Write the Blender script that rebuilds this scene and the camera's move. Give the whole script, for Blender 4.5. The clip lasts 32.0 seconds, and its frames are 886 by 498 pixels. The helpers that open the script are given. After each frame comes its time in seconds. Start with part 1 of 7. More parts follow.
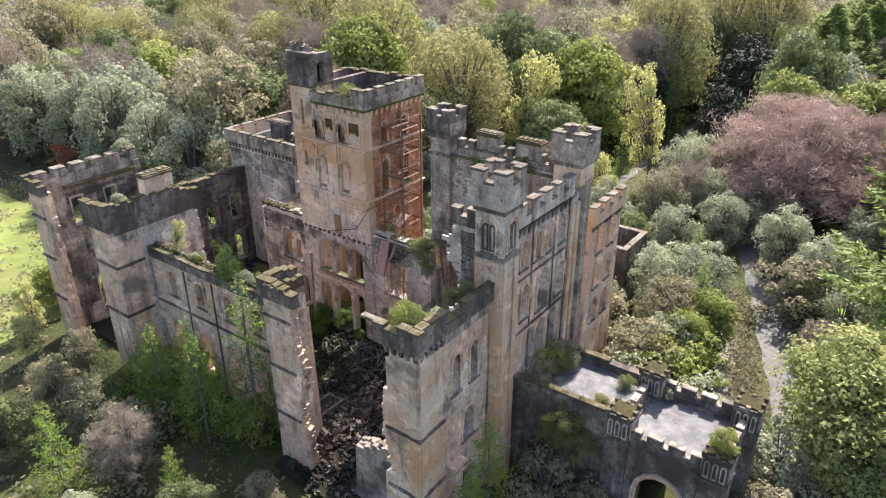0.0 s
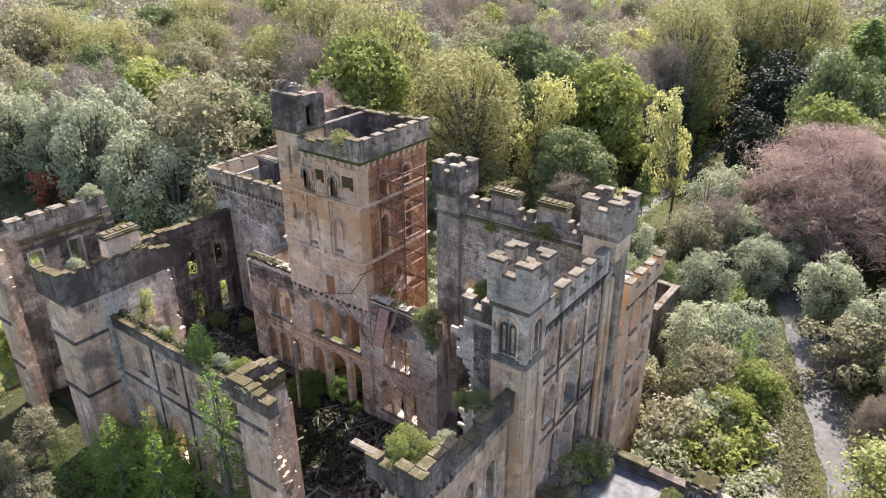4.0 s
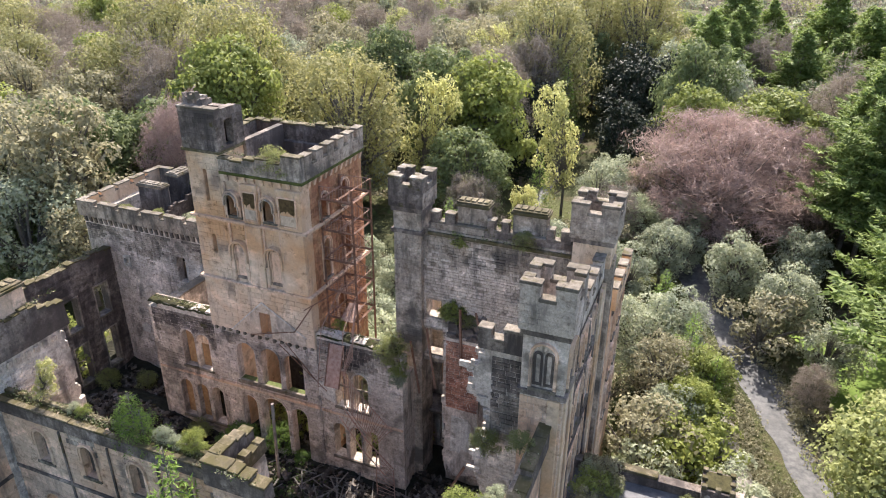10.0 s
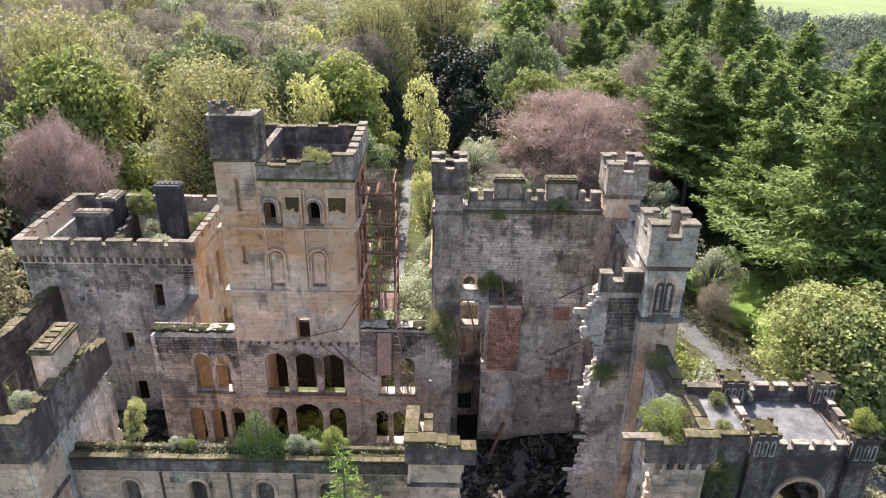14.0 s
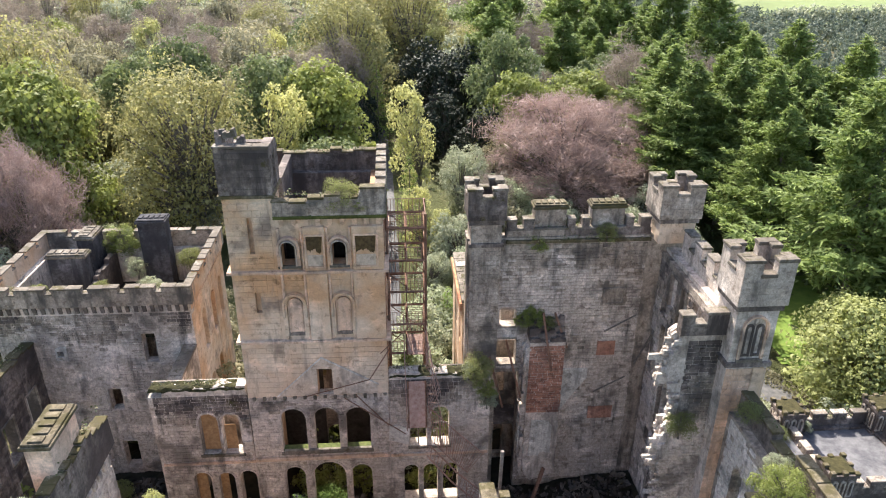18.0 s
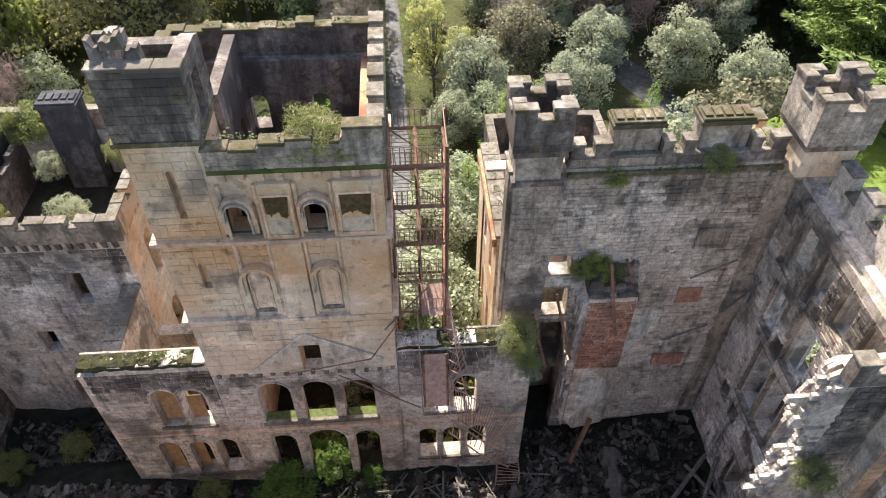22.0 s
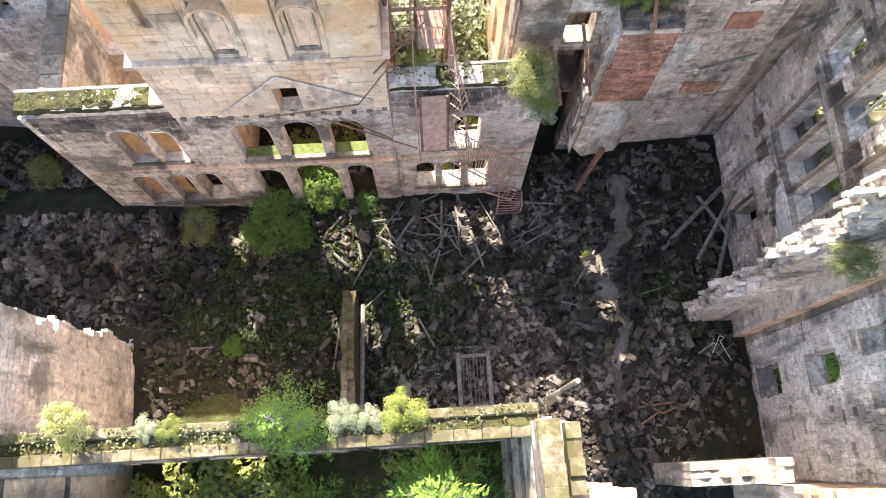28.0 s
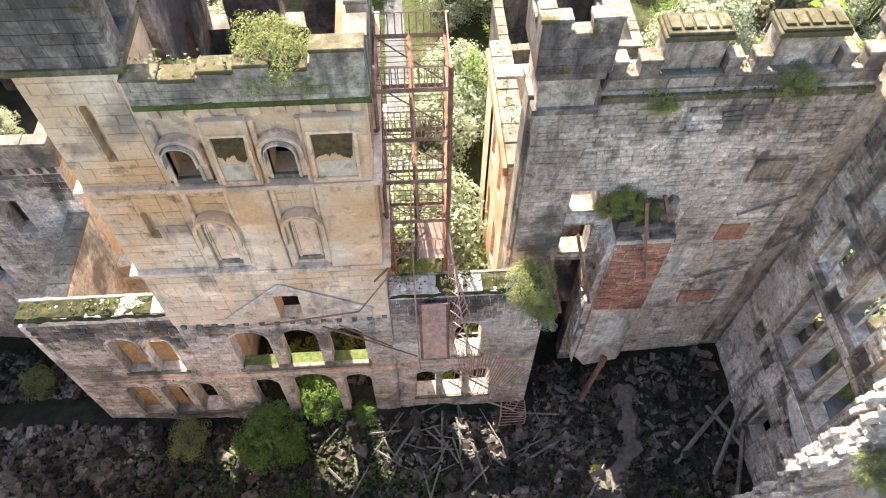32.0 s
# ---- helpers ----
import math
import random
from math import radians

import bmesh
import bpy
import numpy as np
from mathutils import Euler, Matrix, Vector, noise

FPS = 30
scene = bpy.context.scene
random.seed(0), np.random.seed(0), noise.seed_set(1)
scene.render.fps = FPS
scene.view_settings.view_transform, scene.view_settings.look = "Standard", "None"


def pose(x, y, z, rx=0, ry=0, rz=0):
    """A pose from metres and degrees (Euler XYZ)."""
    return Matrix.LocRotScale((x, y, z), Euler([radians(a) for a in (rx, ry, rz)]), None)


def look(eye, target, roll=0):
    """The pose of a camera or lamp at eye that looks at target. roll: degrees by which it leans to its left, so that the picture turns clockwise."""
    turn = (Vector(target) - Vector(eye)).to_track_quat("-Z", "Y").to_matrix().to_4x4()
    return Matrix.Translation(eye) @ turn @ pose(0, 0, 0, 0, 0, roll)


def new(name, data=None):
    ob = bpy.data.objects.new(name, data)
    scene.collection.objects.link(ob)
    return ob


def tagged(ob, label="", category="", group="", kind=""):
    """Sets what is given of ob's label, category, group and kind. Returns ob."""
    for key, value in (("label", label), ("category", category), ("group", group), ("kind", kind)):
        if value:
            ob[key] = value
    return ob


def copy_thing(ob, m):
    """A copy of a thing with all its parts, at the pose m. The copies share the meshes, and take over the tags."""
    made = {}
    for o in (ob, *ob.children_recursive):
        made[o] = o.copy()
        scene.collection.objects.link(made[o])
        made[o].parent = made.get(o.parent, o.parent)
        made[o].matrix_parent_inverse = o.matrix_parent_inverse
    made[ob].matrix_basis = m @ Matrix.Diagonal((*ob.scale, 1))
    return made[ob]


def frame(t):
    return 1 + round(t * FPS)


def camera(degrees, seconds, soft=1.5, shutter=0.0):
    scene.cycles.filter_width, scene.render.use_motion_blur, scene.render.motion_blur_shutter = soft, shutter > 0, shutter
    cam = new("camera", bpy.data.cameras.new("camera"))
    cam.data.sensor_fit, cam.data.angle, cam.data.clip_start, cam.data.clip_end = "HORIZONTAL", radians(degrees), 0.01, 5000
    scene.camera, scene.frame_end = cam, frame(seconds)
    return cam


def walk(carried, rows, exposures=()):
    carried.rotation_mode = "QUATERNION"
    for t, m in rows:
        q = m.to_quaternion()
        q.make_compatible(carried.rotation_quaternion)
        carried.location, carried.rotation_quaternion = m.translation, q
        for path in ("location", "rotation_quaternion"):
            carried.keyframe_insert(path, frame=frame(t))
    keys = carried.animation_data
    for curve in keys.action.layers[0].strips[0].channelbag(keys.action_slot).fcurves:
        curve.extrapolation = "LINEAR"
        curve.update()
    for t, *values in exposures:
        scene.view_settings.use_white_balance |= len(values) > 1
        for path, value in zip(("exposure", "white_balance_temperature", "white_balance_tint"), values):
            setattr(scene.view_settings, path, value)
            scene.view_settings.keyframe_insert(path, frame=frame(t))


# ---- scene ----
cam = camera(64.1, 32.0, soft=1.1)
METRES, EYE, TILT, LEAN, TURN = 85.0, 42.5, 0.0, 0.0, 36.3
ROWS = [
    (0.0, 0.0, 0.0, 0.0, -0.1, -25.54, 0.22),
    (0.5, -0.0002, 0.0166, 0.002, -0.06, -25.55, 0.24),
    (1.0, -0.0003, 0.0342, 0.0042, -0.01, -25.54, 0.26),
    (1.5, -0.0005, 0.0516, 0.0065, 0.03, -25.56, 0.26),
    (2.0, -0.0008, 0.0666, 0.008, 0.07, -25.55, 0.25),
    (2.5, -0.0014, 0.0825, 0.01, 0.12, -25.55, 0.27),
    (3.0, -0.002, 0.0959, 0.012, 0.17, -25.52, 0.27),
    (3.5, -0.0027, 0.1109, 0.0148, 0.22, -25.51, 0.27),
    (5.5, -0.0038, 0.1677, 0.0179, 0.42, -25.44, 0.24),
    (6.0, -0.0041, 0.1814, 0.0175, 0.48, -25.43, 0.23),
    (6.5, -0.0047, 0.19, 0.0167, 0.54, -25.41, 0.19),
    (7.0, -0.005, 0.192, 0.0152, -1.53, -25.4, 0.08),
    (7.5, -0.0098, 0.1922, 0.0139, -4.06, -25.36, -0.01),
    (8.0, -0.0186, 0.1923, 0.0122, -5.84, -25.34, -0.07),
    (8.5, -0.0325, 0.1931, 0.0099, -7.75, -25.33, -0.11),
    (9.0, -0.0537, 0.1953, 0.0078, -9.5, -25.33, -0.18),
    (9.5, -0.0766, 0.1982, 0.0056, -11.63, -25.35, -0.24),
    (10.0, -0.1074, 0.2029, 0.003, -14.19, -25.36, -0.31),
    (10.5, -0.14, 0.2084, 0.0016, -16.51, -25.38, -0.37),
    (11.0, -0.1725, 0.2143, 0.0015, -18.89, -25.38, -0.42),
    (11.5, -0.2092, 0.2227, 0.0017, -21.98, -25.35, -0.49),
    (12.0, -0.2459, 0.2318, 0.0016, -25.27, -25.31, -0.53),
    (12.5, -0.2795, 0.2404, 0.0027, -29.09, -25.24, -0.63),
    (13.0, -0.3101, 0.2482, 0.0037, -33.45, -25.17, -0.71),
    (13.5, -0.3332, 0.255, 0.0038, -35.77, -25.12, -0.75),
    (14.0, -0.3533, 0.2609, 0.0036, -35.82, -25.13, -0.73),
    (14.5, -0.3683, 0.2668, 0.0026, -36.9, -25.13, -0.72),
    (16.5, -0.3861, 0.3136, 0.0006, -40.31, -25.2, -0.54),
    (17.0, -0.3811, 0.3286, 0.0014, -40.32, -25.23, -0.48),
    (17.5, -0.3739, 0.345, 0.0021, -40.33, -25.26, -0.43),
    (18.0, -0.3633, 0.363, 0.0031, -40.31, -25.27, -0.36),
    (18.5, -0.3507, 0.3832, 0.0036, -40.33, -25.28, -0.28),
    (19.0, -0.3356, 0.4048, 0.0044, -40.31, -25.3, -0.23),
    (19.5, -0.319, 0.4275, 0.0049, -40.29, -25.6, -0.17),
    (20.0, -0.3015, 0.4503, 0.0046, -40.25, -28.17, -0.09),
    (20.5, -0.2839, 0.4731, 0.0055, -40.2, -31.46, -0.04),
    (21.0, -0.2657, 0.4958, 0.0063, -40.14, -35.42, 0.05),
    (21.5, -0.2473, 0.5189, 0.0069, -40.09, -40.16, 0.06),
    (22.0, -0.2294, 0.5402, 0.0079, -39.97, -45.2, 0.07),
    (22.5, -0.2136, 0.5596, 0.0093, -39.88, -50.29, 0.04),
    (23.0, -0.2003, 0.576, 0.0102, -39.83, -55.93, -0.03),
    (23.5, -0.1894, 0.5896, 0.0108, -39.75, -62.07, -0.13),
    (24.0, -0.1844, 0.5952, 0.0094, -39.76, -68.48, -0.29),
    (24.5, -0.1837, 0.5963, 0.0074, -39.77, -75.22, -0.37),
    (26.5, -0.1841, 0.5982, -0.0077, -39.68, -77.46, -0.51),
    (27.0, -0.1836, 0.5987, -0.0111, -39.71, -76.01, -0.49),
    (27.5, -0.1827, 0.5997, -0.014, -39.73, -74.54, -0.49),
    (28.0, -0.1822, 0.6005, -0.0158, -39.73, -73.09, -0.48),
    (28.5, -0.1823, 0.6004, -0.0177, -39.77, -71.56, -0.47),
    (29.0, -0.1826, 0.5991, -0.0188, -39.85, -69.88, -0.45),
    (29.5, -0.1828, 0.5986, -0.0196, -39.91, -68.23, -0.41),
    (30.0, -0.1831, 0.5987, -0.0207, -39.96, -66.2, -0.37),
    (30.5, -0.1836, 0.5986, -0.0216, -39.94, -63.62, -0.36),
    (31.0, -0.1836, 0.5986, -0.0215, -39.9, -61.03, -0.33),
    (31.5, -0.1829, 0.5987, -0.021, -39.86, -58.42, -0.33),
    (32.0, -0.1824, 0.5987, -0.0213, -39.82, -55.87, -0.27),
]
walk(cam, [(t, pose(0, 0, EYE, TILT, LEAN, TURN) @ pose(METRES * x, METRES * y, METRES * z, 90 + pitch, roll, yaw)) for t, x, y, z, yaw, pitch, roll in ROWS], [(0, 1.6, 6450, 15), (18, 1.62, 6450, 12), (20, 1.58, 6450, 11), (22, 1.63, 6550, 10), (24, 2.3, 6450, 10), (27, 2.65, 6650, 9), (30, 2.85, 6550, 8), (32, 2.48, 6750, 8)])

# ---- light ----
world = bpy.data.worlds.new("sky")
scene.world = world
world.use_nodes = True
wn = world.node_tree.nodes
sky = wn.new("ShaderNodeTexSky")
sky.sky_type, sky.sun_disc = "NISHITA", False
sky.sun_elevation, sky.sun_rotation = radians(45.8), radians(-14)
sky.air_density, sky.dust_density = 1.0, 2.5
world.node_tree.links.new(sky.outputs[0], wn["Background"].inputs[0])
wn["Background"].inputs[1].default_value = 0.12
sun = new("sun", bpy.data.lights.new("sun", "SUN"))
sun.data.energy, sun.data.angle, sun.data.color = 4.2, radians(0.6), (1.0, 0.94, 0.84)
sun.matrix_world = look((-79, 165, 127), (-49, 45, 0))

# ---- materials ----


def material(name, rough=0.9):
    m = bpy.data.materials.new(name)
    m.use_nodes = True
    nt = m.node_tree
    b = nt.nodes["Principled BSDF"]
    b.inputs["Roughness"].default_value = rough
    b.inputs["Specular IOR Level"].default_value = 0.25
    return m, nt, b


def node(nt, kind, **values):
    n = nt.nodes.new(kind)
    for k, v in values.items():
        n.inputs[k.replace("_", " ")].default_value = v
    return n


def noise_at(nt, src, scale, detail=4.0, rough=0.6, stretch=None):
    if stretch:
        mp = nt.nodes.new("ShaderNodeMapping")
        mp.inputs["Scale"].default_value = stretch
        nt.links.new(src, mp.inputs["Vector"])
        src = mp.outputs[0]
    n = node(nt, "ShaderNodeTexNoise", Scale=scale, Detail=detail, Roughness=rough)
    nt.links.new(src, n.inputs["Vector"])
    return n.outputs["Fac"]


def ramp(nt, fac, lo, hi, a=(0, 0, 0), b=(1, 1, 1)):
    r = nt.nodes.new("ShaderNodeValToRGB")
    r.color_ramp.elements[0].position, r.color_ramp.elements[1].position = lo, hi
    r.color_ramp.elements[0].color, r.color_ramp.elements[1].color = (*a, 1), (*b, 1)
    nt.links.new(fac, r.inputs[0])
    return r.outputs[0]


def mix(nt, fac, a, b, how="MIX"):
    m = nt.nodes.new("ShaderNodeMix")
    m.data_type, m.blend_type = "RGBA", how
    for sock, v in ((m.inputs[0], fac), (m.inputs[6], a), (m.inputs[7], b)):
        if isinstance(v, (int, float)):
            sock.default_value = v
        elif isinstance(v, tuple):
            sock.default_value = (*v, 1)
        else:
            nt.links.new(v, sock)
    return m.outputs[2]


def bump(nt, b, height, strength, dist):
    n = node(nt, "ShaderNodeBump", Strength=strength, Distance=dist)
    nt.links.new(height, n.inputs["Height"])
    nt.links.new(n.outputs[0], b.inputs["Normal"])


def stone(name, light, mid, stain, amount, moss=0.0, island=True, grain=1.0, vary=0.28, wash=1.0, bite=1.0):
    """Weathered sandstone: two tones block by block, streaked stains, grain and a little moss."""
    m, nt, b = material(name, 0.92)
    pos = nt.nodes.new("ShaderNodeNewGeometry")
    p = pos.outputs["Position"]
    tone = noise_at(nt, p, 0.22, 3.0)
    col = mix(nt, ramp(nt, tone, 0.38, 0.62), mid, light)
    fine = noise_at(nt, p, 4.0, 8.0, 0.75)
    col = mix(nt, (0.35 + amount) * bite, col, ramp(nt, fine, 0.3, 0.7, (0.4, 0.39, 0.38), (1.45, 1.42, 1.38)), "MULTIPLY")
    grit = noise_at(nt, p, 10.0, 5.0, 0.8)
    col = mix(nt, 0.5 * bite, col, ramp(nt, grit, 0.3, 0.7, (0.5, 0.49, 0.48), (1.5, 1.49, 1.47)), "MULTIPLY")
    spots = noise_at(nt, p, 1.5, 8.0, 0.7)
    col = mix(nt, ramp(nt, spots, 0.6 - 0.2 * amount, 0.72 - 0.18 * amount), col, mix(nt, 1.0, col, (0.5, 0.47, 0.45), "MULTIPLY"))
    worn = noise_at(nt, p, 0.42, 7.0, 0.62, (1, 1, 1.5))
    col = mix(nt, ramp(nt, worn, 0.54, 0.63, b=(wash, wash, wash)), col, mix(nt, 1.0, col, (1.45, 1.47, 1.52), "MULTIPLY"))
    streak = noise_at(nt, p, 0.9, 5.0, 0.65, (1.3, 1.3, 0.22))
    col = mix(nt, ramp(nt, streak, 0.62 - 0.3 * amount, 0.78 - 0.22 * amount), col, stain)
    blot = noise_at(nt, p, 0.33, 6.0, 0.58)
    col = mix(nt, ramp(nt, blot, 0.64 - 0.26 * amount, 0.72 - 0.22 * amount, b=(0.85, 0.85, 0.85)), col, stain)
    if moss:
        green = noise_at(nt, p, 0.8, 6.0, 0.75)
        col = mix(nt, ramp(nt, green, 0.62 - 0.25 * moss, 0.7 - 0.2 * moss), col, (0.075, 0.064, 0.028))
    info = nt.nodes.new("ShaderNodeObjectInfo")
    rnd = pos.outputs["Random Per Island"] if island else info.outputs["Random"]
    col = mix(nt, 1.0, col, ramp(nt, rnd, 0.0, 1.0, (1 - vary, 1 - vary * 1.05, 1 - vary * 1.1), (1 + vary * 0.8, 1 + vary * 0.75, 1 + vary * 0.65)), "MULTIPLY")
    nt.links.new(col, b.inputs["Base Color"])
    bump(nt, b, noise_at(nt, p, 5.5, 8.0, 0.72), 0.5 * grain, 0.06)
    return m


ASHLAR = stone("warm_ashlar", (0.64, 0.515, 0.39), (0.56, 0.34, 0.19), (0.25, 0.19, 0.15), 0.2, vary=0.06, wash=0.6, bite=0.4)
ASHLAR_BLOCK = stone("warm_ashlar_block", (0.65, 0.52, 0.39), (0.565, 0.34, 0.185), (0.25, 0.19, 0.15), 0.2, island=False, vary=0.07, wash=0.6, bite=0.4)
PALE = stone("pale_ashlar", (0.646, 0.495, 0.379), (0.590, 0.395, 0.272), (0.193, 0.152, 0.129), 0.26, vary=0.12, bite=0.6)
PALE_BLOCK = stone("pale_ashlar_block", (0.669, 0.505, 0.390), (0.602, 0.400, 0.272), (0.193, 0.152, 0.129), 0.26, island=False, vary=0.12, bite=0.6)
GREY = stone("grey_masonry", (0.605, 0.54, 0.48), (0.49, 0.422, 0.366), (0.148, 0.128, 0.112), 0.34, grain=2.2, vary=0.09)
GREY_BLOCK = stone("grey_masonry_block", (0.615, 0.548, 0.487), (0.49, 0.422, 0.365), (0.148, 0.128, 0.112), 0.34, island=False, grain=2.2, vary=0.09)
LIME = stone("bleached_masonry", (0.66, 0.615, 0.565), (0.55, 0.5, 0.45), (0.19, 0.172, 0.155), 0.32, grain=2.2, vary=0.08)
LIME_BLOCK = stone("bleached_block", (0.67, 0.622, 0.57), (0.55, 0.5, 0.45), (0.19, 0.172, 0.155), 0.32, island=False, grain=2.2, vary=0.08)
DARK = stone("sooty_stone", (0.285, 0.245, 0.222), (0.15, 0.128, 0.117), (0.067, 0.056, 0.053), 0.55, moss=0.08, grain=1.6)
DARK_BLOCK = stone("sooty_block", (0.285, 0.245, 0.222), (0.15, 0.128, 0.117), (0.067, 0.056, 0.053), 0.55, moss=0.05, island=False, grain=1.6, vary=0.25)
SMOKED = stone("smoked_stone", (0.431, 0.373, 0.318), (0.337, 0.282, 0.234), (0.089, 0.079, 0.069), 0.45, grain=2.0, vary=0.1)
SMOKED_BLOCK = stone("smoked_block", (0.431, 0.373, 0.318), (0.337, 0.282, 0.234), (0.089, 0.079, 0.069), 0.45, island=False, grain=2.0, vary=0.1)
COPING = stone("coping_stone", (0.25, 0.224, 0.192), (0.15, 0.131, 0.108), (0.11, 0.094, 0.076), 0.45, moss=0.3)
MOSSY = stone("mossy_coping", (0.2, 0.172, 0.124), (0.125, 0.105, 0.065), (0.065, 0.056, 0.036), 0.45, moss=0.7)
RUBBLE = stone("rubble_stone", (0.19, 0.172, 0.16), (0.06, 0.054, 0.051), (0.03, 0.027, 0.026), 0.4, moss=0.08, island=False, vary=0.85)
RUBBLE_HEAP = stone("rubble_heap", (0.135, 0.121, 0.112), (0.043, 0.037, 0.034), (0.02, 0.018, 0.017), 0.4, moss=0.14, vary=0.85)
GABLE = stone("grey_render", (0.60, 0.505, 0.405), (0.53, 0.42, 0.32), (0.2, 0.17, 0.15), 0.3, vary=0.05, bite=0.6)
SLATE = stone("chimney_slate", (0.12, 0.12, 0.13), (0.07, 0.07, 0.08), (0.03, 0.03, 0.035), 0.5)
PLASTER = stone("old_plaster", (0.66, 0.64, 0.60), (0.50, 0.48, 0.44), (0.24, 0.22, 0.2), 0.35, vary=0.05)


def plain(name, a, b_, rough=0.8, scale=3.0, metal=0.0, relief=0.3):
    m, nt, b = material(name, rough)
    pos = nt.nodes.new("ShaderNodeNewGeometry")
    n = noise_at(nt, pos.outputs["Position"], scale, 6.0, 0.7)
    col = mix(nt, ramp(nt, n, 0.35, 0.65), a, b_)
    big = noise_at(nt, pos.outputs["Position"], scale * 0.13, 3.0)
    col = mix(nt, 0.6, col, ramp(nt, big, 0.3, 0.7, (0.6, 0.6, 0.6), (1.25, 1.25, 1.25)), "MULTIPLY")
    nt.links.new(col, b.inputs["Base Color"])
    b.inputs["Metallic"].default_value = metal
    bump(nt, b, n, relief, 0.05)
    return m


RUST_PALE = plain("pale_rust", (0.30, 0.17, 0.125), (0.45, 0.31, 0.25), 0.8, 4.0)
# ochre with the orange light of sunlit window reveals painted in
REVEAL_OCHRE = plain("lit_reveal_ochre", (0.25, 0.15, 0.075), (0.40, 0.26, 0.14), 0.8, 4.0)
RUST = plain("rusty_iron", (0.15, 0.075, 0.05), (0.28, 0.165, 0.115), 0.75, 4.0, 0.2)
TIMBER = plain("grey_timber", (0.09, 0.08, 0.07), (0.22, 0.20, 0.18), 0.85, 5.0)
BRICK = stone("red_brick", (0.41, 0.225, 0.165), (0.33, 0.165, 0.12), (0.16, 0.09, 0.075), 0.3, island=False, vary=0.3)
MORTAR = plain("mortar", (0.38, 0.33, 0.28), (0.48, 0.43, 0.38), 0.95, 8.0)
ASPHALT_ROOF = plain("wet_roof_felt", (0.07, 0.07, 0.078), (0.19, 0.185, 0.19), 0.72, 0.9, 0.0, 0.1)
ROAD = plain("worn_asphalt", (0.055, 0.055, 0.058), (0.13, 0.126, 0.122), 0.7, 1.6)
GRAVEL = plain("pale_gravel", (0.17, 0.155, 0.13), (0.27, 0.25, 0.22), 0.95, 2.5)
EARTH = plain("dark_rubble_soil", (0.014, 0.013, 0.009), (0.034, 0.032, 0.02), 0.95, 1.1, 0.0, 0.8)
BARK = plain("bark", (0.10, 0.085, 0.07), (0.20, 0.18, 0.16), 0.95, 4.0)
FIELD = plain("far_field", (0.133, 0.170, 0.062), (0.174, 0.212, 0.083), 0.95, 0.05)
MEADOW = plain("meadow_grass", (0.125, 0.159, 0.038), (0.208, 0.225, 0.070), 0.95, 0.35, 0.0, 0.9)
BANK = plain("sunlit_bank_grass", (0.100, 0.166, 0.029), (0.159, 0.216, 0.042), 0.95, 0.8, 0.0, 0.9)
MOSS = plain("moss", (0.03, 0.028, 0.011), (0.072, 0.062, 0.024), 0.98, 3.0, 0.0, 0.8)


def ground_material():
    m, nt, b = material("rough_grass", 0.95)
    pos = nt.nodes.new("ShaderNodeNewGeometry")
    p = pos.outputs["Position"]
    col = mix(nt, ramp(nt, noise_at(nt, p, 0.06, 5.0), 0.4, 0.6), (0.055, 0.06, 0.022), (0.095, 0.105, 0.035))
    col = mix(nt, ramp(nt, noise_at(nt, p, 0.18, 6.0, 0.7), 0.52, 0.62), col, (0.12, 0.10, 0.055))
    col = mix(nt, 0.7, col, ramp(nt, noise_at(nt, p, 2.2, 6.0, 0.75), 0.25, 0.75, (0.4, 0.4, 0.4), (1.4, 1.4, 1.4)), "MULTIPLY")
    nt.links.new(col, b.inputs["Base Color"])
    bump(nt, b, noise_at(nt, p, 1.7, 8.0, 0.75), 1.0, 0.5)
    return m


GRASS = ground_material()


def leaf(name, a, b_, through_light=0.45, tint=0.35):
    """Leaves: two tones leaf by leaf and tree by tree, and light passing through them."""
    m, nt, b = material(name, 0.65)
    pos = nt.nodes.new("ShaderNodeNewGeometry")
    info = nt.nodes.new("ShaderNodeObjectInfo")
    col = mix(nt, pos.outputs["Random Per Island"], a, b_)
    col = mix(nt, tint, col, ramp(nt, info.outputs["Random"], 0.0, 1.0, (0.6, 0.65, 0.7), (1.35, 1.3, 1.15)), "MULTIPLY")
    nt.links.new(col, b.inputs["Base Color"])
    tr = nt.nodes.new("ShaderNodeBsdfTranslucent")
    nt.links.new(col, tr.inputs["Color"])
    ms = nt.nodes.new("ShaderNodeMixShader")
    ms.inputs[0].default_value = through_light
    nt.links.new(b.outputs[0], ms.inputs[1])
    nt.links.new(tr.outputs[0], ms.inputs[2])
    nt.links.new(ms.outputs[0], nt.nodes["Material Output"].inputs["Surface"])
    return m


L_BRIGHT = leaf("fresh_leaves", (0.196, 0.232, 0.054), (0.323, 0.350, 0.108), 0.45)
L_MID = leaf("green_leaves", (0.121, 0.153, 0.062), (0.224, 0.261, 0.113), 0.42)
L_OLIVE = leaf("olive_leaves", (0.224, 0.209, 0.122), (0.373, 0.341, 0.218), 0.45)
L_SILVER = leaf("silver_leaves", (0.269, 0.295, 0.177), (0.430, 0.448, 0.325), 0.42)
L_YELLOW = leaf("yellow_green_leaves", (0.40, 0.40, 0.15), (0.56, 0.55, 0.25), 0.55)
L_BROWN = leaf("budding_twigs", (0.195, 0.16, 0.13), (0.35, 0.295, 0.245), 0.28)
L_COPPER = leaf("copper_twigs", (0.281, 0.198, 0.174), (0.446, 0.333, 0.300), 0.3)
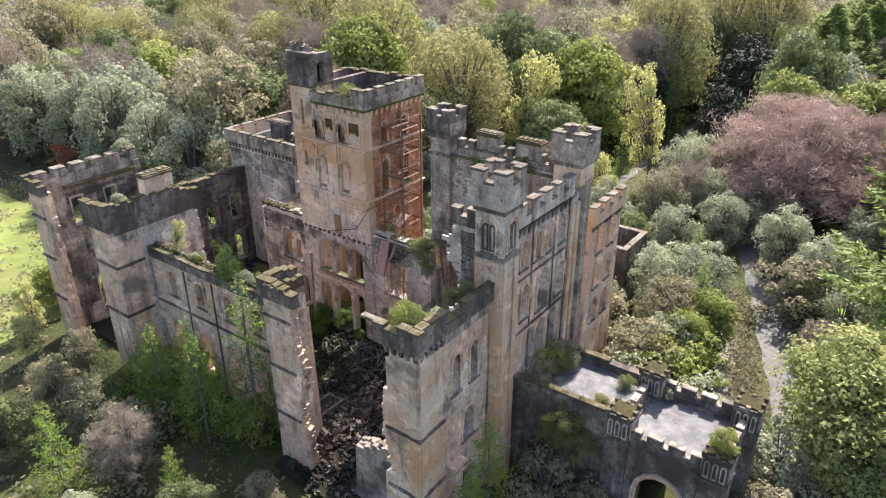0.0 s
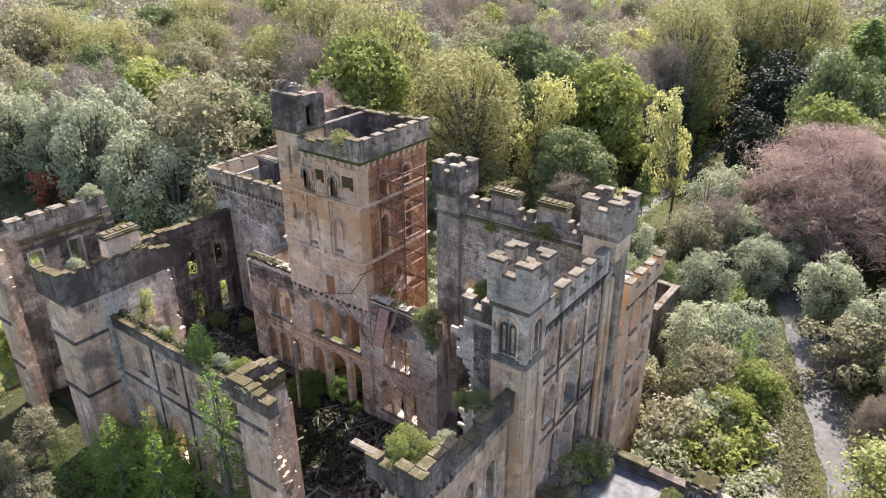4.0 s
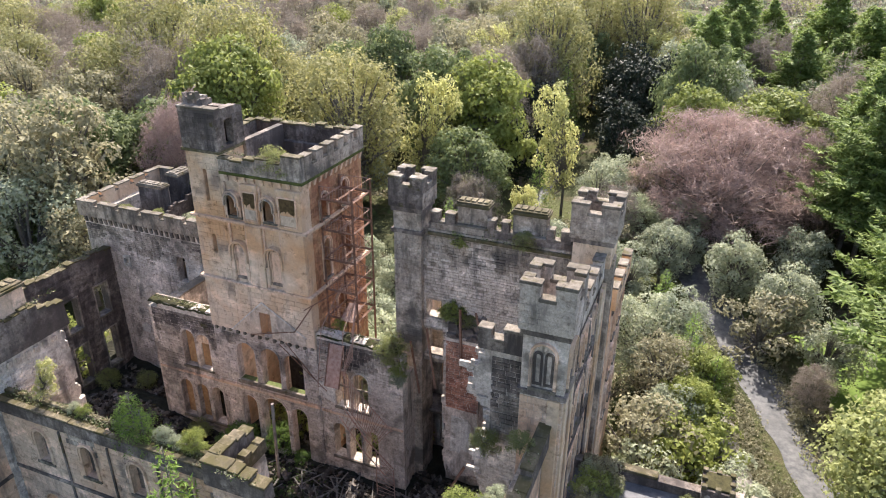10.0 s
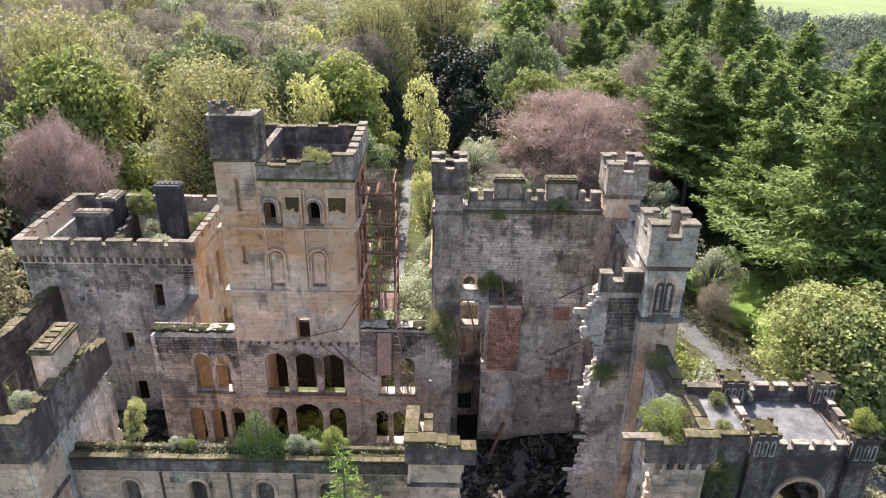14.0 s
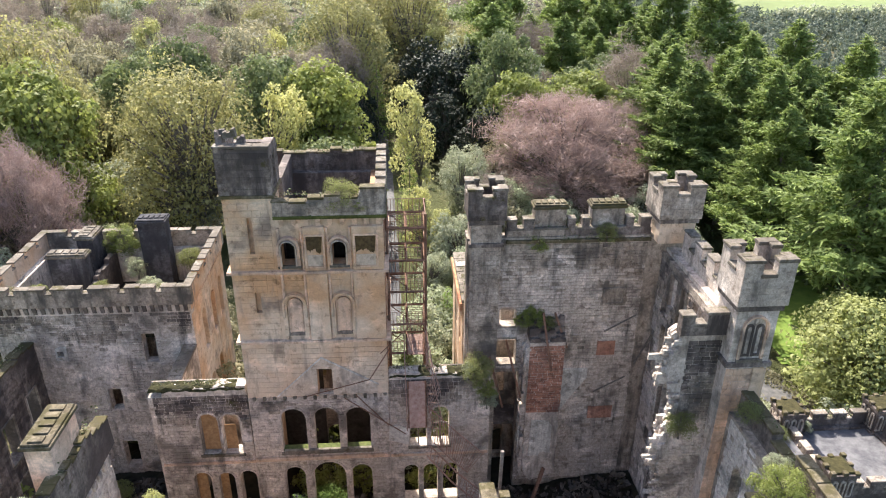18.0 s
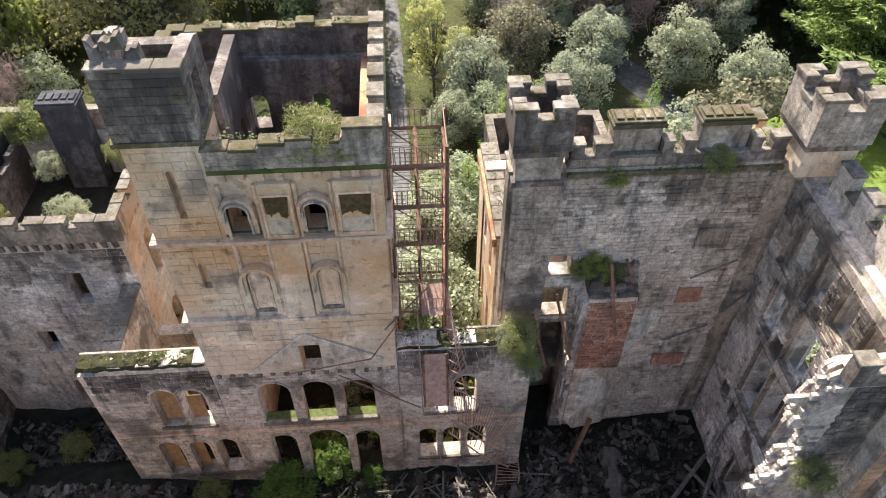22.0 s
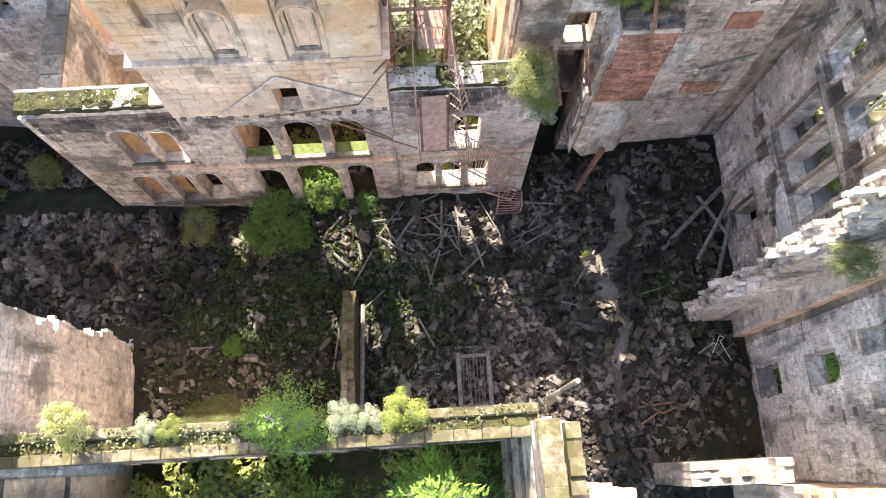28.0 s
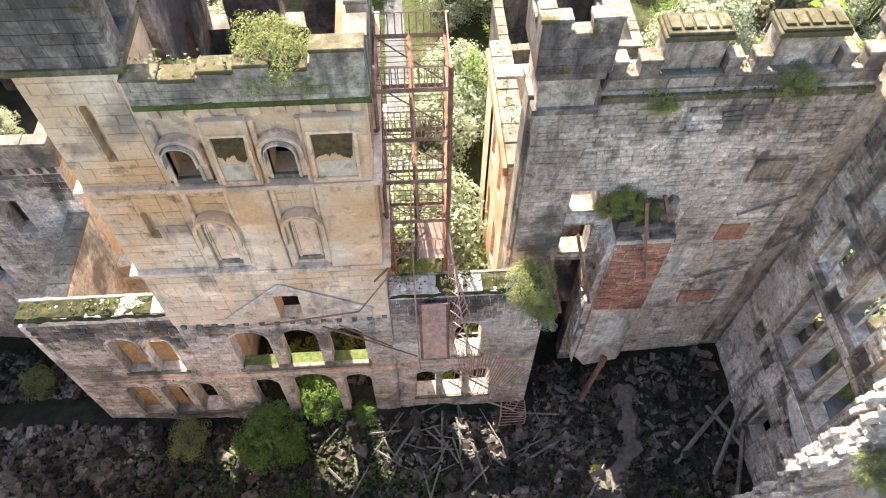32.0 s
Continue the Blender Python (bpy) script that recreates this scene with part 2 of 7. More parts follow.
L_DARK = leaf("yew_needles", (0.018, 0.026, 0.016), (0.04, 0.05, 0.028), 0.1)
L_CONIFER = leaf("conifer_needles", (0.122, 0.176, 0.045), (0.295, 0.365, 0.108), 0.38)
L_LARCH = leaf("larch_needles", (0.146, 0.232, 0.039), (0.251, 0.348, 0.068), 0.45)
# blue-green needles, greyed and lightened to paint in the haze of distance
L_PLANT = leaf("hazed_plantation_needles", (0.107, 0.135, 0.097), (0.158, 0.186, 0.135), 0.35, 0.1)
L_WEED = leaf("weed_leaves", (0.05, 0.075, 0.02), (0.10, 0.14, 0.04), 0.3)
L_UNDER = leaf("undergrowth_leaves", (0.045, 0.06, 0.022), (0.10, 0.125, 0.045), 0.3)
L_FLOOR = leaf("floor_moss_leaves", (0.02, 0.028, 0.008), (0.05, 0.066, 0.018), 0.2)
L_FINE = leaf("small_olive_leaves", (0.16, 0.18, 0.06), (0.29, 0.30, 0.12), 0.45)
L_RED = leaf("red_leaves", (0.251, 0.078, 0.049), (0.369, 0.146, 0.078), 0.35)

# ---- building blocks ----
rng = random.Random(7)


def thing(name, loc, label, category, group="", kind=""):
    ob = new(name)
    ob.location = loc
    ob.empty_display_size = 0.5
    return tagged(ob, label, category, group, kind)


def link(name, mesh, mat, parent, label="", kind=""):
    if mat and not mesh.materials:
        mesh.materials.append(mat)
    ob = new(name, mesh)
    if parent:
        ob.parent = parent
        if parent.type == "EMPTY":
            ob.matrix_parent_inverse = Matrix.Translation(-parent.location)
    return tagged(ob, label, kind=kind)


def part(name, bm, mat, parent, label="", kind=""):
    """Links bm, built in world metres, as one mesh under parent."""
    me = bpy.data.meshes.new(name)
    bmesh.ops.recalc_face_normals(bm, faces=bm.faces)
    bm.to_mesh(me)
    bm.free()
    return link(name, me, mat, parent, label, kind)


def soup(name, verts, faces, mat, parent, label="", kind=""):
    me = bpy.data.meshes.new(name)
    me.from_pydata(verts, [], faces)
    return link(name, me, mat, parent, label, kind)


def box(bm, x0, x1, y0, y1, z0, z1, chamfer=0.0):
    m = Matrix.LocRotScale(((x0 + x1) / 2, (y0 + y1) / 2, (z0 + z1) / 2), None, (x1 - x0, y1 - y0, z1 - z0))
    made = bmesh.ops.create_cube(bm, size=1.0, matrix=m)
    if chamfer:
        edges = list({e for v in made["verts"] for e in v.link_edges})
        bmesh.ops.bevel(bm, geom=edges, offset=chamfer, segments=1, affect="EDGES")
    return bm


def boxes(rows, chamfer=0.0):
    bm = bmesh.new()
    for r in rows:
        box(bm, *r, chamfer)
    return bm


def bar(bm, a, b, w=0.06, sides=4):
    """A rod from a to b."""
    a, b = Vector(a), Vector(b)
    d = b - a
    m = Matrix.Translation((a + b) / 2) @ d.to_track_quat("Z", "Y").to_matrix().to_4x4()
    bmesh.ops.create_cone(bm, cap_ends=True, segments=sides, radius1=w / 2, radius2=w / 2, depth=d.length, matrix=m)


def at(axis, s, d, z):
    return (s, d, z) if axis == "x" else (d, s, z)


def arch(sc, w, zb, zt, round_top=True, n=7):
    """The outline of an opening: upright sides and a round head, or square."""
    r = w / 2
    if not round_top:
        return [(sc - r, zb), (sc + r, zb), (sc + r, zt), (sc - r, zt)]
    spring = zt - r
    head = [(sc + r * math.cos(math.pi * i / n), spring + r * math.sin(math.pi * i / n)) for i in range(n + 1)]
    return [(sc - r, zb), (sc + r, zb)] + head


def inside(poly, x, y):
    hit = False
    for (x0, y0), (x1, y1) in zip(poly, poly[1:] + poly[:1]):
        if (y0 > y) != (y1 > y) and x < (x1 - x0) * (y - y0) / (y1 - y0) + x0:
            hit = not hit
    return hit


def slab(loops, axis, d0, d1):
    """A plate of that outline and holes, from d0 to d1 across. loops[0] is the outline."""
    from mathutils.geometry import delaunay_2d_cdt
    pts, edges = [], []
    for lp in loops:
        k = len(pts)
        pts += [Vector(p) for p in lp]
        edges += [(k + i, k + (i + 1) % len(lp)) for i in range(len(lp))]
    v, _, f, *_ = delaunay_2d_cdt(pts, edges, [], 0, 1e-4)
    keep = []
    for t in f:
        cx, cy = sum(v[i].x for i in t) / 3, sum(v[i].y for i in t) / 3
        if inside(loops[0], cx, cy) and not any(inside(h, cx, cy) for h in loops[1:]):
            keep.append(t)
    bm = bmesh.new()
    a = [bm.verts.new(at(axis, p.x, d0, p.y)) for p in v]
    b = [bm.verts.new(at(axis, p.x, d1, p.y)) for p in v]
    count = {}
    for t in keep:
        bm.faces.new([a[i] for i in t])
        bm.faces.new([b[i] for i in reversed(t)])
        for i, j in zip(t, t[1:] + t[:1]):
            count[frozenset((i, j))] = count.get(frozenset((i, j)), 0) + 1
    for e, c in count.items():
        if c == 1:
            i, j = tuple(e)
            bm.faces.new((a[i], a[j], b[j], b[i]))
    loose = [x for x in bm.verts if not x.link_faces]
    bmesh.ops.delete(bm, geom=loose, context="VERTS")
    return bm


def ragged(pts, step=0.45, drop=0.35, seed=1):
    """A broken wall top along pts: steps of single stones."""
    r = random.Random(seed)
    out = []
    for (s0, z0), (s1, z1) in zip(pts, pts[1:]):
        n = max(1, int(math.hypot(s1 - s0, z1 - z0) / step))
        for i in range(n):
            u0, u1 = i / n, (i + 1) / n
            z = z0 + (z1 - z0) * (u0 + u1) / 2 + r.uniform(-drop, drop)
            out += [(s0 + (s1 - s0) * u0 + r.uniform(0, 0.04), z), (s0 + (s1 - s0) * u1 - r.uniform(0.05, 0.09), z + r.uniform(-0.07, 0.07))]
    return out


def crenels(s0, s1, low, high, n, share=0.55):
    """A battlement line with n merlons from s0 to s1."""
    pitch = (s1 - s0) / (n - 1 + share)
    out = []
    for i in range(n):
        a = s0 + i * pitch
        b = a + pitch * share
        out += [(a, high), (b, high)]
        if i < n - 1:
            out += [(b, low), (a + pitch, low)]
    return out


def wall(name, parent, mat, axis, s0, s1, d0, d1, z0, top, holes=(), label=""):
    """A wall along axis from s0 to s1, d0 to d1 across. top: a height or a line of (s, z). holes: (centre, width, sill, head, round)."""
    line = [(s0, top), (s1, top)] if isinstance(top, (int, float)) else list(top)
    outline = [(s0, z0), (s1, z0)] + line[::-1]
    return part(name, slab([outline] + [arch(*h) for h in holes], axis, d0, d1), mat, parent, label)


def leaves_of(name, parent, mat, axis, d0, d1, outline, n=3, label=""):
    """A broken wall end in n leaves, each with its own torn edge. outline(i) gives the loop of leaf i."""
    step = (d1 - d0) / n
    made_ = [part(name, slab([outline(i)], axis, d0 + step * i, d0 + step * (i + 1) - 0.004), mat, parent, label) for i in range(n)]
    return made_[0]


def torn(edge, z0, z1, seed, rough=0.3, low=0.2, high=0.8):
    """The torn end of a wall: stones that stick out or are lost. edge(z) is its mean place; goes from z0 to z1."""
    r = random.Random(seed)
    out, z = [], z0
    up = 1 if z1 > z0 else -1
    while (z1 - z) * up > high * 0.5:
        h = r.uniform(low, high) * up
        s = edge(z) + r.gauss(0, rough * 0.7) * (1 if r.random() < 0.8 else 1.8)
        out += [(s, z + 0.02 * up), (s + r.uniform(-0.06, 0.06), z + h)]
        z += h
    return out


def height_of(line, s):
    for (a, za), (b, zb) in zip(line, line[1:]):
        if a <= s <= b and b > a:
            return za + (zb - za) * (s - a) / (b - a)
    return line[0][1] if s < line[0][0] else line[-1][1]


def unit_block():
    bm = bmesh.new()
    box(bm, -0.5, 0.5, -0.5, 0.5, -0.5, 0.5)
    top = [f for f in bm.faces if f.normal.y < -0.9]
    bmesh.ops.inset_region(bm, faces=top, thickness=0.035, depth=0.0)
    for f in top:
        for v in f.verts:
            v.co.y -= 0.25
    for f in [f for f in bm.faces if f.normal.y > 0.9]:
        bm.faces.remove(f)
    me = bpy.data.meshes.new("block")
    bm.to_mesh(me)
    bm.free()
    return me


BLOCKS = {}


def block_mesh(mat):
    if mat.name not in BLOCKS:
        BLOCKS[mat.name] = unit_block()
        BLOCKS[mat.name].materials.append(mat)
    return BLOCKS[mat.name]


def courses(owner, mat, rest_mat, axis, s0, s1, face, out, z0, top, holes=(), high=0.36, long=0.85, limit=300, seed=3, zone=None, name="stone_block", joint=0.008, proud=0.03, soot=None):
    """Facing stones laid in courses on a wall's face; out is the way that the face looks (-1 or 1). The first `limit` in zone are pieces of their own."""
    r = random.Random(seed)
    line = [(s0, top), (s1, top)] if isinstance(top, (int, float)) else list(top)
    spans = []
    z = z0
    while True:
        h = high * (r.uniform(0.72, 1.3) if joint > 0.012 else r.uniform(0.85, 1.15))
        if z + h > max(p[1] for p in line):
            break
        gaps = []
        for sc, w, zb, zt, *rest in holes:
            if z + h > zb and z < zt:
                half = w / 2 + 0.02
                spring = zt - w / 2
                if (not rest or rest[0]) and z > spring:
                    half = math.sqrt(max(0.0, (w / 2) ** 2 - (z - spring) ** 2)) + 0.02
                gaps.append((sc - half, sc + half))
        s = s0 - r.uniform(0, 0.4)
        while s < s1:
            e = s + long * (r.uniform(0.35, 1.8) if joint > 0.012 else r.uniform(0.55, 1.4))
            pieces = [(max(s, s0), min(e, s1))]
            for g0, g1 in gaps:
                pieces = [q for a, b in pieces for q in ((a, min(b, g0)), (max(a, g1), b)) if q[1] - q[0] > 0.12]
            for a, b in pieces:
                if b - a > 0.12 and min(height_of(line, a), height_of(line, b), height_of(line, (a + b) / 2)) >= z + h - 0.03:
                    spans.append((a + joint, b - joint, z + joint, z + h - joint, r.uniform(0.6, 1.6) * proud))
            s = e
        z += h
    me = block_mesh(mat)
    turn = {("x", -1): 0, ("x", 1): math.pi, ("y", 1): math.pi / 2, ("y", -1): -math.pi / 2}[(axis, out)]
    lots = [([], []), ([], []), ([], [])]
    tones = ((me, rest_mat), (block_mesh(SMOKED_BLOCK), SMOKED), (block_mesh(DARK_BLOCK), DARK)) if soot else ((me, rest_mat),)
    done = 0
    for a, b, c, d, t in spans:
        t *= r.uniform(0.4, 1.7) if joint > 0.012 else 1.0
        mid = ((a + b) / 2, (c + d) / 2)
        black = 0
        if soot:
            lost = r.random()
            level = (mid[1] - soot[0]) / (soot[1] - soot[0]) + 0.75 * noise.noise(Vector((mid[0] * 0.28, mid[1] * 0.2, seed))) + r.gauss(0, 0.05)
            black = 2 if level > 0.88 else 1 if level > 0.5 else 0
            if not black and lost < 0.04:
                continue
        verts, faces = lots[black]
        single = done < limit and (zone is None or (zone[0] <= mid[0] <= zone[1] and zone[2] <= mid[1] <= zone[3]))
        if single:
            ob = link(name, tones[black][0], None, owner)
            ob.matrix_basis = Matrix.LocRotScale(at(axis, mid[0], face + out * t * 0.25, mid[1]), Euler((0, 0, turn)), (b - a, t, d - c))
            done += 1
        else:
            k = len(verts)
            f = face + out * t
            g = 0.02
            verts += [at(axis, *q) for q in ((a, face, c), (b, face, c), (b, face, d), (a, face, d), (a + g, f, c + g), (b - g, f, c + g), (b - g, f, d - g), (a + g, f, d - g))]
            faces += [(k + 4, k + 5, k + 6, k + 7), (k, k + 1, k + 5, k + 4), (k + 1, k + 2, k + 6, k + 5), (k + 2, k + 3, k + 7, k + 6), (k + 3, k, k + 4, k + 7)]
    for black, (verts, faces) in enumerate(lots):
        if verts:
            ob = soup("facing", verts, faces, tones[black][1], owner, "", "stuff")
            bm2 = bmesh.new()
            bm2.from_mesh(ob.data)
            bmesh.ops.recalc_face_normals(bm2, faces=bm2.faces)
            bm2.to_mesh(ob.data)
            bm2.free()


def surround(owner, mat, axis, face, out, sc, w, zb, zt, round_top=True, band=0.22, proud=0.09, sill=True):
    """A moulded frame round an opening, in two steps, with its sill."""
    a, b = (face, face + out * proud) if out > 0 else (face + out * proud, face)
    outer, inner = arch(sc, w + 2 * band, zb, zt + band, round_top), arch(sc, w, zb - 0.001, zt, round_top)
    frame_ob = part("window_surround", slab([outer, inner], axis, a, b), mat, owner)
    a2, b2 = (face + out * proud, face + out * proud * 1.8) if out > 0 else (face + out * proud * 1.8, face + out * proud)
    part("hood_mould", slab([arch(sc, w + 2 * band, zb + (zt - zb) * 0.5, zt + band, round_top), arch(sc, w + band, zb + (zt - zb) * 0.5 - 0.01, zt + band * 0.5, round_top)], axis, a2, b2), mat, owner)
    if sill:
        s = [at(axis, sc - w / 2 - band, face, zb - 0.22), at(axis, sc + w / 2 + band, face + out * 0.16, zb)]
        lo, hi = [[f(s[0][i], s[1][i]) for i in range(3)] for f in (min, max)]
        part("sill", box(bmesh.new(), lo[0], hi[0], lo[1], hi[1], lo[2], hi[2], 0.02), COPING, owner)
    return frame_ob


def ring(x0, x1, y0, y1, z0, z1, w):
    """A square ring of width w standing out from a rectangle."""
    return boxes([(x0 - w, x1 + w, y0 - w, y0, z0, z1), (x0 - w, x1 + w, y1, y1 + w, z0, z1), (x0 - w, x0, y0, y1, z0, z1), (x1, x1 + w, y0, y1, z0, z1)])


def copings(owner, mat, axis, line, d0, d1, over=0.07, high=0.16, jitter=0.0, seed=1):
    """Coping stones on the level runs of a top line."""
    r = random.Random(seed)
    for (a, za), (b, zb) in zip(line, line[1:]):
        if b - a > 0.25 and abs(za - zb) < 0.12:
            n = max(1, round((b - a) / 1.1))
            for i in range(n):
                p, q = a + (b - a) * i / n, a + (b - a) * (i + 1) / n
                lo, hi = at(axis, p - (over if i == 0 else -0.008), d0 - over, za), at(axis, q + (over if i == n - 1 else -0.008), d1 + over, za + high * r.uniform(0.8, 1.1))
                part("coping_stone", box(bmesh.new(), lo[0], hi[0], lo[1], hi[1], lo[2] - 0.01, hi[2], 0.03), mat, owner)


def corbels(owner, mat, axis, s0, s1, face, out, z0, z1, pitch=0.75, w=0.32, proud=0.28):
    n = max(2, round((s1 - s0) / pitch))
    for i in range(n):
        s = s0 + (i + 0.5) * (s1 - s0) / n
        d = sorted((face, face + out * proud))
        lo, hi = at(axis, s - w / 2, d[0], z0), at(axis, s + w / 2, d[1], z1)
        bm = box(bmesh.new(), lo[0], hi[0], lo[1], hi[1], lo[2], hi[2])
        for v in bm.verts:
            if v.co.z < z0 + 0.01:
                k = 1 if axis == "x" else 0
                v.co[k] = face + (v.co[k] - face) * 0.35
        part("corbel", bm, mat, owner)


def turret(owner, mat, x0, x1, y0, y1, z0, z_string, z_corbel, z_sill, z_top, panels=(), cap=COPING, top_mat=None, name="turret"):
    """A square corner turret: shaft, string course, stepped parapet with merlons and copings, blind two-light panels."""
    top_mat = top_mat or mat
    shaft = part(name, boxes([(x0, x1, y0, y1, z0, z_corbel)]), mat, owner)
    if z_string:
        part("string_course", ring(x0, x1, y0, y1, z_string, z_string + 0.28, 0.16), DARK, shaft)
    e = 0.24
    part("cornice", ring(x0, x1, y0, y1, z_corbel - 0.35, z_corbel, 0.14), DARK, shaft)
    X0, X1, Y0, Y1 = x0 - e, x1 + e, y0 - e, y1 + e
    t = 0.5
    for axis, a, b, d0, d1 in (("x", X0, X1, Y0, Y0 + t), ("x", X0, X1, Y1 - t, Y1), ("y", Y0 + t, Y1 - t, X0, X0 + t), ("y", Y0 + t, Y1 - t, X1 - t, X1)):
        w = b - a
        edge = 0.36 if axis == "x" else 0.26
        line = [(a, z_top), (a + edge * w, z_top), (a + edge * w, z_sill), (b - edge * w, z_sill), (b - edge * w, z_top), (b, z_top)]
        p = wall("parapet", shaft, top_mat, axis, a, b, d0, d1, z_corbel, line)
        copings(shaft, cap, axis, line, d0, d1, 0.06, 0.2)
    for side, zb, zt in panels:
        if side in "SN":
            axis, face, out, c, w = "x", (y0 if side == "S" else y1), (-1 if side == "S" else 1), (x0 + x1) / 2, (x1 - x0)
        else:
            axis, face, out, c, w = "y", (x0 if side == "W" else x1), (-1 if side == "W" else 1), (y0 + y1) / 2, (y1 - y0)
        w *= 0.5
        surround(shaft, PALE, axis, face, out, c, w, zb, zt, True, 0.16, 0.12, True)
        for k in (-0.25, 0.25):
            dd = sorted((face, face + out * 0.05))
            part("blind_light", slab([arch(c + k * w, w * 0.42, zb + 0.15, zt - w * 0.35), arch(c + k * w, w * 0.2, zb + 0.3, zt - w * 0.5)], axis, *dd), DARK, shaft)
    return shaft

# ---- ground ----


def rise(x, y):
    """Height of the land: level round the ruin, rolling and rising far off."""
    d = math.hypot(x + 48, y - 45)
    far = max(0.0, d - 90) / 100
    bumps = 0.35 * noise.noise(Vector((x * 0.06, y * 0.06, 3.0))) + 1.6 * min(1.0, far) * noise.noise(Vector((x * 0.012, y * 0.012, 9.0)))
    near = min(1.0, max(0.0, (abs(x + 49) - 26) / 8)) if 26 < y < 66 else 1.0
    return -0.25 + bumps * (0.25 + 0.75 * near) - 1.0 * min(1.0, max(0.0, (x + 18) / 14)) + 2.5 * max(0.0, far - 1.6)


def land(name, xs, ys, mat, lift, label, category, keep=None):
    verts = [(x, y, rise(x, y) + lift) for y in ys for x in xs]
    w = len(xs)
    faces = [(j * w + i, j * w + i + 1, (j + 1) * w + i + 1, (j + 1) * w + i) for j in range(len(ys) - 1) for i in range(w - 1)
             if keep is None or keep((xs[i] + xs[i + 1]) / 2, (ys[j] + ys[j + 1]) / 2)]
    return tagged(soup(name, verts, faces, mat, None), label, category, kind="structure")


def spread(a, b, c, d, fine, coarse):
    out = list(np.arange(a, b, coarse)) + list(np.arange(b, c, fine)) + list(np.arange(c, d + coarse, coarse))
    return [float(v) for v in out]


land("ground", spread(-1500, -140, 60, 1500, 2.5, 40), spread(-900, -10, 150, 2000, 2.5, 40), GRASS, 0.0, "rough spring grass and leaf litter on gently rolling ground", "ground")


def ribbon(name, pts, width, mat, lift, label, category):
    """A way along pts, lying on the land."""
    verts, faces = [], []
    fine = []
    for (x0, y0), (x1, y1) in zip(pts, pts[1:]):
        n = max(1, int(math.hypot(x1 - x0, y1 - y0) / 1.5))
        fine += [(x0 + (x1 - x0) * i / n, y0 + (y1 - y0) * i / n) for i in range(n)]
    fine.append(pts[-1])
    for _ in range(6):
        fine = [fine[0]] + [((a[0] + 2 * b[0] + c[0]) / 4, (a[1] + 2 * b[1] + c[1]) / 4) for a, b, c in zip(fine, fine[1:], fine[2:])] + [fine[-1]]
    for i, (x, y) in enumerate(fine):
        (ax, ay), (bx, by) = fine[max(0, i - 1)], fine[min(len(fine) - 1, i + 1)]
        t = Vector((bx - ax, by - ay)).normalized()
        for k in (-1, -0.5, 0, 0.5, 1):
            w = width / 2 * (1 + 0.08 * math.sin(i * 1.7 + k))
            px, py = x - t.y * w * k, y + t.x * w * k
            verts.append((px, py, rise(px, py) + lift * (1.0 if abs(k) < 0.9 else 0.3)))
    for i in range(len(fine) - 1):
        faces += [(5 * i + j, 5 * i + j + 1, 5 * i + j + 6, 5 * i + j + 5) for j in range(4)]
    return tagged(soup(name, verts, faces, mat, None), label, category, kind="structure")


ribbon("road", [(-22, 106), (-15.5, 92), (-11, 81), (-8.3, 73), (-5.8, 67), (-3.4, 60), (-1.2, 50), (1, 36)], 4.6, ROAD, 0.14, "worn damp grey asphalt drive past the ruin", "road")
ribbon("gravel_path", [(-14.2, 74), (-13, 69), (-12.3, 64.5), (-10.5, 59.5), (-8.5, 54), (-4, 49)], 1.8, GRAVEL, 0.12, "narrow pale gravel path beside the drive", "path")
ribbon("rear_path", [(-43.5, 64), (-43.6, 90), (-43.9, 108), (-44.4, 133), (-46, 170)], 1.7, ROAD, 0.12, "straight grey path through the wood behind the ruin", "path")
land("far_field", [20 + 12 * i for i in range(50)], [240 + 12 * i for i in range(50)], FIELD, 0.5, "bright green pasture on the far slope", "field", lambda x, y: y > max(312.0, 407 - 2.1 * (x - 88)))
land("meadow", [-190 + 4 * i for i in range(29)], [-30 + 4 * i for i in range(21)], MEADOW, 0.08, "sunlit tufted meadow beside the west wing", "meadow", lambda x, y: y < 52 + (x + 78) * 0.1 and x < -78.5)
land("grass_bank", [-8 + 0.7 * i for i in range(50)], [54 + 0.7 * i for i in range(50)], BANK, 0.1, "bright grass bank beyond the drive", "bank", lambda x, y: x > -0.3 + (66 - y) * 0.26 + 0.5 * math.sin(y * 0.9) and x < 14 + math.sin(y))

# ---- hall range: the long wall under the tower ----
hall = thing("hall_wall", (-49, 48.2, 0), "grey masonry hall wall with arcades and empty round-headed windows", "castle wall")
H_LEFT = [(-56.8, 1.35, 7.2, 10.8), (-55.25, 1.3, 7.2, 10.7), (-57.85, 1.25, 1.6, 5.5), (-56.1, 1.2, 1.6, 5.4), (-54.5, 1.25, 1.6, 5.5)]
H_MID = [(-50.8, 1.8, 7.2, 11.05), (-48.45, 1.75, 7.2, 11.05), (-46.2, 1.75, 7.2, 11.0), (-51.05, 1.5, 0.4, 5.75), (-48.5, 2.4, 0.4, 6.1), (-46.1, 1.5, 0.4, 5.75)]
H_RIGHT = [(-41.85, 1.2, 7.2, 10.7), (-40.25, 1.3, 7.2, 10.7), (-42.4, 1.08, 2.0, 5.4), (-40.95, 1.08, 2.0, 5.4), (-39.45, 1.12, 2.0, 5.4)]
hl_top = ragged([(-60.6, 12.0), (-59.6, 12.9), (-53.8, 13.0)], 0.7, 0.12, 4)
w_l = wall("wall", hall, GREY, "x", -60.6, -53.75, 47.85, 48.75, -0.5, hl_top, H_LEFT)
w_m = wall("wall", hall, GREY, "x", -53.75, -43.95, 47.75, 48.4, -0.5, 12.2, H_MID)
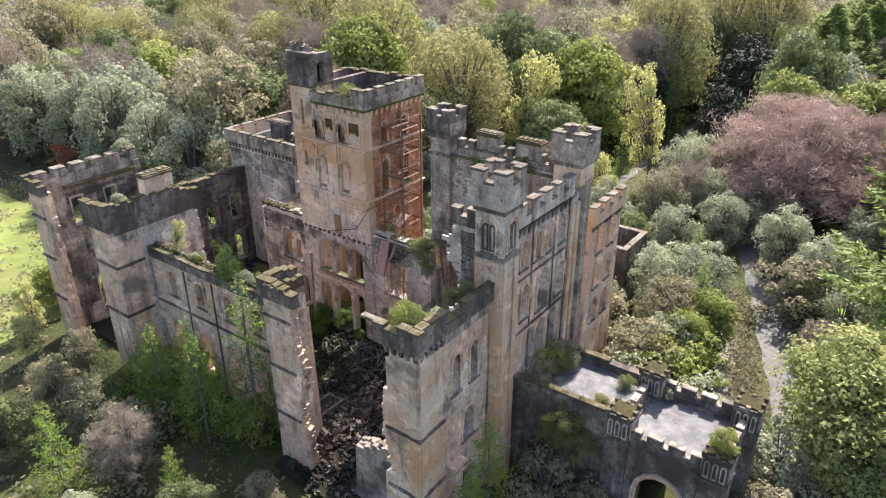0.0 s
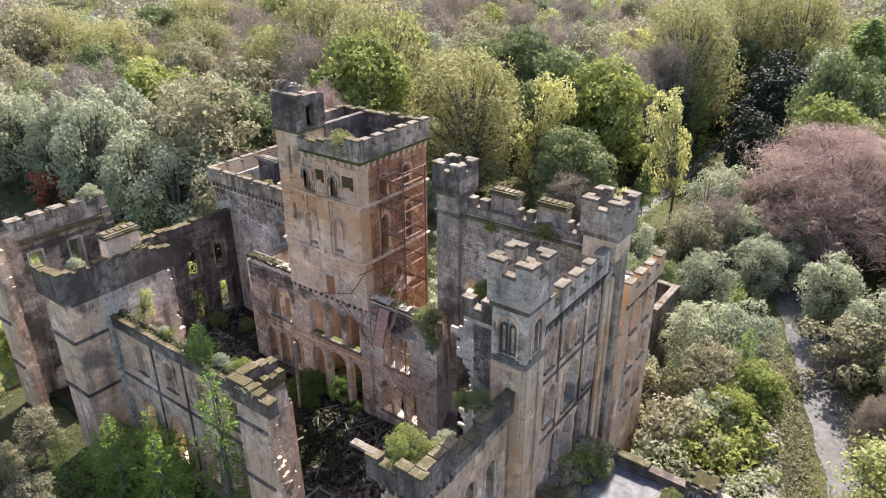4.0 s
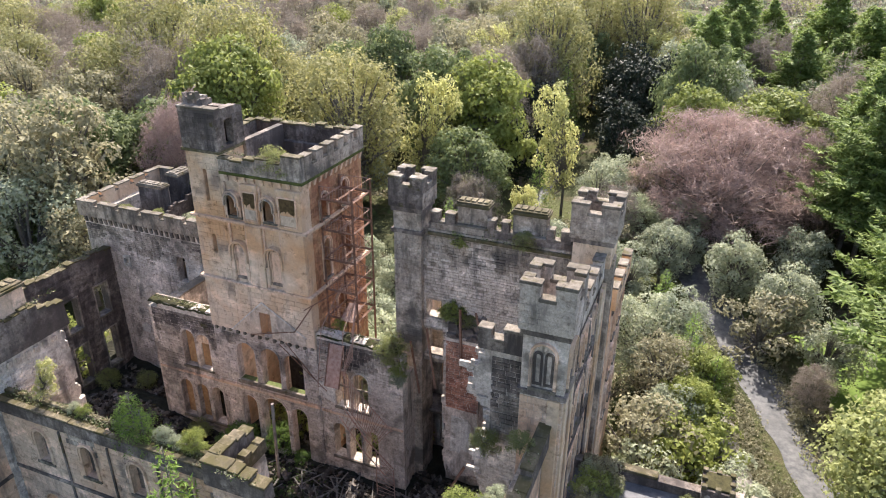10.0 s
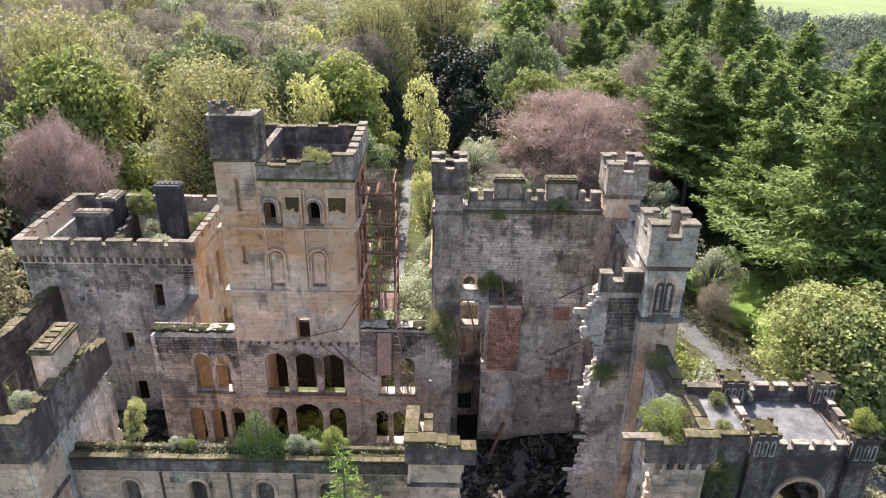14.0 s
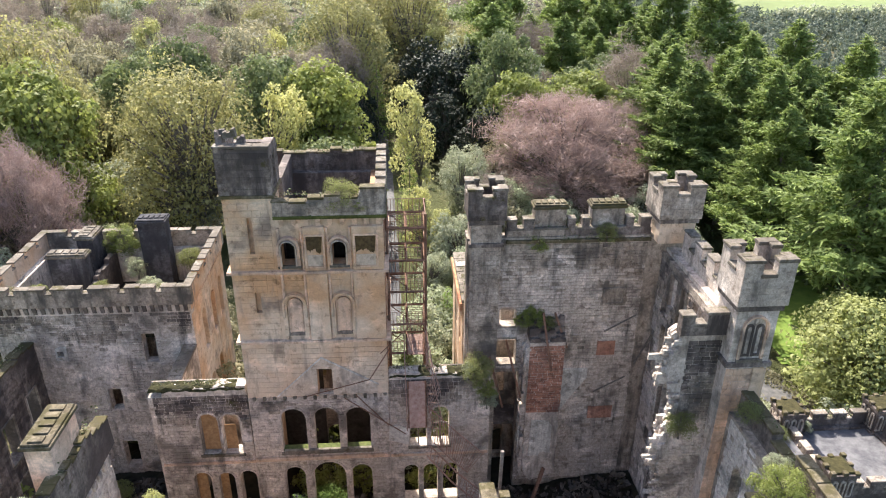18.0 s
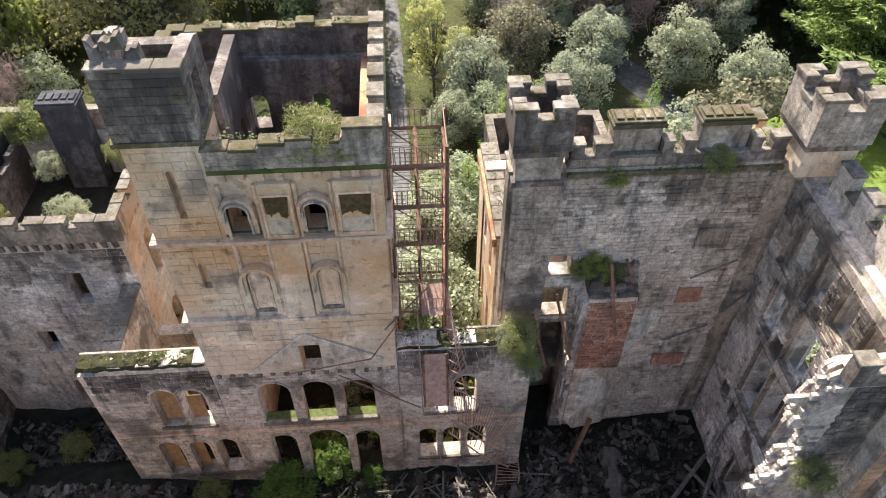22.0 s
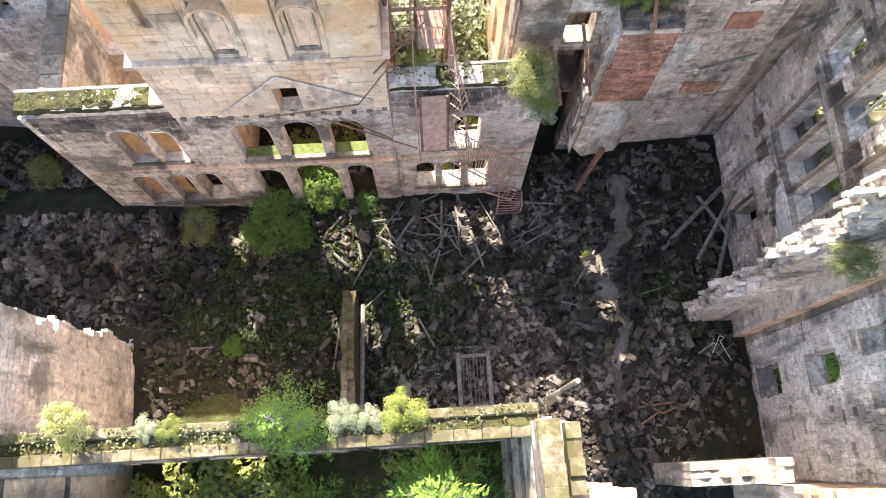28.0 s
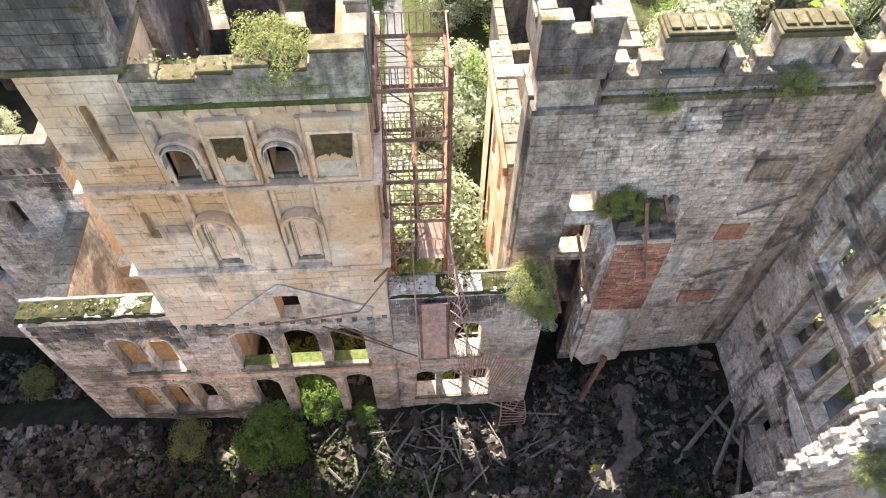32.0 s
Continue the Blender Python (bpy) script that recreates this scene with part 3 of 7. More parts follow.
hr_top = ragged([(-43.95, 13.6), (-38.5, 13.5), (-36.6, 13.0)], 0.6, 0.12, 5)
w_r = wall("wall", hall, GREY, "x", -43.95, -36.6, 47.85, 48.75, -0.5, hr_top, H_RIGHT)
for r_ in [(-60.4, -53.8, 47.7, 47.85, 6.3, 6.5), (-43.9, -36.7, 47.7, 47.85, 6.3, 6.5), (-53.75, -43.95, 47.55, 47.75, 6.45, 6.75)]:
    part("string_course", boxes([r_], 0.02), PALE, hall)
part("balcony_sill", boxes([(-51.6, -45.2, 47.5, 47.75, 7.1, 7.45)], 0.03), COPING, hall)
for ww, hs in ((w_l, H_LEFT), (w_m, H_MID), (w_r, H_RIGHT)):
    for sc, w, zb, zt in hs:
        surround(ww, GREY, "x", 47.75 if ww is w_m else 47.85, -1, sc, w, zb, zt, True, 0.16, 0.05, zb > 1)
# near-black that stands in for the shade inside the tower
SHADE_BLACK = plain("painted_shade_black", (0.018, 0.016, 0.015), (0.05, 0.045, 0.042), 0.95, 2.0)
LEDGE_MOSS = plain("green_ledge_moss", (0.045, 0.055, 0.014), (0.11, 0.12, 0.035), 0.98, 5.0, 0.0, 0.9)
LEDGE_TURF = plain("turf_on_ledge", (0.018, 0.018, 0.009), (0.062, 0.058, 0.022), 0.98, 2.2, 0.0, 0.9)
BROWN_MOSS = plain("brown_moss", (0.05, 0.032, 0.016), (0.13, 0.09, 0.04), 0.98, 4.0, 0.0, 0.9)
SILL_MOSS = plain("green_sill_moss", (0.05, 0.065, 0.02), (0.12, 0.14, 0.045), 0.98, 4.0, 0.0, 0.8)
for sc, w, zb, zt in H_MID[:3]:
    part("sill_moss", boxes([(sc - w / 2, sc + w / 2, 47.7, 48.38, zb - 0.02, zb + 0.14)], 0.05), SILL_MOSS, w_m, "moss-grown sill")
# panels added behind the windows; their ochre imitates sunlit reveals
for sc, z0, z1, half in ((-56.8, 7.2, 10.4, 0.6), (-55.25, 7.2, 9.4, 0.4), (-57.85, 1.6, 5.1, 0.4), (-56.1, 1.6, 5.1, 0.3)):
    part("boarding", boxes([(sc - 0.6, sc - 0.6 + 2 * half, 48.35, 48.4, z0, z1)], 0.01), REVEAL_OCHRE, w_l, "ochre panel with the reveal's orange light in its colour")
for k in range(14):
    s = -53.4 + k * 0.7
    part("putlog_stone", boxes([(s, s + 0.22, 47.5, 47.75, 12.0 + rng.uniform(-0.1, 0.1), 12.25)], 0.02), COPING, w_m)
for sc in (-41.85, -40.25):
    part("window_tracery", boxes([(sc - 0.05, sc + 0.05, 48.0, 48.12, 7.2, 10.1), (sc - 0.55, sc + 0.55, 48.0, 48.1, 9.0, 9.1)]), COPING, w_r)
part("plaster_patch", slab([[(-44.0, 7.9), (-42.6, 7.4), (-42.5, 8.7), (-43.2, 9.2), (-43.95, 9.1)]], "x", 47.7, 47.85), PLASTER, w_r, "patch of old white plaster")
for owner_, xa, xb, zz in ((w_r, -43.9, -37.0, 13.45), (w_l, -60.55, -53.9, 12.9)):
    bm = bmesh.new()
    bmesh.ops.create_grid(bm, x_segments=46, y_segments=8, size=0.5)
    for v in bm.verts:
        gx, gy = (xa + xb) / 2 + v.co.x * (xb - xa), 48.33 + v.co.y * 1.15
        edge = 0.2 if abs(v.co.y) > 0.45 or abs(v.co.x) > 0.49 else 0.0
        v.co = (gx, gy, zz + 0.12 - edge + 0.16 * noise.noise(Vector((gx * 1.7, gy * 2.3, 5.0))) + 0.06 * noise.noise(Vector((gx * 6, gy * 6, 2.0))))
    part("moss_bed", bm, LEDGE_TURF, owner_, "dark moss and soil on the broken wall head")
    part("ledge_slab", boxes([(xa, xb, 48.78, 48.96, zz - 0.1, zz + 0.12)], 0.04), SMOKED, owner_)
iw = part("inner_wall", boxes([(-59.6, -58.7, 48.75, 54, -0.5, 12.6)]), GREY, hall)
copings(iw, COPING, "y", [(48.8, 12.6), (53.9, 12.6)], -59.6, -58.7, 0.06, 0.2)
part("inner_wall", boxes([(-37.4, -36.7, 48.75, 50.5, -0.5, 11.0)]), GREY, hall)
part("inner_wall", boxes([(-58.7, -53.7, 53.4, 54.2, -0.5, 8.6)]), GREY, hall)

# ---- great tower ----
tower = thing("great_tower", (-49, 52, 0), "tall square sandstone tower, orange-tan ashlar with a mossy broken parapet", "castle tower")
T_WIN = [(-49.95, 0.85, 22.5, 24.25), (-46.78, 0.85, 22.5, 24.25), (-48.3, 1.05, 12.2, 14.5, False)]
t_s = wall("wall_front", tower, ASHLAR, "x", -50.7, -43.95, 47.6, 48.5, 12.2, 26.0, T_WIN)
E_WIN = [(50.2, 0.9, 22.3, 24.2), (53.2, 0.95, 22.3, 24.3), (50.2, 0.9, 17.4, 20.6), (53.4, 0.9, 17.4, 20.6), (51.8, 1.0, 12.8, 15.2)]
RUSTY = stone("rust_stained_ashlar", (0.50, 0.33, 0.20), (0.44, 0.22, 0.12), (0.24, 0.10, 0.06), 0.45)
t_e = wall("wall_side", tower, RUSTY, "y", 48.5, 56.2, -44.85, -43.95, 0, 26.0, E_WIN)
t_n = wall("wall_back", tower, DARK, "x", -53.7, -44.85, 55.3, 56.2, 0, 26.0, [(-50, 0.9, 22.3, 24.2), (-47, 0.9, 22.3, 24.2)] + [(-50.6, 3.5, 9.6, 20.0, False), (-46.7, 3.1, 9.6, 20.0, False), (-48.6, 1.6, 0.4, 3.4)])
# panels added so the arches look into painted shade, not a bright wall
part("shade_lining", boxes([(-52.8, -49.4, 55.15, 55.3, 0.4, 9.5), (-47.8, -44.85, 55.15, 55.3, 0.4, 9.5)]), SHADE_BLACK, tower, "added black panel that paints shade on the back wall")
t_w = wall("wall_side", tower, ASHLAR, "y", 48.5, 55.3, -53.7, -52.8, 0, 26.0, [(52, 0.9, 22.3, 24.2), (52, 0.9, 17.4, 20.6)])
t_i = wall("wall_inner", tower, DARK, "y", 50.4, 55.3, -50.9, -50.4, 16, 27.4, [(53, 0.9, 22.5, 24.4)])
part("floor_slab", boxes([(-50.4, -44.85, 49.7, 55.3, 20.8, 21.0)]), EARTH, tower)
part("wall_walk", boxes([(-50.4, -44.85, 48.5, 50.0, 25.1, 25.4)], 0.05), MOSS, tower, "mossy wall walk inside the parapet")
# panel added behind the top windows; its black is their shade
part("window_shade", boxes([(-50.4, -44.85, 49.5, 49.7, 21.0, 25.1)]), SHADE_BLACK, tower, "added black panel that paints shade behind the top windows")
# parapet over a corbel course
for axis, a, b, d0, d1, face, out in (("x", -50.7, -43.75, 47.35, 47.95, 47.6, -1), ("y", 47.95, 56.4, -44.35, -43.75, -43.95, 1)):
    corbels(t_s if axis == "x" else t_e, PALE, axis, a + 0.1, b - 0.1, face, out, 25.2, 25.75, 0.72, 0.3, 0.24)
    if axis == "x":
        line = ragged([(a, 26.9), (-48.6, 26.7), (-48.5, 27.1), (-45.4, 27.1), (-45.3, 27.6), (b, 27.7)], 0.9, 0.1, 11)
    else:
        line = crenels(a, b, 26.9, 27.6, 6, 0.62)
    p = wall("parapet", tower, SMOKED, axis, a, b, d0, d1, 25.75, line)
    courses(p, SMOKED_BLOCK, SMOKED, axis, a + 0.02, b - 0.02, d0 if axis == "x" else d1, -1 if axis == "x" else 1, 25.8, 26.85, (), 0.36, 0.9, 60, 64, proud=0.02)
    copings(p, MOSSY if axis == "x" else COPING, axis, line, d0, d1, 0.05, 0.14)
for axis, a, b, d0, d1 in (("x", -53.6, -44.35, 55.8, 56.4), ("y", 50.6, 55.8, -53.9, -53.3)):
    line = ragged([(a, 27.3), (b, 27.4)], 0.8, 0.12, 12)
    p = wall("parapet", tower, DARK, axis, a, b, d0, d1, 25.7, line)
    copings(p, MOSSY, axis, line, d0, d1, 0.05, 0.14)
part("cornice", boxes([(-50.7, -43.7, 47.3, 47.6, 25.72, 25.95), (-43.95, -43.7, 47.6, 56.4, 25.72, 25.95)], 0.02), LEDGE_MOSS, tower, "cornice green with moss")
for z in (21.95, 16.75):
    for r_ in [(-50.9, -43.65, 47.24, 47.6, z, z + 0.2), (-43.95, -43.65, 47.6, 56.3, z, z + 0.2)]:
        part("string_course", boxes([r_], 0.02), PALE, tower)
# bays: pilasters and panels
for x0, x1 in ((-45.95, -43.95), (-48.95, -47.6)):
    for z0, z1 in ((16.97, 21.95), (22.17, 25.2)):
        part("pilaster", boxes([(x0, x1, 47.28, 47.6, z0, z1)], 0.04), ASHLAR, t_s)
for x in (-47.5, -49.05, -46.05, -50.5):
    bm = bmesh.new()
    bar(bm, (x, 47.5, 17.0), (x, 47.5, 25.1), 0.2, 10)
    part("shaft", bm, PALE, t_s)
for x0, x1 in ((-48.9, -47.65), (-45.85, -44.3)):
    part("panel_frame", slab([arch((x0 + x1) / 2, x1 - x0, 22.4, 24.7, False), arch((x0 + x1) / 2, x1 - x0 - 0.2, 22.5, 24.6, False)], "x", 47.2, 47.28), PALE, t_s)
    ml = ragged([(x0 + 0.13, 23.5), ((x0 + x1) / 2, 23.65), (x1 - 0.13, 23.45)], 0.1, 0.14, int(x0 * -10))
    part("moss_panel", slab([ml + [(x1 - 0.13, 24.58), (x0 + 0.13, 24.58)]], "x", 47.25, 47.28), BROWN_MOSS, t_s, "panel grown over with brown moss")
    part("panel_stone", boxes([(x0 + 0.14, x1 - 0.14, 47.26, 47.28, 22.52, 23.3)], 0.01), GABLE, t_s)
part("gable_plaster", slab([[(-51.6, 12.3), (-48.45, 15.35), (-44.7, 13.05), (-44.7, 12.3)], arch(-48.3, 1.05, 12.31, 14.5, False)], "x", 47.51, 47.6), GABLE, t_s, "grey rendered patch under the roof scar")
for sc, w, zb, zt, *q in T_WIN[:2]:
    surround(t_s, PALE, "x", 47.6, -1, sc, w, zb, zt, True, 0.3, 0.22)
    surround(t_s, GABLE, "x", 47.6, -1, sc, w, zb + 0.02, zt, True, 0.1, 0.3, False)
for sc in (-49.85, -46.7):
    part("blind_window", slab([arch(sc, 0.95, 17.3, 20.2)], "x", 47.56, 47.6), PALE, t_s)
    part("sill", boxes([(sc - 0.5, sc + 0.5, 47.5, 47.6, 17.25, 17.5)]), DARK, t_s)
    surround(t_s, ASHLAR, "x", 47.6, -1, sc, 1.05, 17.3, 20.3, True, 0.26, 0.26, False)
    surround(t_s, PALE, "x", 47.6, -1, sc, 0.72, 17.5, 20.05, True, 0.1, 0.1, False)
part("gable_scar", slab([[(-51.72, 12.3), (-48.46, 15.5), (-48.44, 15.5), (-44.6, 13.14), (-44.6, 13.0), (-48.45, 15.35), (-51.6, 12.3)]], "x", 47.49, 47.51), PLASTER, t_s, "pale raking scar of a lost roof")
for sc, w, zb, zt, *q in E_WIN:
    surround(t_e, PALE, "y", -43.95, 1, sc, w, zb, zt, True, 0.22, 0.12)
# stair turret on the corner
st = part("stair_turret", slab([[(-53.7, 12.2), (-50.7, 12.2), (-50.7, 27.2), (-53.7, 27.2)], arch(-52.2, 0.32, 23.3, 25.8, True), arch(-52.2, 0.36, 19.0, 20.6, True)], "x", 47.6, 48.0), ASHLAR, tower)
part("turret_core", boxes([(-53.7, -50.7, 48.0, 50.5, 12.2, 27.2)]), ASHLAR, tower)
for z in (21.95, 16.75):
    for r_ in [(-53.95, -50.9, 47.3, 47.6, z, z + 0.2), (-53.95, -53.7, 47.6, 50.5, z, z + 0.2)]:
        part("string_course", boxes([r_], 0.02), PALE, st)
part("drip_ledge", ring(-53.7, -50.7, 47.6, 50.5, 27.1, 27.3, 0.2), MOSSY, st)
hd = part("turret_head", slab([[(47.5, 27.3), (50.6, 27.3), (50.6, 30.0), (50.0, 30.2), (47.5, 30.25)], arch(48.9, 0.9, 27.5, 29.4, False)], "y", -51.2, -50.6), DARK, tower, "sooty turret head with a doorway")
for r_ in ((-53.8, -53.2, 47.5, 50.6, 27.3, 30.3), (-53.2, -51.2, 47.5, 48.1, 27.3, 30.2), (-53.2, -51.2, 50.0, 50.6, 27.3, 29.9)):
    part("turret_wall", boxes([r_]), DARK, hd)
courses(hd, DARK_BLOCK, DARK, "x", -53.78, -50.62, 47.5, -1, 27.32, 30.15, (), 0.4, 0.9, 60, 65, proud=0.025)
courses(hd, DARK_BLOCK, DARK, "y", 47.52, 50.58, -50.6, 1, 27.32, 29.95, [(48.9, 0.9, 27.5, 29.4, False)], 0.4, 0.9, 40, 66, proud=0.025)
part("turret_roof", boxes([(-53.2, -51.2, 48.1, 50.0, 29.0, 29.5)]), MOSSY, hd)
copings(hd, COPING, "x", [(-53.8, 30.25), (-52.6, 30.25), (-52.5, 30.2), (-50.6, 30.2)], 47.5, 48.1, 0.06, 0.18)
for k_, (xa, xb, h0, h1) in enumerate(((-53.75, -53.3, 0.9, 0.5), (-52.5, -52.0, 0.35, 0.75), (-53.3, -52.5, 0.75, 0.95))):
    part("broken_arch", slab([ragged([(xa, 30.25 + h0), (xb, 30.25 + h1)], 0.22, 0.1, 62 + k_) + [(xb, 30.1 if k_ < 2 else 30.75), (xa, 30.1 if k_ < 2 else 30.7)]], "x", 48.15, 48.6), COPING if k_ == 2 else DARK, hd, "broken arch of weathered stone on the turret head")
part("broken_cap", slab([ragged([(48.6, 31.2), (50.3, 30.4)], 0.4, 0.12, 61) + [(50.3, 29.9), (48.6, 29.9)]], "y", -53.6, -53.25), SMOKED, hd)

# ---- west block ----
wb = thing("west_block", (-66, 59, 0), "roofless square block with battlements and dark chimney stacks", "castle block")
WB_H = [(-65.3, 1.2, 1.0, 3.6, False), (-65.6, 1.0, 6.8, 8.8, False), (-68.9, 0.5, 12.0, 12.5, False), (-71.2, 1.1, 1.0, 3.8, False), (-71.6, 1.0, 6.6, 8.8, False), (-62.2, 1.0, 11.2, 13.8, False)]
wb_s = wall("wall", wb, GREY, "x", -73.3, -58.7, 54.0, 54.8, -0.5, 16.4, WB_H)
wb_e = wall("wall", wb, ASHLAR, "y", 54.8, 64.5, -59.5, -58.7, -0.5, 16.4, [(57, 1.1, 10.5, 14.2), (60, 1.1, 10.5, 14.2), (57, 1.1, 4, 8), (60, 1.1, 4, 8), (62.6, 1.1, 10.5, 14.2)])
wall("wall", wb, GREY, "x", -73.3, -59.5, 63.7, 64.5, -0.5, 16.4, [(-70, 1.1, 10.5, 14.0), (-64, 1.1, 10.5, 14.0)])
wall("wall", wb, GREY, "y", 54.8, 63.7, -73.3, -72.5, -0.5, 16.4, [(58, 1.1, 10.5, 14.0), (61, 1.1, 10.5, 14.0)])
part("floor_slab", boxes([(-72.5, -59.5, 54.8, 63.7, 13.0, 13.3)]), EARTH, wb)
corbels(wb_s, DARK, "x", -73.3, -58.7, 54.0, -1, 15.75, 16.4, 0.62, 0.26, 0.25)
corbels(wb_e, PALE, "y", 54.0, 64.5, -58.7, 1, 15.75, 16.4, 0.62, 0.26, 0.25)
for axis, a, b, d0, d1, n in (("x", -73.6, -58.4, 53.7, 54.25, 6), ("x", -73.6, -58.4, 64.2, 64.75, 6), ("y", 54.25, 64.2, -73.6, -73.05, 5), ("y", 54.25, 64.2, -58.95, -58.4, 5)):
    line = crenels(a, b, 17.45, 17.85, n, 0.8)
    p = wall("parapet", wb, SMOKED if axis == "x" else ASHLAR, axis, a, b, d0, d1, 16.4, line)
    copings(p, COPING, axis, line, d0, d1, 0.05, 0.12)


def chimney(owner, x0, x1, y0, y1, z0, z1, mat, cap, pots=0):
    ob = part("chimney", boxes([(x0, x1, y0, y1, z0, z1)], 0.03), mat, owner)
    part("chimney_cap", boxes([(x0 - 0.14, x1 + 0.14, y0 - 0.14, y1 + 0.14, z1, z1 + 0.22), (x0 - 0.06, x1 + 0.06, y0 - 0.06, y1 + 0.06, z1 + 0.22, z1 + 0.34)], 0.03), cap, ob)
    along_x = x1 - x0 >= y1 - y0
    for i in range(pots):
        u = (i + 0.5) / pots
        cx, cy = (x0 + (x1 - x0) * u, (y0 + y1) / 2) if along_x else ((x0 + x1) / 2, y0 + (y1 - y0) * u)
        w = 0.38 * (x1 - x0 if along_x else y1 - y0) / pots
        part("flue_block", boxes([(cx - w, cx + w, cy - 0.35, cy + 0.35, z1 + 0.34, z1 + 0.43)] if along_x else [(cx - 0.35, cx + 0.35, cy - w, cy + w, z1 + 0.34, z1 + 0.43)], 0.02), cap, ob)
    return ob


chimney(wb, -70.6, -67.7, 58.6, 59.6, 13.3, 18.1, SLATE, COPING, 5)
chimney(wb, -69.4, -68.1, 61.4, 63.6, 13.3, 18.4, SLATE, COPING, 4)
chimney(wb, -64.6, -62.4, 62.2, 63.6, 13.3, 19.4, SLATE, SLATE, 5)
part("inner_wall", slab([ragged([(55.0, 13.0), (63.6, 13.0)], 5, 0.0, 1) + ragged([(55.0, 15.5), (63.6, 16.6)], 0.5, 0.25, 8)[::-1]], "y", -67.6, -67.2), DARK, wb)

# ---- recessed west wall and west pavilion ----
ww = thing("west_wing", (-68, 40, 0), "roofless west wing, sooty walls with square windows and ivy", "castle wing")
W1_H = [(y, 1.5, z, z + h_, False) for y in (44.9, 48.3, 51.8) for z, h_ in ((1.3, 4.1), (7.1, 3.2))]
w1_top = ragged([(40.5, 13.6), (54, 13.4)], 0.8, 0.15, 21)
w1 = wall("wall", ww, DARK, "y", 40.5, 54.0, -71.5, -70.7, -0.5, w1_top, W1_H)
copings(w1, MOSSY, "y", w1_top, -71.5, -70.7, 0.06, 0.14)
for y, w, zb, zt, q in W1_H:
    surround(w1, SMOKED, "y", -70.7, 1, y, w, zb, zt, False, 0.14, 0.06)
W2_H = [(33.6, 1.2, 12.1, 15.2, False), (37.4, 1.2, 12.1, 15.2, False), (35.05, 1.35, 7.5, 11.0, False), (38.6, 1.3, 7.5, 11.0, False), (34.9, 2.0, 1.3, 6.1), (38.8, 1.6, 1.3, 5.6)]
w2_top = crenels(30.0, 41.3, 17.9, 18.6, 6, 0.62)
w2 = wall("wall", ww, SMOKED, "y", 30.0, 41.3, -74.1, -73.1, -0.5, w2_top, W2_H)
copings(w2, COPING, "y", w2_top, -74.1, -73.1, 0.06, 0.14)
for y, w, zb, zt, *q in W2_H:
    surround(w2, GREY, "y", -73.1, 1, y, w, zb, zt, not q, 0.18, 0.08)
part("wall_ledge", boxes([(-73.1, -72.7, 32.5, 41.3, 16.4, 16.8)], 0.03), MOSSY, w2)
wall("wall", ww, DARK, "x", -73.1, -71.5, 40.5, 41.3, -0.5, ragged([(-73.1, 17.6), (-71.5, 13.8)], 0.6, 0.2, 23))
# corner piers of the west pavilion
sw = leaves_of("corner_pier", ww, PALE, "x", 29.6, 30.6, lambda i: [(-74.4, -0.5), (-71.0, -0.5)] + torn(lambda z: -71.5, 0, 16.6, 200 + i, 0.1) + [(-71.6, 17.0), (-74.4, 17.0)])
for r_ in [(-74.5, -71.9, 29.4, 29.6, z, z + 0.25) for z in (4.8, 9.6, 14.2)]:
    part("pier_string", boxes([r_], 0.02), DARK, sw)
part("corner_pier", boxes([(-74.4, -73.5, 30.5, 33.0, -0.5, 17.0)]), PALE, ww)
swl = ragged([(-74.6, 18.4), (-71.8, 18.2), (-71.2, 17.4)], 0.7, 0.15, 24)
swp = wall("parapet", ww, DARK, "x", -74.6, -71.2, 29.3, 30.1, 16.9, swl)
copings(swp, MOSSY, "x", swl, 29.3, 30.1, 0.05, 0.12)
ge_top = ragged([(29.6, 17.2), (33.6, 17.3), (37.4, 17.5), (38.6, 17.2)], 0.55, 0.22, 25)
ge = leaves_of("wall", ww, LIME, "y", -60.6, -59.6, lambda i: [(29.6, -0.5), (39.9, -0.5)] + torn(lambda z: 39.6 - 0.05 * z, 0.2, 16.6, 210 + i, 0.25) + ge_top[::-1])
for i in range(11):
    part("corbel", boxes([(-59.6, -59.42, 30.6 + i * 0.72, 31.0 + i * 0.72, 14.8, 15.3)], 0.05), GREY, ge)
se_w = part("corner_pier", boxes([(-63.2, -60.6, 29.6, 30.5, -0.5, 16.2), (-63.2, -62.3, 30.5, 32.0, -0.5, 16.2)]), PALE, ww)
for r_ in [(-63.35, -59.45, 29.42, 29.6, z, z + 0.28) for z in (7.0, 12.2)] + [(-59.6, -59.42, 29.6, 32.4, z, z + 0.28) for z in (7.0, 12.2)]:
    part("pier_string", boxes([r_], 0.02), DARK, se_w)
part("pier_facing", boxes([(-59.6, -59.54, 29.6, 32.4, 0, 15.6)]), PALE, se_w)
gl = ragged([(-63.5, 18.3), (-59.3, 18.5)], 0.9, 0.12, 26)
gp = wall("parapet", ww, DARK, "x", -63.5, -59.3, 29.3, 30.0, 16.0, gl)
copings(gp, MOSSY, "x", gl, 29.3, 30.0, 0.05, 0.14)
gl2 = ragged([(30.0, 18.5), (33.6, 18.3), (36.6, 18.2), (39.3, 17.4)], 0.6, 0.18, 27)
gp2 = wall("parapet", ww, DARK, "y", 30.0, 39.4, -59.95, -59.35, 15.6, gl2)
copings(gp2, MOSSY, "y", gl2, -59.95, -59.35, 0.05, 0.12)
chimney(ww, -60.9, -59.7, 33.9, 36.9, 17.0, 19.9, PALE, MOSSY, 5)

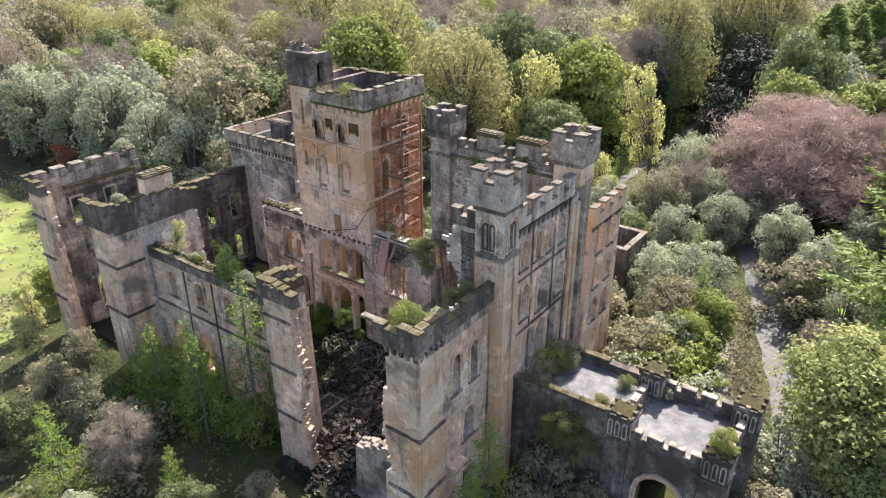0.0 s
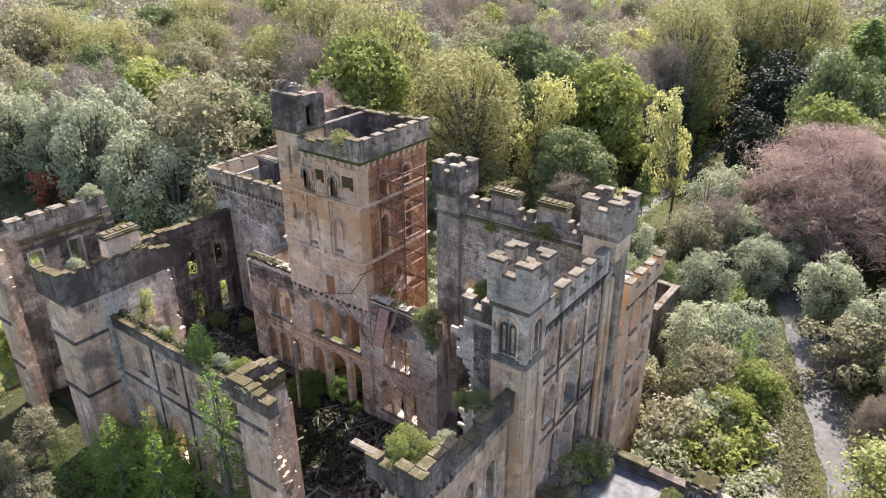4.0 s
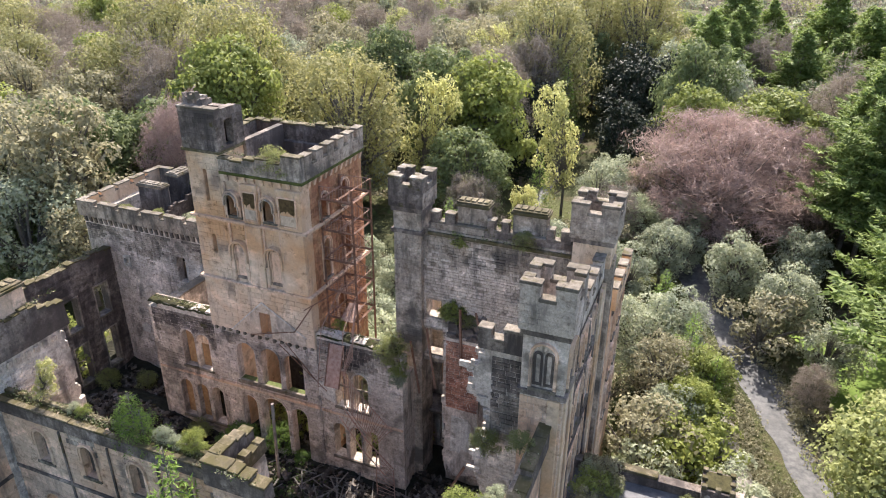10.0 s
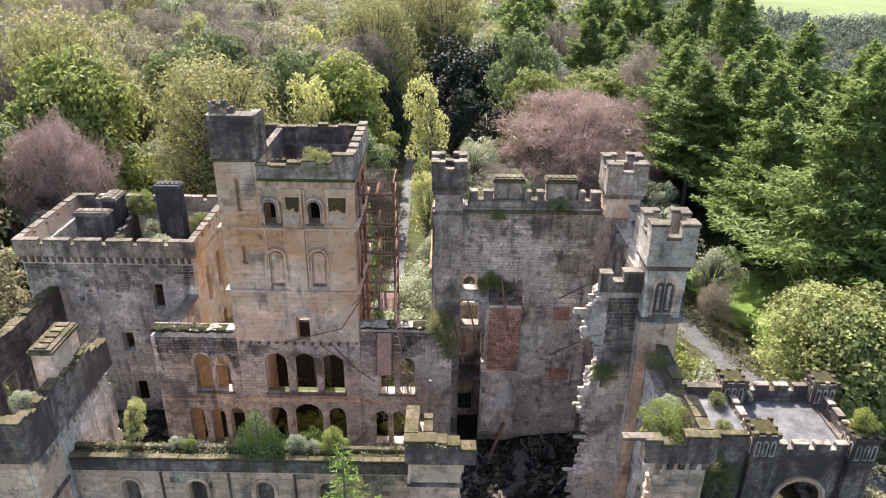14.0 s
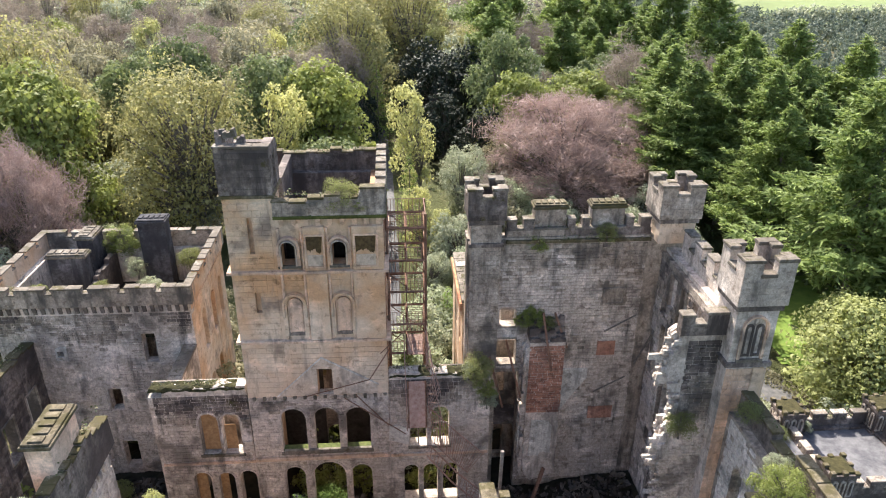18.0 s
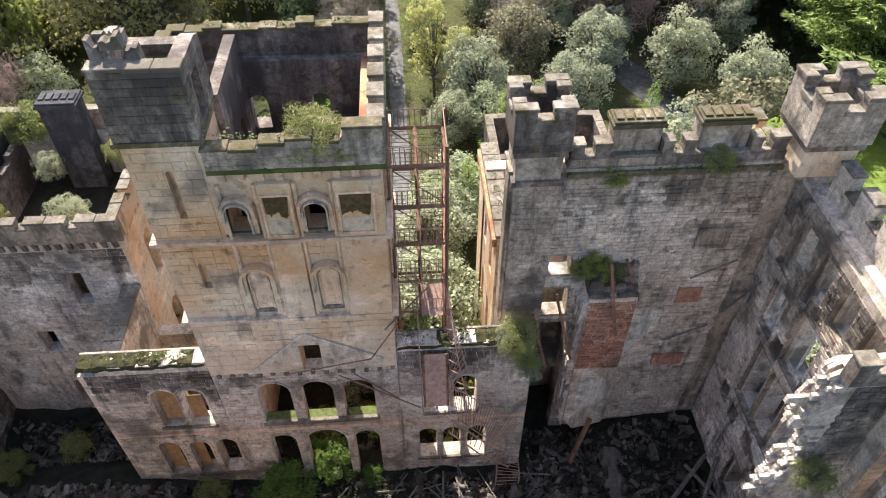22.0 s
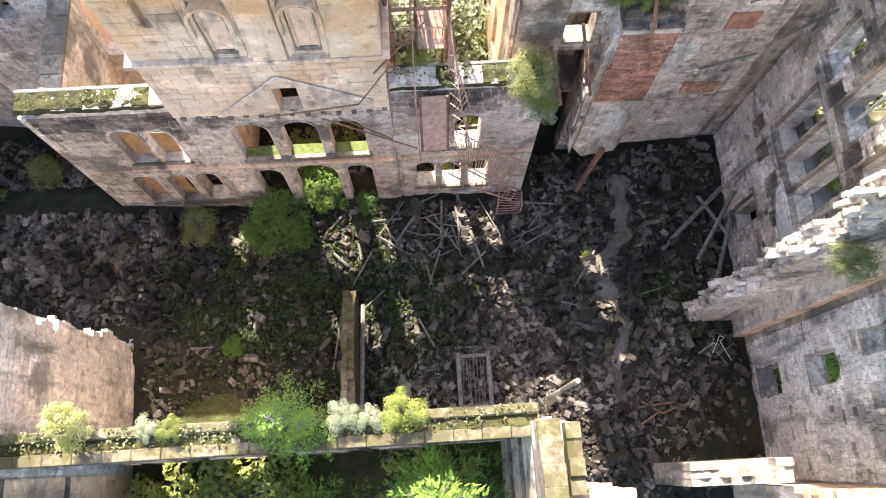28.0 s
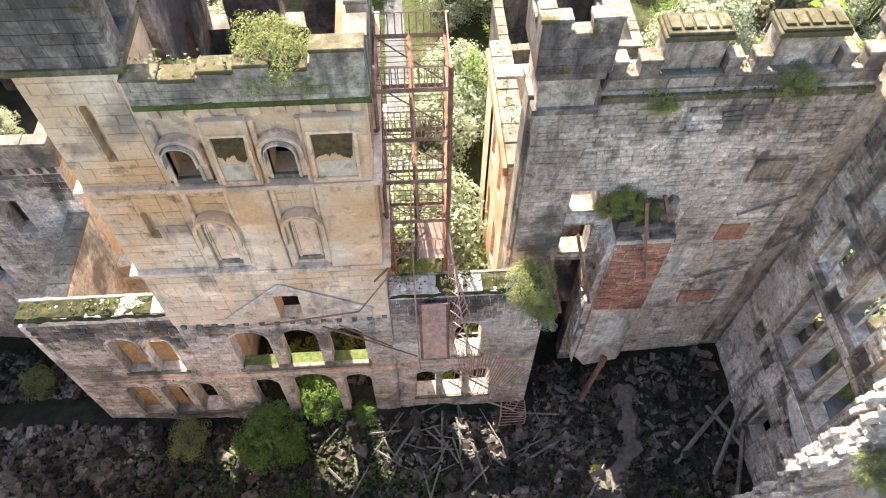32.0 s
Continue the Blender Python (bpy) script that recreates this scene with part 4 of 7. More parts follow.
# ---- low south wall between the pavilions ----
lw = thing("south_wall", (-49, 33.1, 0), "low ashlar front wall with round-headed windows and a mossy top", "castle wall")
LW_H = [(-56.3, 1.1, 9.0, 11.6), (-52.2, 1.1, 9.0, 11.6), (-48.1, 1.1, 9.0, 11.6), (-44.2, 1.1, 9.0, 11.6), (-56.6, 1.7, 1.5, 6.0), (-52.6, 1.7, 1.5, 6.0), (-48.4, 1.7, 1.5, 6.0), (-44.4, 1.7, 1.5, 6.0)]
lw_top = ragged([(-59.6, 13.3), (-38.6, 13.3)], 1.3, 0.06, 31)
lww = wall("wall", lw, PALE, "x", -59.6, -38.3, 32.5, 33.5, -0.5, lw_top, LW_H)
for sc, w, zb, zt in LW_H:
    surround(lww, PALE, "x", 32.5, -1, sc, w, zb, zt, True, 0.24, 0.1)
for r_ in [(-59.5, -38.7, 32.36, 32.5, 7.6, 7.85)]:
    part("string_course", boxes([r_], 0.02), DARK, lw)
# dark panels added in the upper windows; their colour gives the shade inside
for sc, w, zb, zt in LW_H[:4]:
    part("boarding", boxes([(sc - 0.56, sc + 0.56, 33.0, 33.05, zb, zt)], 0.01), DARK, lww, "dark panel filling the upper window")
part("parapet", boxes([(-59.55, -38.7, 32.3, 32.5, 12.4, 13.25)], 0.03), DARK, lw)
copings(lww, MOSSY, "x", [(-59.6, 13.35), (-38.7, 13.35)], 32.3, 32.62, 0.06, 0.15, seed=5)
part("parapet_back", boxes([(-59.6, -38.7, 33.1, 33.5, 13.3, 13.62)], 0.06), MOSSY, lw)
bm_ = bmesh.new()
bmesh.ops.create_grid(bm_, x_segments=90, y_segments=6, size=0.5)
for v in bm_.verts:
    gx, gy = -49.15 + v.co.x * 20.8, 32.88 + v.co.y * 0.5
    v.co = (gx, gy, 13.42 + 0.16 * noise.noise(Vector((gx * 1.3, gy * 2, 2.0))))
part("moss_bed", bm_, MOSS, lw, "brown moss filling the wall top")
for x in (-54.3, -50.2, -46.2):
    bm = bmesh.new()
    bar(bm, (x, 32.4, 1), (x, 32.4, 12.2), 0.16, 8)
    part("downpipe", bm, DARK, lw, "dark iron downpipe")
leaves_of("cross_wall", lw, MOSSY, "y", -47.5, -46.8, lambda i: ragged([(33.5, 4.4 - 0.4 * i), (36, 3.4), (40.4, 2.6), (41.3, 1.6)], 0.5, 0.3, 33 + i) + [(41.4, -0.5), (33.5, -0.5)], 2)
bm = bmesh.new()
bar(bm, (-46.5, 34.0, 3.2), (-46.4, 40.9, 1.6), 0.24)
tagged(part("fallen_beam", bm, TIMBER, None), "grey weathered beam lying beside the low cross wall", "beam")

# ---- east pavilion: free-standing pier, corner and walls ----
lw.location.y += 0.5

ep = thing("broken_pier", (-38, 31, 0), "free-standing broken ashlar pier with a mossy battlement", "castle pier")
p1 = leaves_of("pier_front", ep, PALE, "x", 29.4, 30.3, lambda i: [(-39.2, -0.5), (-35.2, -0.5)] + torn(lambda z: -35.9 - 0.02 * z + 0.3 * math.sin(z * 0.8), 0, 15.8, 220 + i, 0.1) + [(-36.4, 16.2), (-39.2, 16.2)])
p2 = leaves_of("pier_side", ep, GREY, "y", -39.2, -38.2, lambda i: [(30.3, -0.5), (32.9, -0.5)] + torn(lambda z: 32.7, 0, 15.8, 230 + i, 0.1) + [(32.6, 16.2), (30.3, 16.2)])
for r_ in [(-39.35, -36.3, 29.25, 29.4, z, z + 0.25) for z in (5.2, 9.8, 14.4)] + [(-39.35, -39.2, 29.4, 32.5, z, z + 0.25) for z in (5.2, 9.8, 14.4)]:
    part("pier_string", boxes([r_], 0.02), DARK, ep)
l1 = ragged([(-39.45, 17.6), (-38.4, 17.6), (-36.5, 17.2), (-35.6, 16.8)], 0.6, 0.14, 41)
q1 = wall("parapet", ep, DARK, "x", -39.45, -35.6, 29.15, 29.85, 16.1, l1)
copings(q1, MOSSY, "x", l1, 29.15, 29.85, 0.06, 0.16)
l2 = ragged([(29.85, 17.6), (32.7, 17.3)], 0.7, 0.16, 42)
q2 = wall("parapet", ep, DARK, "y", 29.85, 32.7, -39.45, -38.8, 16.1, l2)
copings(q2, MOSSY, "y", l2, -39.45, -38.8, 0.06, 0.16)
part("inner_parapet", slab([ragged([(30.2, 17.0), (32.6, 16.9)], 0.5, 0.15, 43) + [(32.6, 16.0), (30.2, 16.0)]], "y", -38.5, -38.0), MOSSY, ep)
bm = bmesh.new()
bar(bm, (-38.3, 33.7, 13.0), (-38.2, 33.75, 18.3), 0.18, 8)
part("iron_pipe", bm, DARK, ep)

ep.location += Vector((0.15, 0.5, 0))

ec = thing("east_pavilion", (-24.5, 33, 0), "broken corner pavilion of pale ashlar with a corbelled parapet", "castle pavilion")
c1 = leaves_of("corner_front", ec, PALE, "x", 29.1, 30.0, lambda i: [(-23.4, -0.5), (-23.4, 17.2), (-26.2, 17.2)] + torn(lambda z: -26.3 - 0.3 * math.sin(z * 0.7), 16.6, 6.5, 240 + i, 0.2) + [(-26.6, 6.0), (-26.6, -0.5)])
leaves_of("low_remnant", ec, SMOKED, "x", 30.2, 31.3, lambda i: ragged([(-30.6, 5.6), (-28.0, 6.6), (-26.3, 7.4)], 0.45, 0.22, 250 + i) + [(-26.3, -0.5), (-30.9, -0.5)])
EC_H = [(33.6, 1.0, 11.6, 14.8), (35.8, 1.0, 11.6, 14.8), (35.2, 1.5, 6.6, 9.4), (35.2, 1.5, 1.2, 3.7, False)]
c2 = wall("wall", ec, SMOKED, "y", 30.0, 38.0, -24.4, -23.6, -0.5, 17.2, EC_H[:4])
for sc, w, zb, zt, *q in EC_H[:4]:
    surround(c2, PALE, "y", -23.6, 1, sc, w, zb, zt, not q, 0.2, 0.1)
part("corner_pilaster", boxes([(-23.6, -23.4, 30.0, 31.8, -0.5, 17.2), (-24.2, -23.5, 29.0, 29.1, -0.5, 17.0), (-23.4, -23.3, 29.2, 29.8, -0.5, 17)], 0.02), ASHLAR, ec)
for r_ in [(-26.3, -23.25, 28.95, 29.1, z, z + 0.25) for z in (5.0, 10.2)] + [(-23.4, -23.25, 29.1, 31.9, z, z + 0.25) for z in (5.0, 10.2)]:
    part("pier_string", boxes([r_], 0.02), DARK, ec)
corbels(c1, DARK, "x", -26.2, -23.2, 29.1, -1, 16.6, 17.2, 0.55, 0.3, 0.28)
corbels(c2, DARK, "y", 29.1, 31.9, -23.4, 1, 16.6, 17.2, 0.55, 0.3, 0.28)
l3 = [(-26.8, 18.6), (-26.0, 18.6), (-26.0, 18.3), (-24.8, 18.3), (-24.8, 18.85), (-23.1, 18.9)]
q3 = wall("parapet", ec, DARK, "x", -26.8, -23.1, 28.8, 29.4, 17.2, l3)
copings(q3, MOSSY, "x", l3, 28.8, 29.4, 0.05, 0.16)
l4 = [(29.4, 18.9), (32.2, 18.9), (32.2, 18.0), (34.4, 18.0), (34.4, 18.5), (38.0, 18.6)]
q4 = wall("parapet", ec, DARK, "y", 29.4, 38.0, -23.9, -23.3, 17.2, l4)
copings(q4, MOSSY, "y", l4, -23.9, -23.3, 0.05, 0.16)
part("roof_remnant", boxes([(-26.4, -23.9, 29.4, 31.8, 17.0, 17.25)], 0.04), EARTH, ec)
part("loose_slab", boxes([(-28.0, -26.4, 28.9, 29.4, 18.55, 18.75)], 0.03), COPING, ec)
ds = part("door_hood", boxes([(-23.6, -22.9, 32.6, 34.2, 5.2, 5.5)], 0.04), PALE, ec)

# ---- east wing ----
ew = thing("east_wing", (-30, 46, 0), "tall roofless east wing with battlements and square corner turrets", "castle wing")
NW_H = [(-35.25, 1.6, 12.3, 14.5, False), (-35.3, 2.3, -0.3, 11.6, False), (-35.2, 1.2, 15.6, 17.0, False)]
nw = wall("wall_back", ew, SMOKED, "x", -38.3, -22.6, 50.5, 51.4, -0.5, 22.7, NW_H)
nw_top = []
for a, b, z in ((-35.5, -34.9, 23.9), (-34.4, -33.7, 23.9), (-31.3, -30.8, 23.9), (-30.3, -29.8, 23.9), (-27.2, -26.7, 23.9), (-26.2, -25.5, 23.9)):
    nw_top += [(a, 23.2), (a, z), (b, z), (b, 23.2)]
np_ = wall("parapet", ew, DARK, "x", -35.6, -25.4, 50.6, 51.2, 22.7, [(-35.6, 23.2)] + nw_top + [(-25.4, 23.2)])
copings(np_, COPING, "x", nw_top, 50.6, 51.2, 0.05, 0.14)
for r_ in [(-35.6, -25.4, 50.3, 50.5, 22.3, 22.55)]:
    part("string_course", boxes([r_], 0.02), MOSSY, ew)
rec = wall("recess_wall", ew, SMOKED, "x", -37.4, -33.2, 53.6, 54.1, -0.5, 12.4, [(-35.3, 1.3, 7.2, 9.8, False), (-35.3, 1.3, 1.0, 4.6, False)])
part("recess_cheek", boxes([(-37.4, -36.9, 51.4, 53.6, -0.5, 12.4), (-33.7, -33.2, 51.4, 53.6, -0.5, 12.4)]), DARK, rec, "dark stone side walls of the deep recess")
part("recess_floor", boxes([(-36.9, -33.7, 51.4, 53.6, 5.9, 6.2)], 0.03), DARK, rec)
chimney(ew, -33.6, -31.4, 50.9, 51.9, 22.7, 24.6, SMOKED, MOSSY, 5)
chimney(ew, -29.6, -27.3, 50.9, 51.9, 22.7, 24.6, SMOKED, MOSSY, 5)
part("niche", slab([arch(-27.5, 1.7, 17.2, 18.6, False), arch(-27.5, 1.3, 17.35, 18.4, False)], "x", 50.34, 50.5), SMOKED, nw)
part("brick_niche", boxes([(-28.35, -27.0, 50.37, 50.5, 12.9, 14.1)]), BRICK, nw, "red brick blocking")
part("brick_niche", boxes([(-28.5, -26.6, 50.37, 50.5, 7.0, 8.1)]), BRICK, nw, "red brick blocking")
part("plaster_patch", slab([[(-30.9, 11.8), (-28.9, 11.7), (-28.9, 10.9), (-30.0, 9.2), (-30.7, 8.0), (-30.9, 8.0)]], "x", 50.36, 50.5), PLASTER, nw, "peeling white plaster")
for a, b in (((-28.3, 50.3, 9.6), (-26.0, 50.2, 11.0)), ((-28.0, 50.3, 15.0), (-25.8, 50.2, 16.4)), ((-25.4, 50.3, 12.0), (-24.6, 49.4, 15.5))):
    bm = bmesh.new()
    bar(bm, a, b, 0.14)
    part("charred_timber", bm, TIMBER, nw, "charred timber left on the wall")
for pts in ([(-68.6, 4.5), (-67.6, 4.4), (-67.4, 5.2), (-68.0, 5.5), (-68.5, 5.2)], [(-69.3, 11.7), (-68.4, 11.6), (-68.4, 12.9), (-69.2, 12.8)]):
    part("plaster_patch", slab([pts] + ([arch(-68.9, 0.5, 12.0, 12.5, False)] if pts[0][1] > 10 else []), "x", 53.87, 54.0), PLASTER, wb_s, "patch of pale plaster")
# chimney breast of brick and plaster
cb = part("chimney_breast", slab([[(-33.7, 3.2), (-33.0, 2.0), (-31.2, 2.6), (-31.1, 3.4), (-31.1, 14.9), (-33.7, 14.9)]], "x", 49.2, 50.5), GREY, ew, "brick chimney breast hanging over the void")
part("plaster_face", slab([ragged([(-33.3, 4.6), (-31.5, 4.8)], 0.4, 0.2, 51) + [(-31.6, 7.4), (-31.9, 7.9), (-33.2, 8.0)]], "x", 49.14, 49.2), PLASTER, cb, "white plaster below the bricks")
leaves_of("broken_edge", ew, GREY, "x", 49.4, 50.5, lambda i: [(-33.7, 2.0), (-33.7, 14.5)] + torn(lambda z: -33.95, 14.2, 2.4, 300 + i, 0.12), 3)
part("plaster_strip", boxes([(-34.12, -33.98, 49.6, 50.4, 5.2, 8.6)], 0.02), PLASTER, cb)
# dark ragged slabs stand in for the shaded cavity and rubble above
leaves_of("charred_head", ew, DARK, "x", 49.25, 50.5, lambda i: ragged([(-33.7, 15.2 + 0.5 * i), (-31.0, 15.0 + 0.45 * i)], 0.35, 0.3, 310 + i) + [(-31.0, 14.6), (-33.7, 14.6)], 4)
eE = [(41.7, 0.9, 18.2, 20.5), (43.85, 0.9, 18.2, 20.5), (45.9, 0.9, 18.2, 20.5), (47.85, 0.9, 18.2, 20.5),
      (42.1, 1.1, 13.7, 16.7), (44.95, 1.7, 13.4, 17.0), (47.9, 1.25, 13.4, 16.4), (43.1, 1.4, 8.1, 12.4), (44.9, 1.4, 8.1, 12.4), (46.75, 1.4, 8.1, 12.4), (44.6, 1.1, 1.5, 4.5)]
EE_SOCKET = [(y, 0.8, z, z + 1.2, False) for y, z in ((46.4, 13.2), (43.4, 13.2), (48.4, 6.2), (46.9, 6.0), (45.0, 6.2), (43.2, 6.0), (41.4, 6.0), (48.9, 17.2), (46.4, 17.2))]
ee = wall("wall_side", ew, GREY, "y", 40.2, 50.5, -24.1, -23.2, -0.5, 21.7, eE)
for sc, w, zb, zt in eE[:10]:
    surround(ee, PALE, "y", -23.2, 1, sc, w, zb, zt, True, 0.22, 0.1)
ee_in = wall("inner_leaf", ew, SMOKED, "y", 40.2, 50.5, -24.4, -24.1, -0.5, 21.4, [(sc, w + 0.3, zb, zt + 0.15, False) for sc, w, zb, zt in eE] + EE_SOCKET)
# sooty backs; their dark colour also carries the shade of deeper holes
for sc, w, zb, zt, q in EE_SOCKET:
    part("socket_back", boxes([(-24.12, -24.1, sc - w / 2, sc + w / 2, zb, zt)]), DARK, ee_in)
for sc, w, zb, zt in (eE[5], eE[6]):
    part("window_frame", slab([arch(sc, w + 0.1, zb, zt - 0.5, False), arch(sc - w / 4, w / 2 - 0.1, zb + 0.1, zt - 0.6, False), arch(sc + w / 4, w / 2 - 0.1, zb + 0.1, zt - 0.6, False)], "y", -24.0, -23.9), PLASTER, ee_in, "bleached white window frame")
part("plaster_patch", slab([[(41.4, 6.7), (43.0, 6.6), (44.4, 7.2), (44.7, 8.0), (41.2, 8.0)]], "y", -24.45, -24.4), PLASTER, ee_in, "pale bluish plaster left below the windows")
ee_top = crenels(40.5, 49.2, 22.6, 23.5, 5, 0.58)
e2 = wall("parapet", ew, GREY, "y", 40.5, 49.2, -23.6, -23.0, 21.7, ee_top)
copings(e2, COPING, "y", ee_top, -23.6, -23.0, 0.05, 0.16)
corbels(ee, DARK, "y", 40.5, 49.2, -23.2, 1, 21.0, 21.6, 0.7, 0.3, 0.22)
for r_ in [(-23.2, -23.0, 40.3, 49.8, 21.6, 21.85), (-23.2, -23.05, 40.3, 49.8, 12.6, 12.8), (-23.2, -23.05, 40.3, 49.8, 17.3, 17.45), (-23.2, -22.95, 40.3, 49.8, 7.0, 7.3)]:
    part("string_course", boxes([r_], 0.02), DARK, ew)
for y in (42.9, 46.4, 48.75):
    bm = bmesh.new()
    bar(bm, (-23.1, y, 7.2), (-23.1, y, 21.5), 0.13, 8)
    part("downpipe", bm, DARK, ew)
for y0, y1 in ((48.9, 49.5), (49.8, 50.4)):
    part("pilaster", boxes([(-23.2, -22.9, y0, y1, -0.5, 21)], 0.03), ASHLAR, ew)
tD = turret(ew, GREY, -25.1, -22.8, 38.0, 40.2, -0.5, 20.3, 24.2, 25.9, 26.75, (("S", 20.8, 23.4), ("E", 20.8, 23.4)), top_mat=GREY)
tC = turret(ew, ASHLAR, -25.2, -22.75, 49.6, 52.0, 22.4, 0, 24.3, 25.9, 26.55, (), top_mat=SMOKED)
tB = turret(ew, SMOKED, -38.1, -36.0, 50.0, 52.1, -0.5, 22.3, 24.3, 25.8, 26.4, (), top_mat=DARK)
part("ashlar_facing", boxes([(-25.05, -22.85, 37.98, 38.0, -0.4, 17.6), (-22.8, -22.78, 38.6, 39.5, -0.4, 15.0)]), ASHLAR, ew, "orange-stained ashlar facing")
part("corner_pilaster", boxes([(-22.8, -22.66, 38.1, 38.6, -0.5, 20.2), (-22.8, -22.66, 39.5, 40.1, -0.5, 20.2), (-23.6, -22.95, 37.86, 38.0, -0.5, 20.2)], 0.03), ASHLAR, ew)
# broken cross wall at the turret
cw = leaves_of("cross_wall", ew, GREY, "x", 39.0, 40.1, lambda i: [(-28.4, -0.5), (-23.8, -0.5), (-23.8, 21.9), (-27.4, 21.9)] + torn(lambda z: -27.35 - 0.05 * max(0.0, 10.0 - z) - 0.9 * math.exp(-((z - 19.2) / 1.1) ** 2) + 0.3 * math.sin(z * 0.8), 21.6, 0.6, 260 + i, 0.3, 0.14, 0.4), 6, "broken cross wall with ragged bonding stones")
cl = [(-27.7, 23.1), (-27.0, 23.1), (-27.0, 22.5), (-26.3, 22.5), (-26.3, 23.2), (-25.1, 23.2)]
c9 = wall("parapet", ew, DARK, "x", -27.7, -25.1, 38.7, 39.3, 21.9, cl)
copings(c9, COPING, "x", cl, 38.7, 39.3, 0.05, 0.16)
# rear parts
NB = [(y, 1.0, z, z + 2.6) for y in (54.2, 56.6) for z in (7.8, 11.4, 14.9)]
nb = wall("wall_side", ew, PALE, "y", 52.2, 58.6, -23.4, -22.6, -0.5, 18.0, NB)
for sc, w, zb, zt in NB:
    surround(nb, PALE, "y", -22.6, 1, sc, w, zb, zt, True, 0.2, 0.1)
nbl = crenels(52.2, 58.9, 19.0, 19.7, 4, 0.6)
nbp = wall("parapet", ew, ASHLAR, "y", 52.2, 58.9, -22.95, -22.35, 18.0, nbl)
copings(nbp, COPING, "y", nbl, -22.95, -22.35, 0.05, 0.15)
corbels(nb, DARK, "y", 52.3, 58.6, -22.6, 1, 17.4, 18.0, 0.7, 0.3, 0.24)
wall("wall_back", ew, GREY, "x", -38.3, -23.4, 57.8, 58.6, -0.5, 17.0, [(-35, 1.1, 10, 13), (-31, 1.1, 10, 13), (-27, 1.1, 10, 13)])
rw_h = [(54.3, 1.0, 12.2, 15.4), (56.8, 1.0, 12.2, 15.4), (54.3, 1.0, 6.2, 9.6), (56.8, 1.0, 6.2, 9.6)]
rw = wall("wall_side", ew, ASHLAR, "y", 52.3, 60.5, -38.3, -37.4, -0.5, 16.6, rw_h)
copings(rw, COPING, "y", [(52.4, 16.6), (60.5, 16.6)], -38.3, -37.4, 0.08, 0.3)
part("cornice", boxes([(-38.55, -38.3, 52.4, 60.5, 15.9, 16.5)], 0.04), RUSTY, rw)

# ---- entrance porch ----
po = thing("entrance_porch", (-12, 44, 0), "low dark stone porch with four square mossy corner turrets", "porch")
wall("wall", po, DARK, "x", -23.2, -14.6, 41.0, 41.7, -0.5, 8.9, [(-19.5, 0.6, 3.4, 6.4), (-18.5, 0.6, 3.4, 6.4), (-17.5, 0.6, 3.4, 6.4)])
wall("wall", po, DARK, "x", -23.2, -14.6, 47.0, 47.7, -0.5, 8.9)
part("roof", boxes([(-23.2, -14.6, 41.7, 47.0, 7.9, 8.2)]), ASPHALT_ROOF, po, "flat roof, wet and reflecting the sky")
for r_ in ((-22.7, -15, 41.0, 41.6, 8.9, 9.1), (-22.7, -20.5, 47.0, 47.7, 8.9, 9.15), (-20.3, -17.7, 47.0, 47.7, 8.9, 9.15)):
    part("parapet", boxes([r_], 0.04), MOSSY, po)
ps = wall("wall_front", po, DARK, "x", -14.4, -6.6, 40.7, 41.5, -0.5, 7.6, [(-10.5, 3.2, -0.4, 5.2)])
surround(ps, PALE, "x", 40.7, -1, -10.5, 3.2, -0.4, 5.2, True, 0.4, 0.12, False)
wall("wall_side", po, DARK, "y", 41.5, 47.3, -7.4, -6.6, -0.5, 7.6, [(44.4, 2.6, -0.4, 5.0)])
wall("wall_back", po, DARK, "x", -14.4, -6.6, 47.3, 48.1, -0.5, 7.6, [(-10.5, 2.6, -0.4, 5.0)])
wall("wall_side", po, DARK, "y", 41.5, 47.3, -14.4, -13.6, -0.5, 7.6)
part("roof", boxes([(-13.6, -7.4, 41.5, 47.3, 7.0, 7.4)]), ASPHALT_ROOF, po, "flat grey lead roof with puddles")
for axis, a, b, d0, d1, n in (("x", -13.4, -7.6, 40.6, 41.1, 4), ("x", -13.4, -7.6, 47.7, 48.2, 4), ("y", 42.4, 46.4, -7.0, -6.5, 3), ("y", 42.4, 46.4, -14.5, -14.0, 3)):
    line = crenels(a, b, 8.1, 8.6, n, 0.7)
    p = wall("parapet", po, DARK, axis, a, b, d0, d1, 7.6, line)
    copings(p, SMOKED, axis, line, d0, d1, 0.04, 0.1)


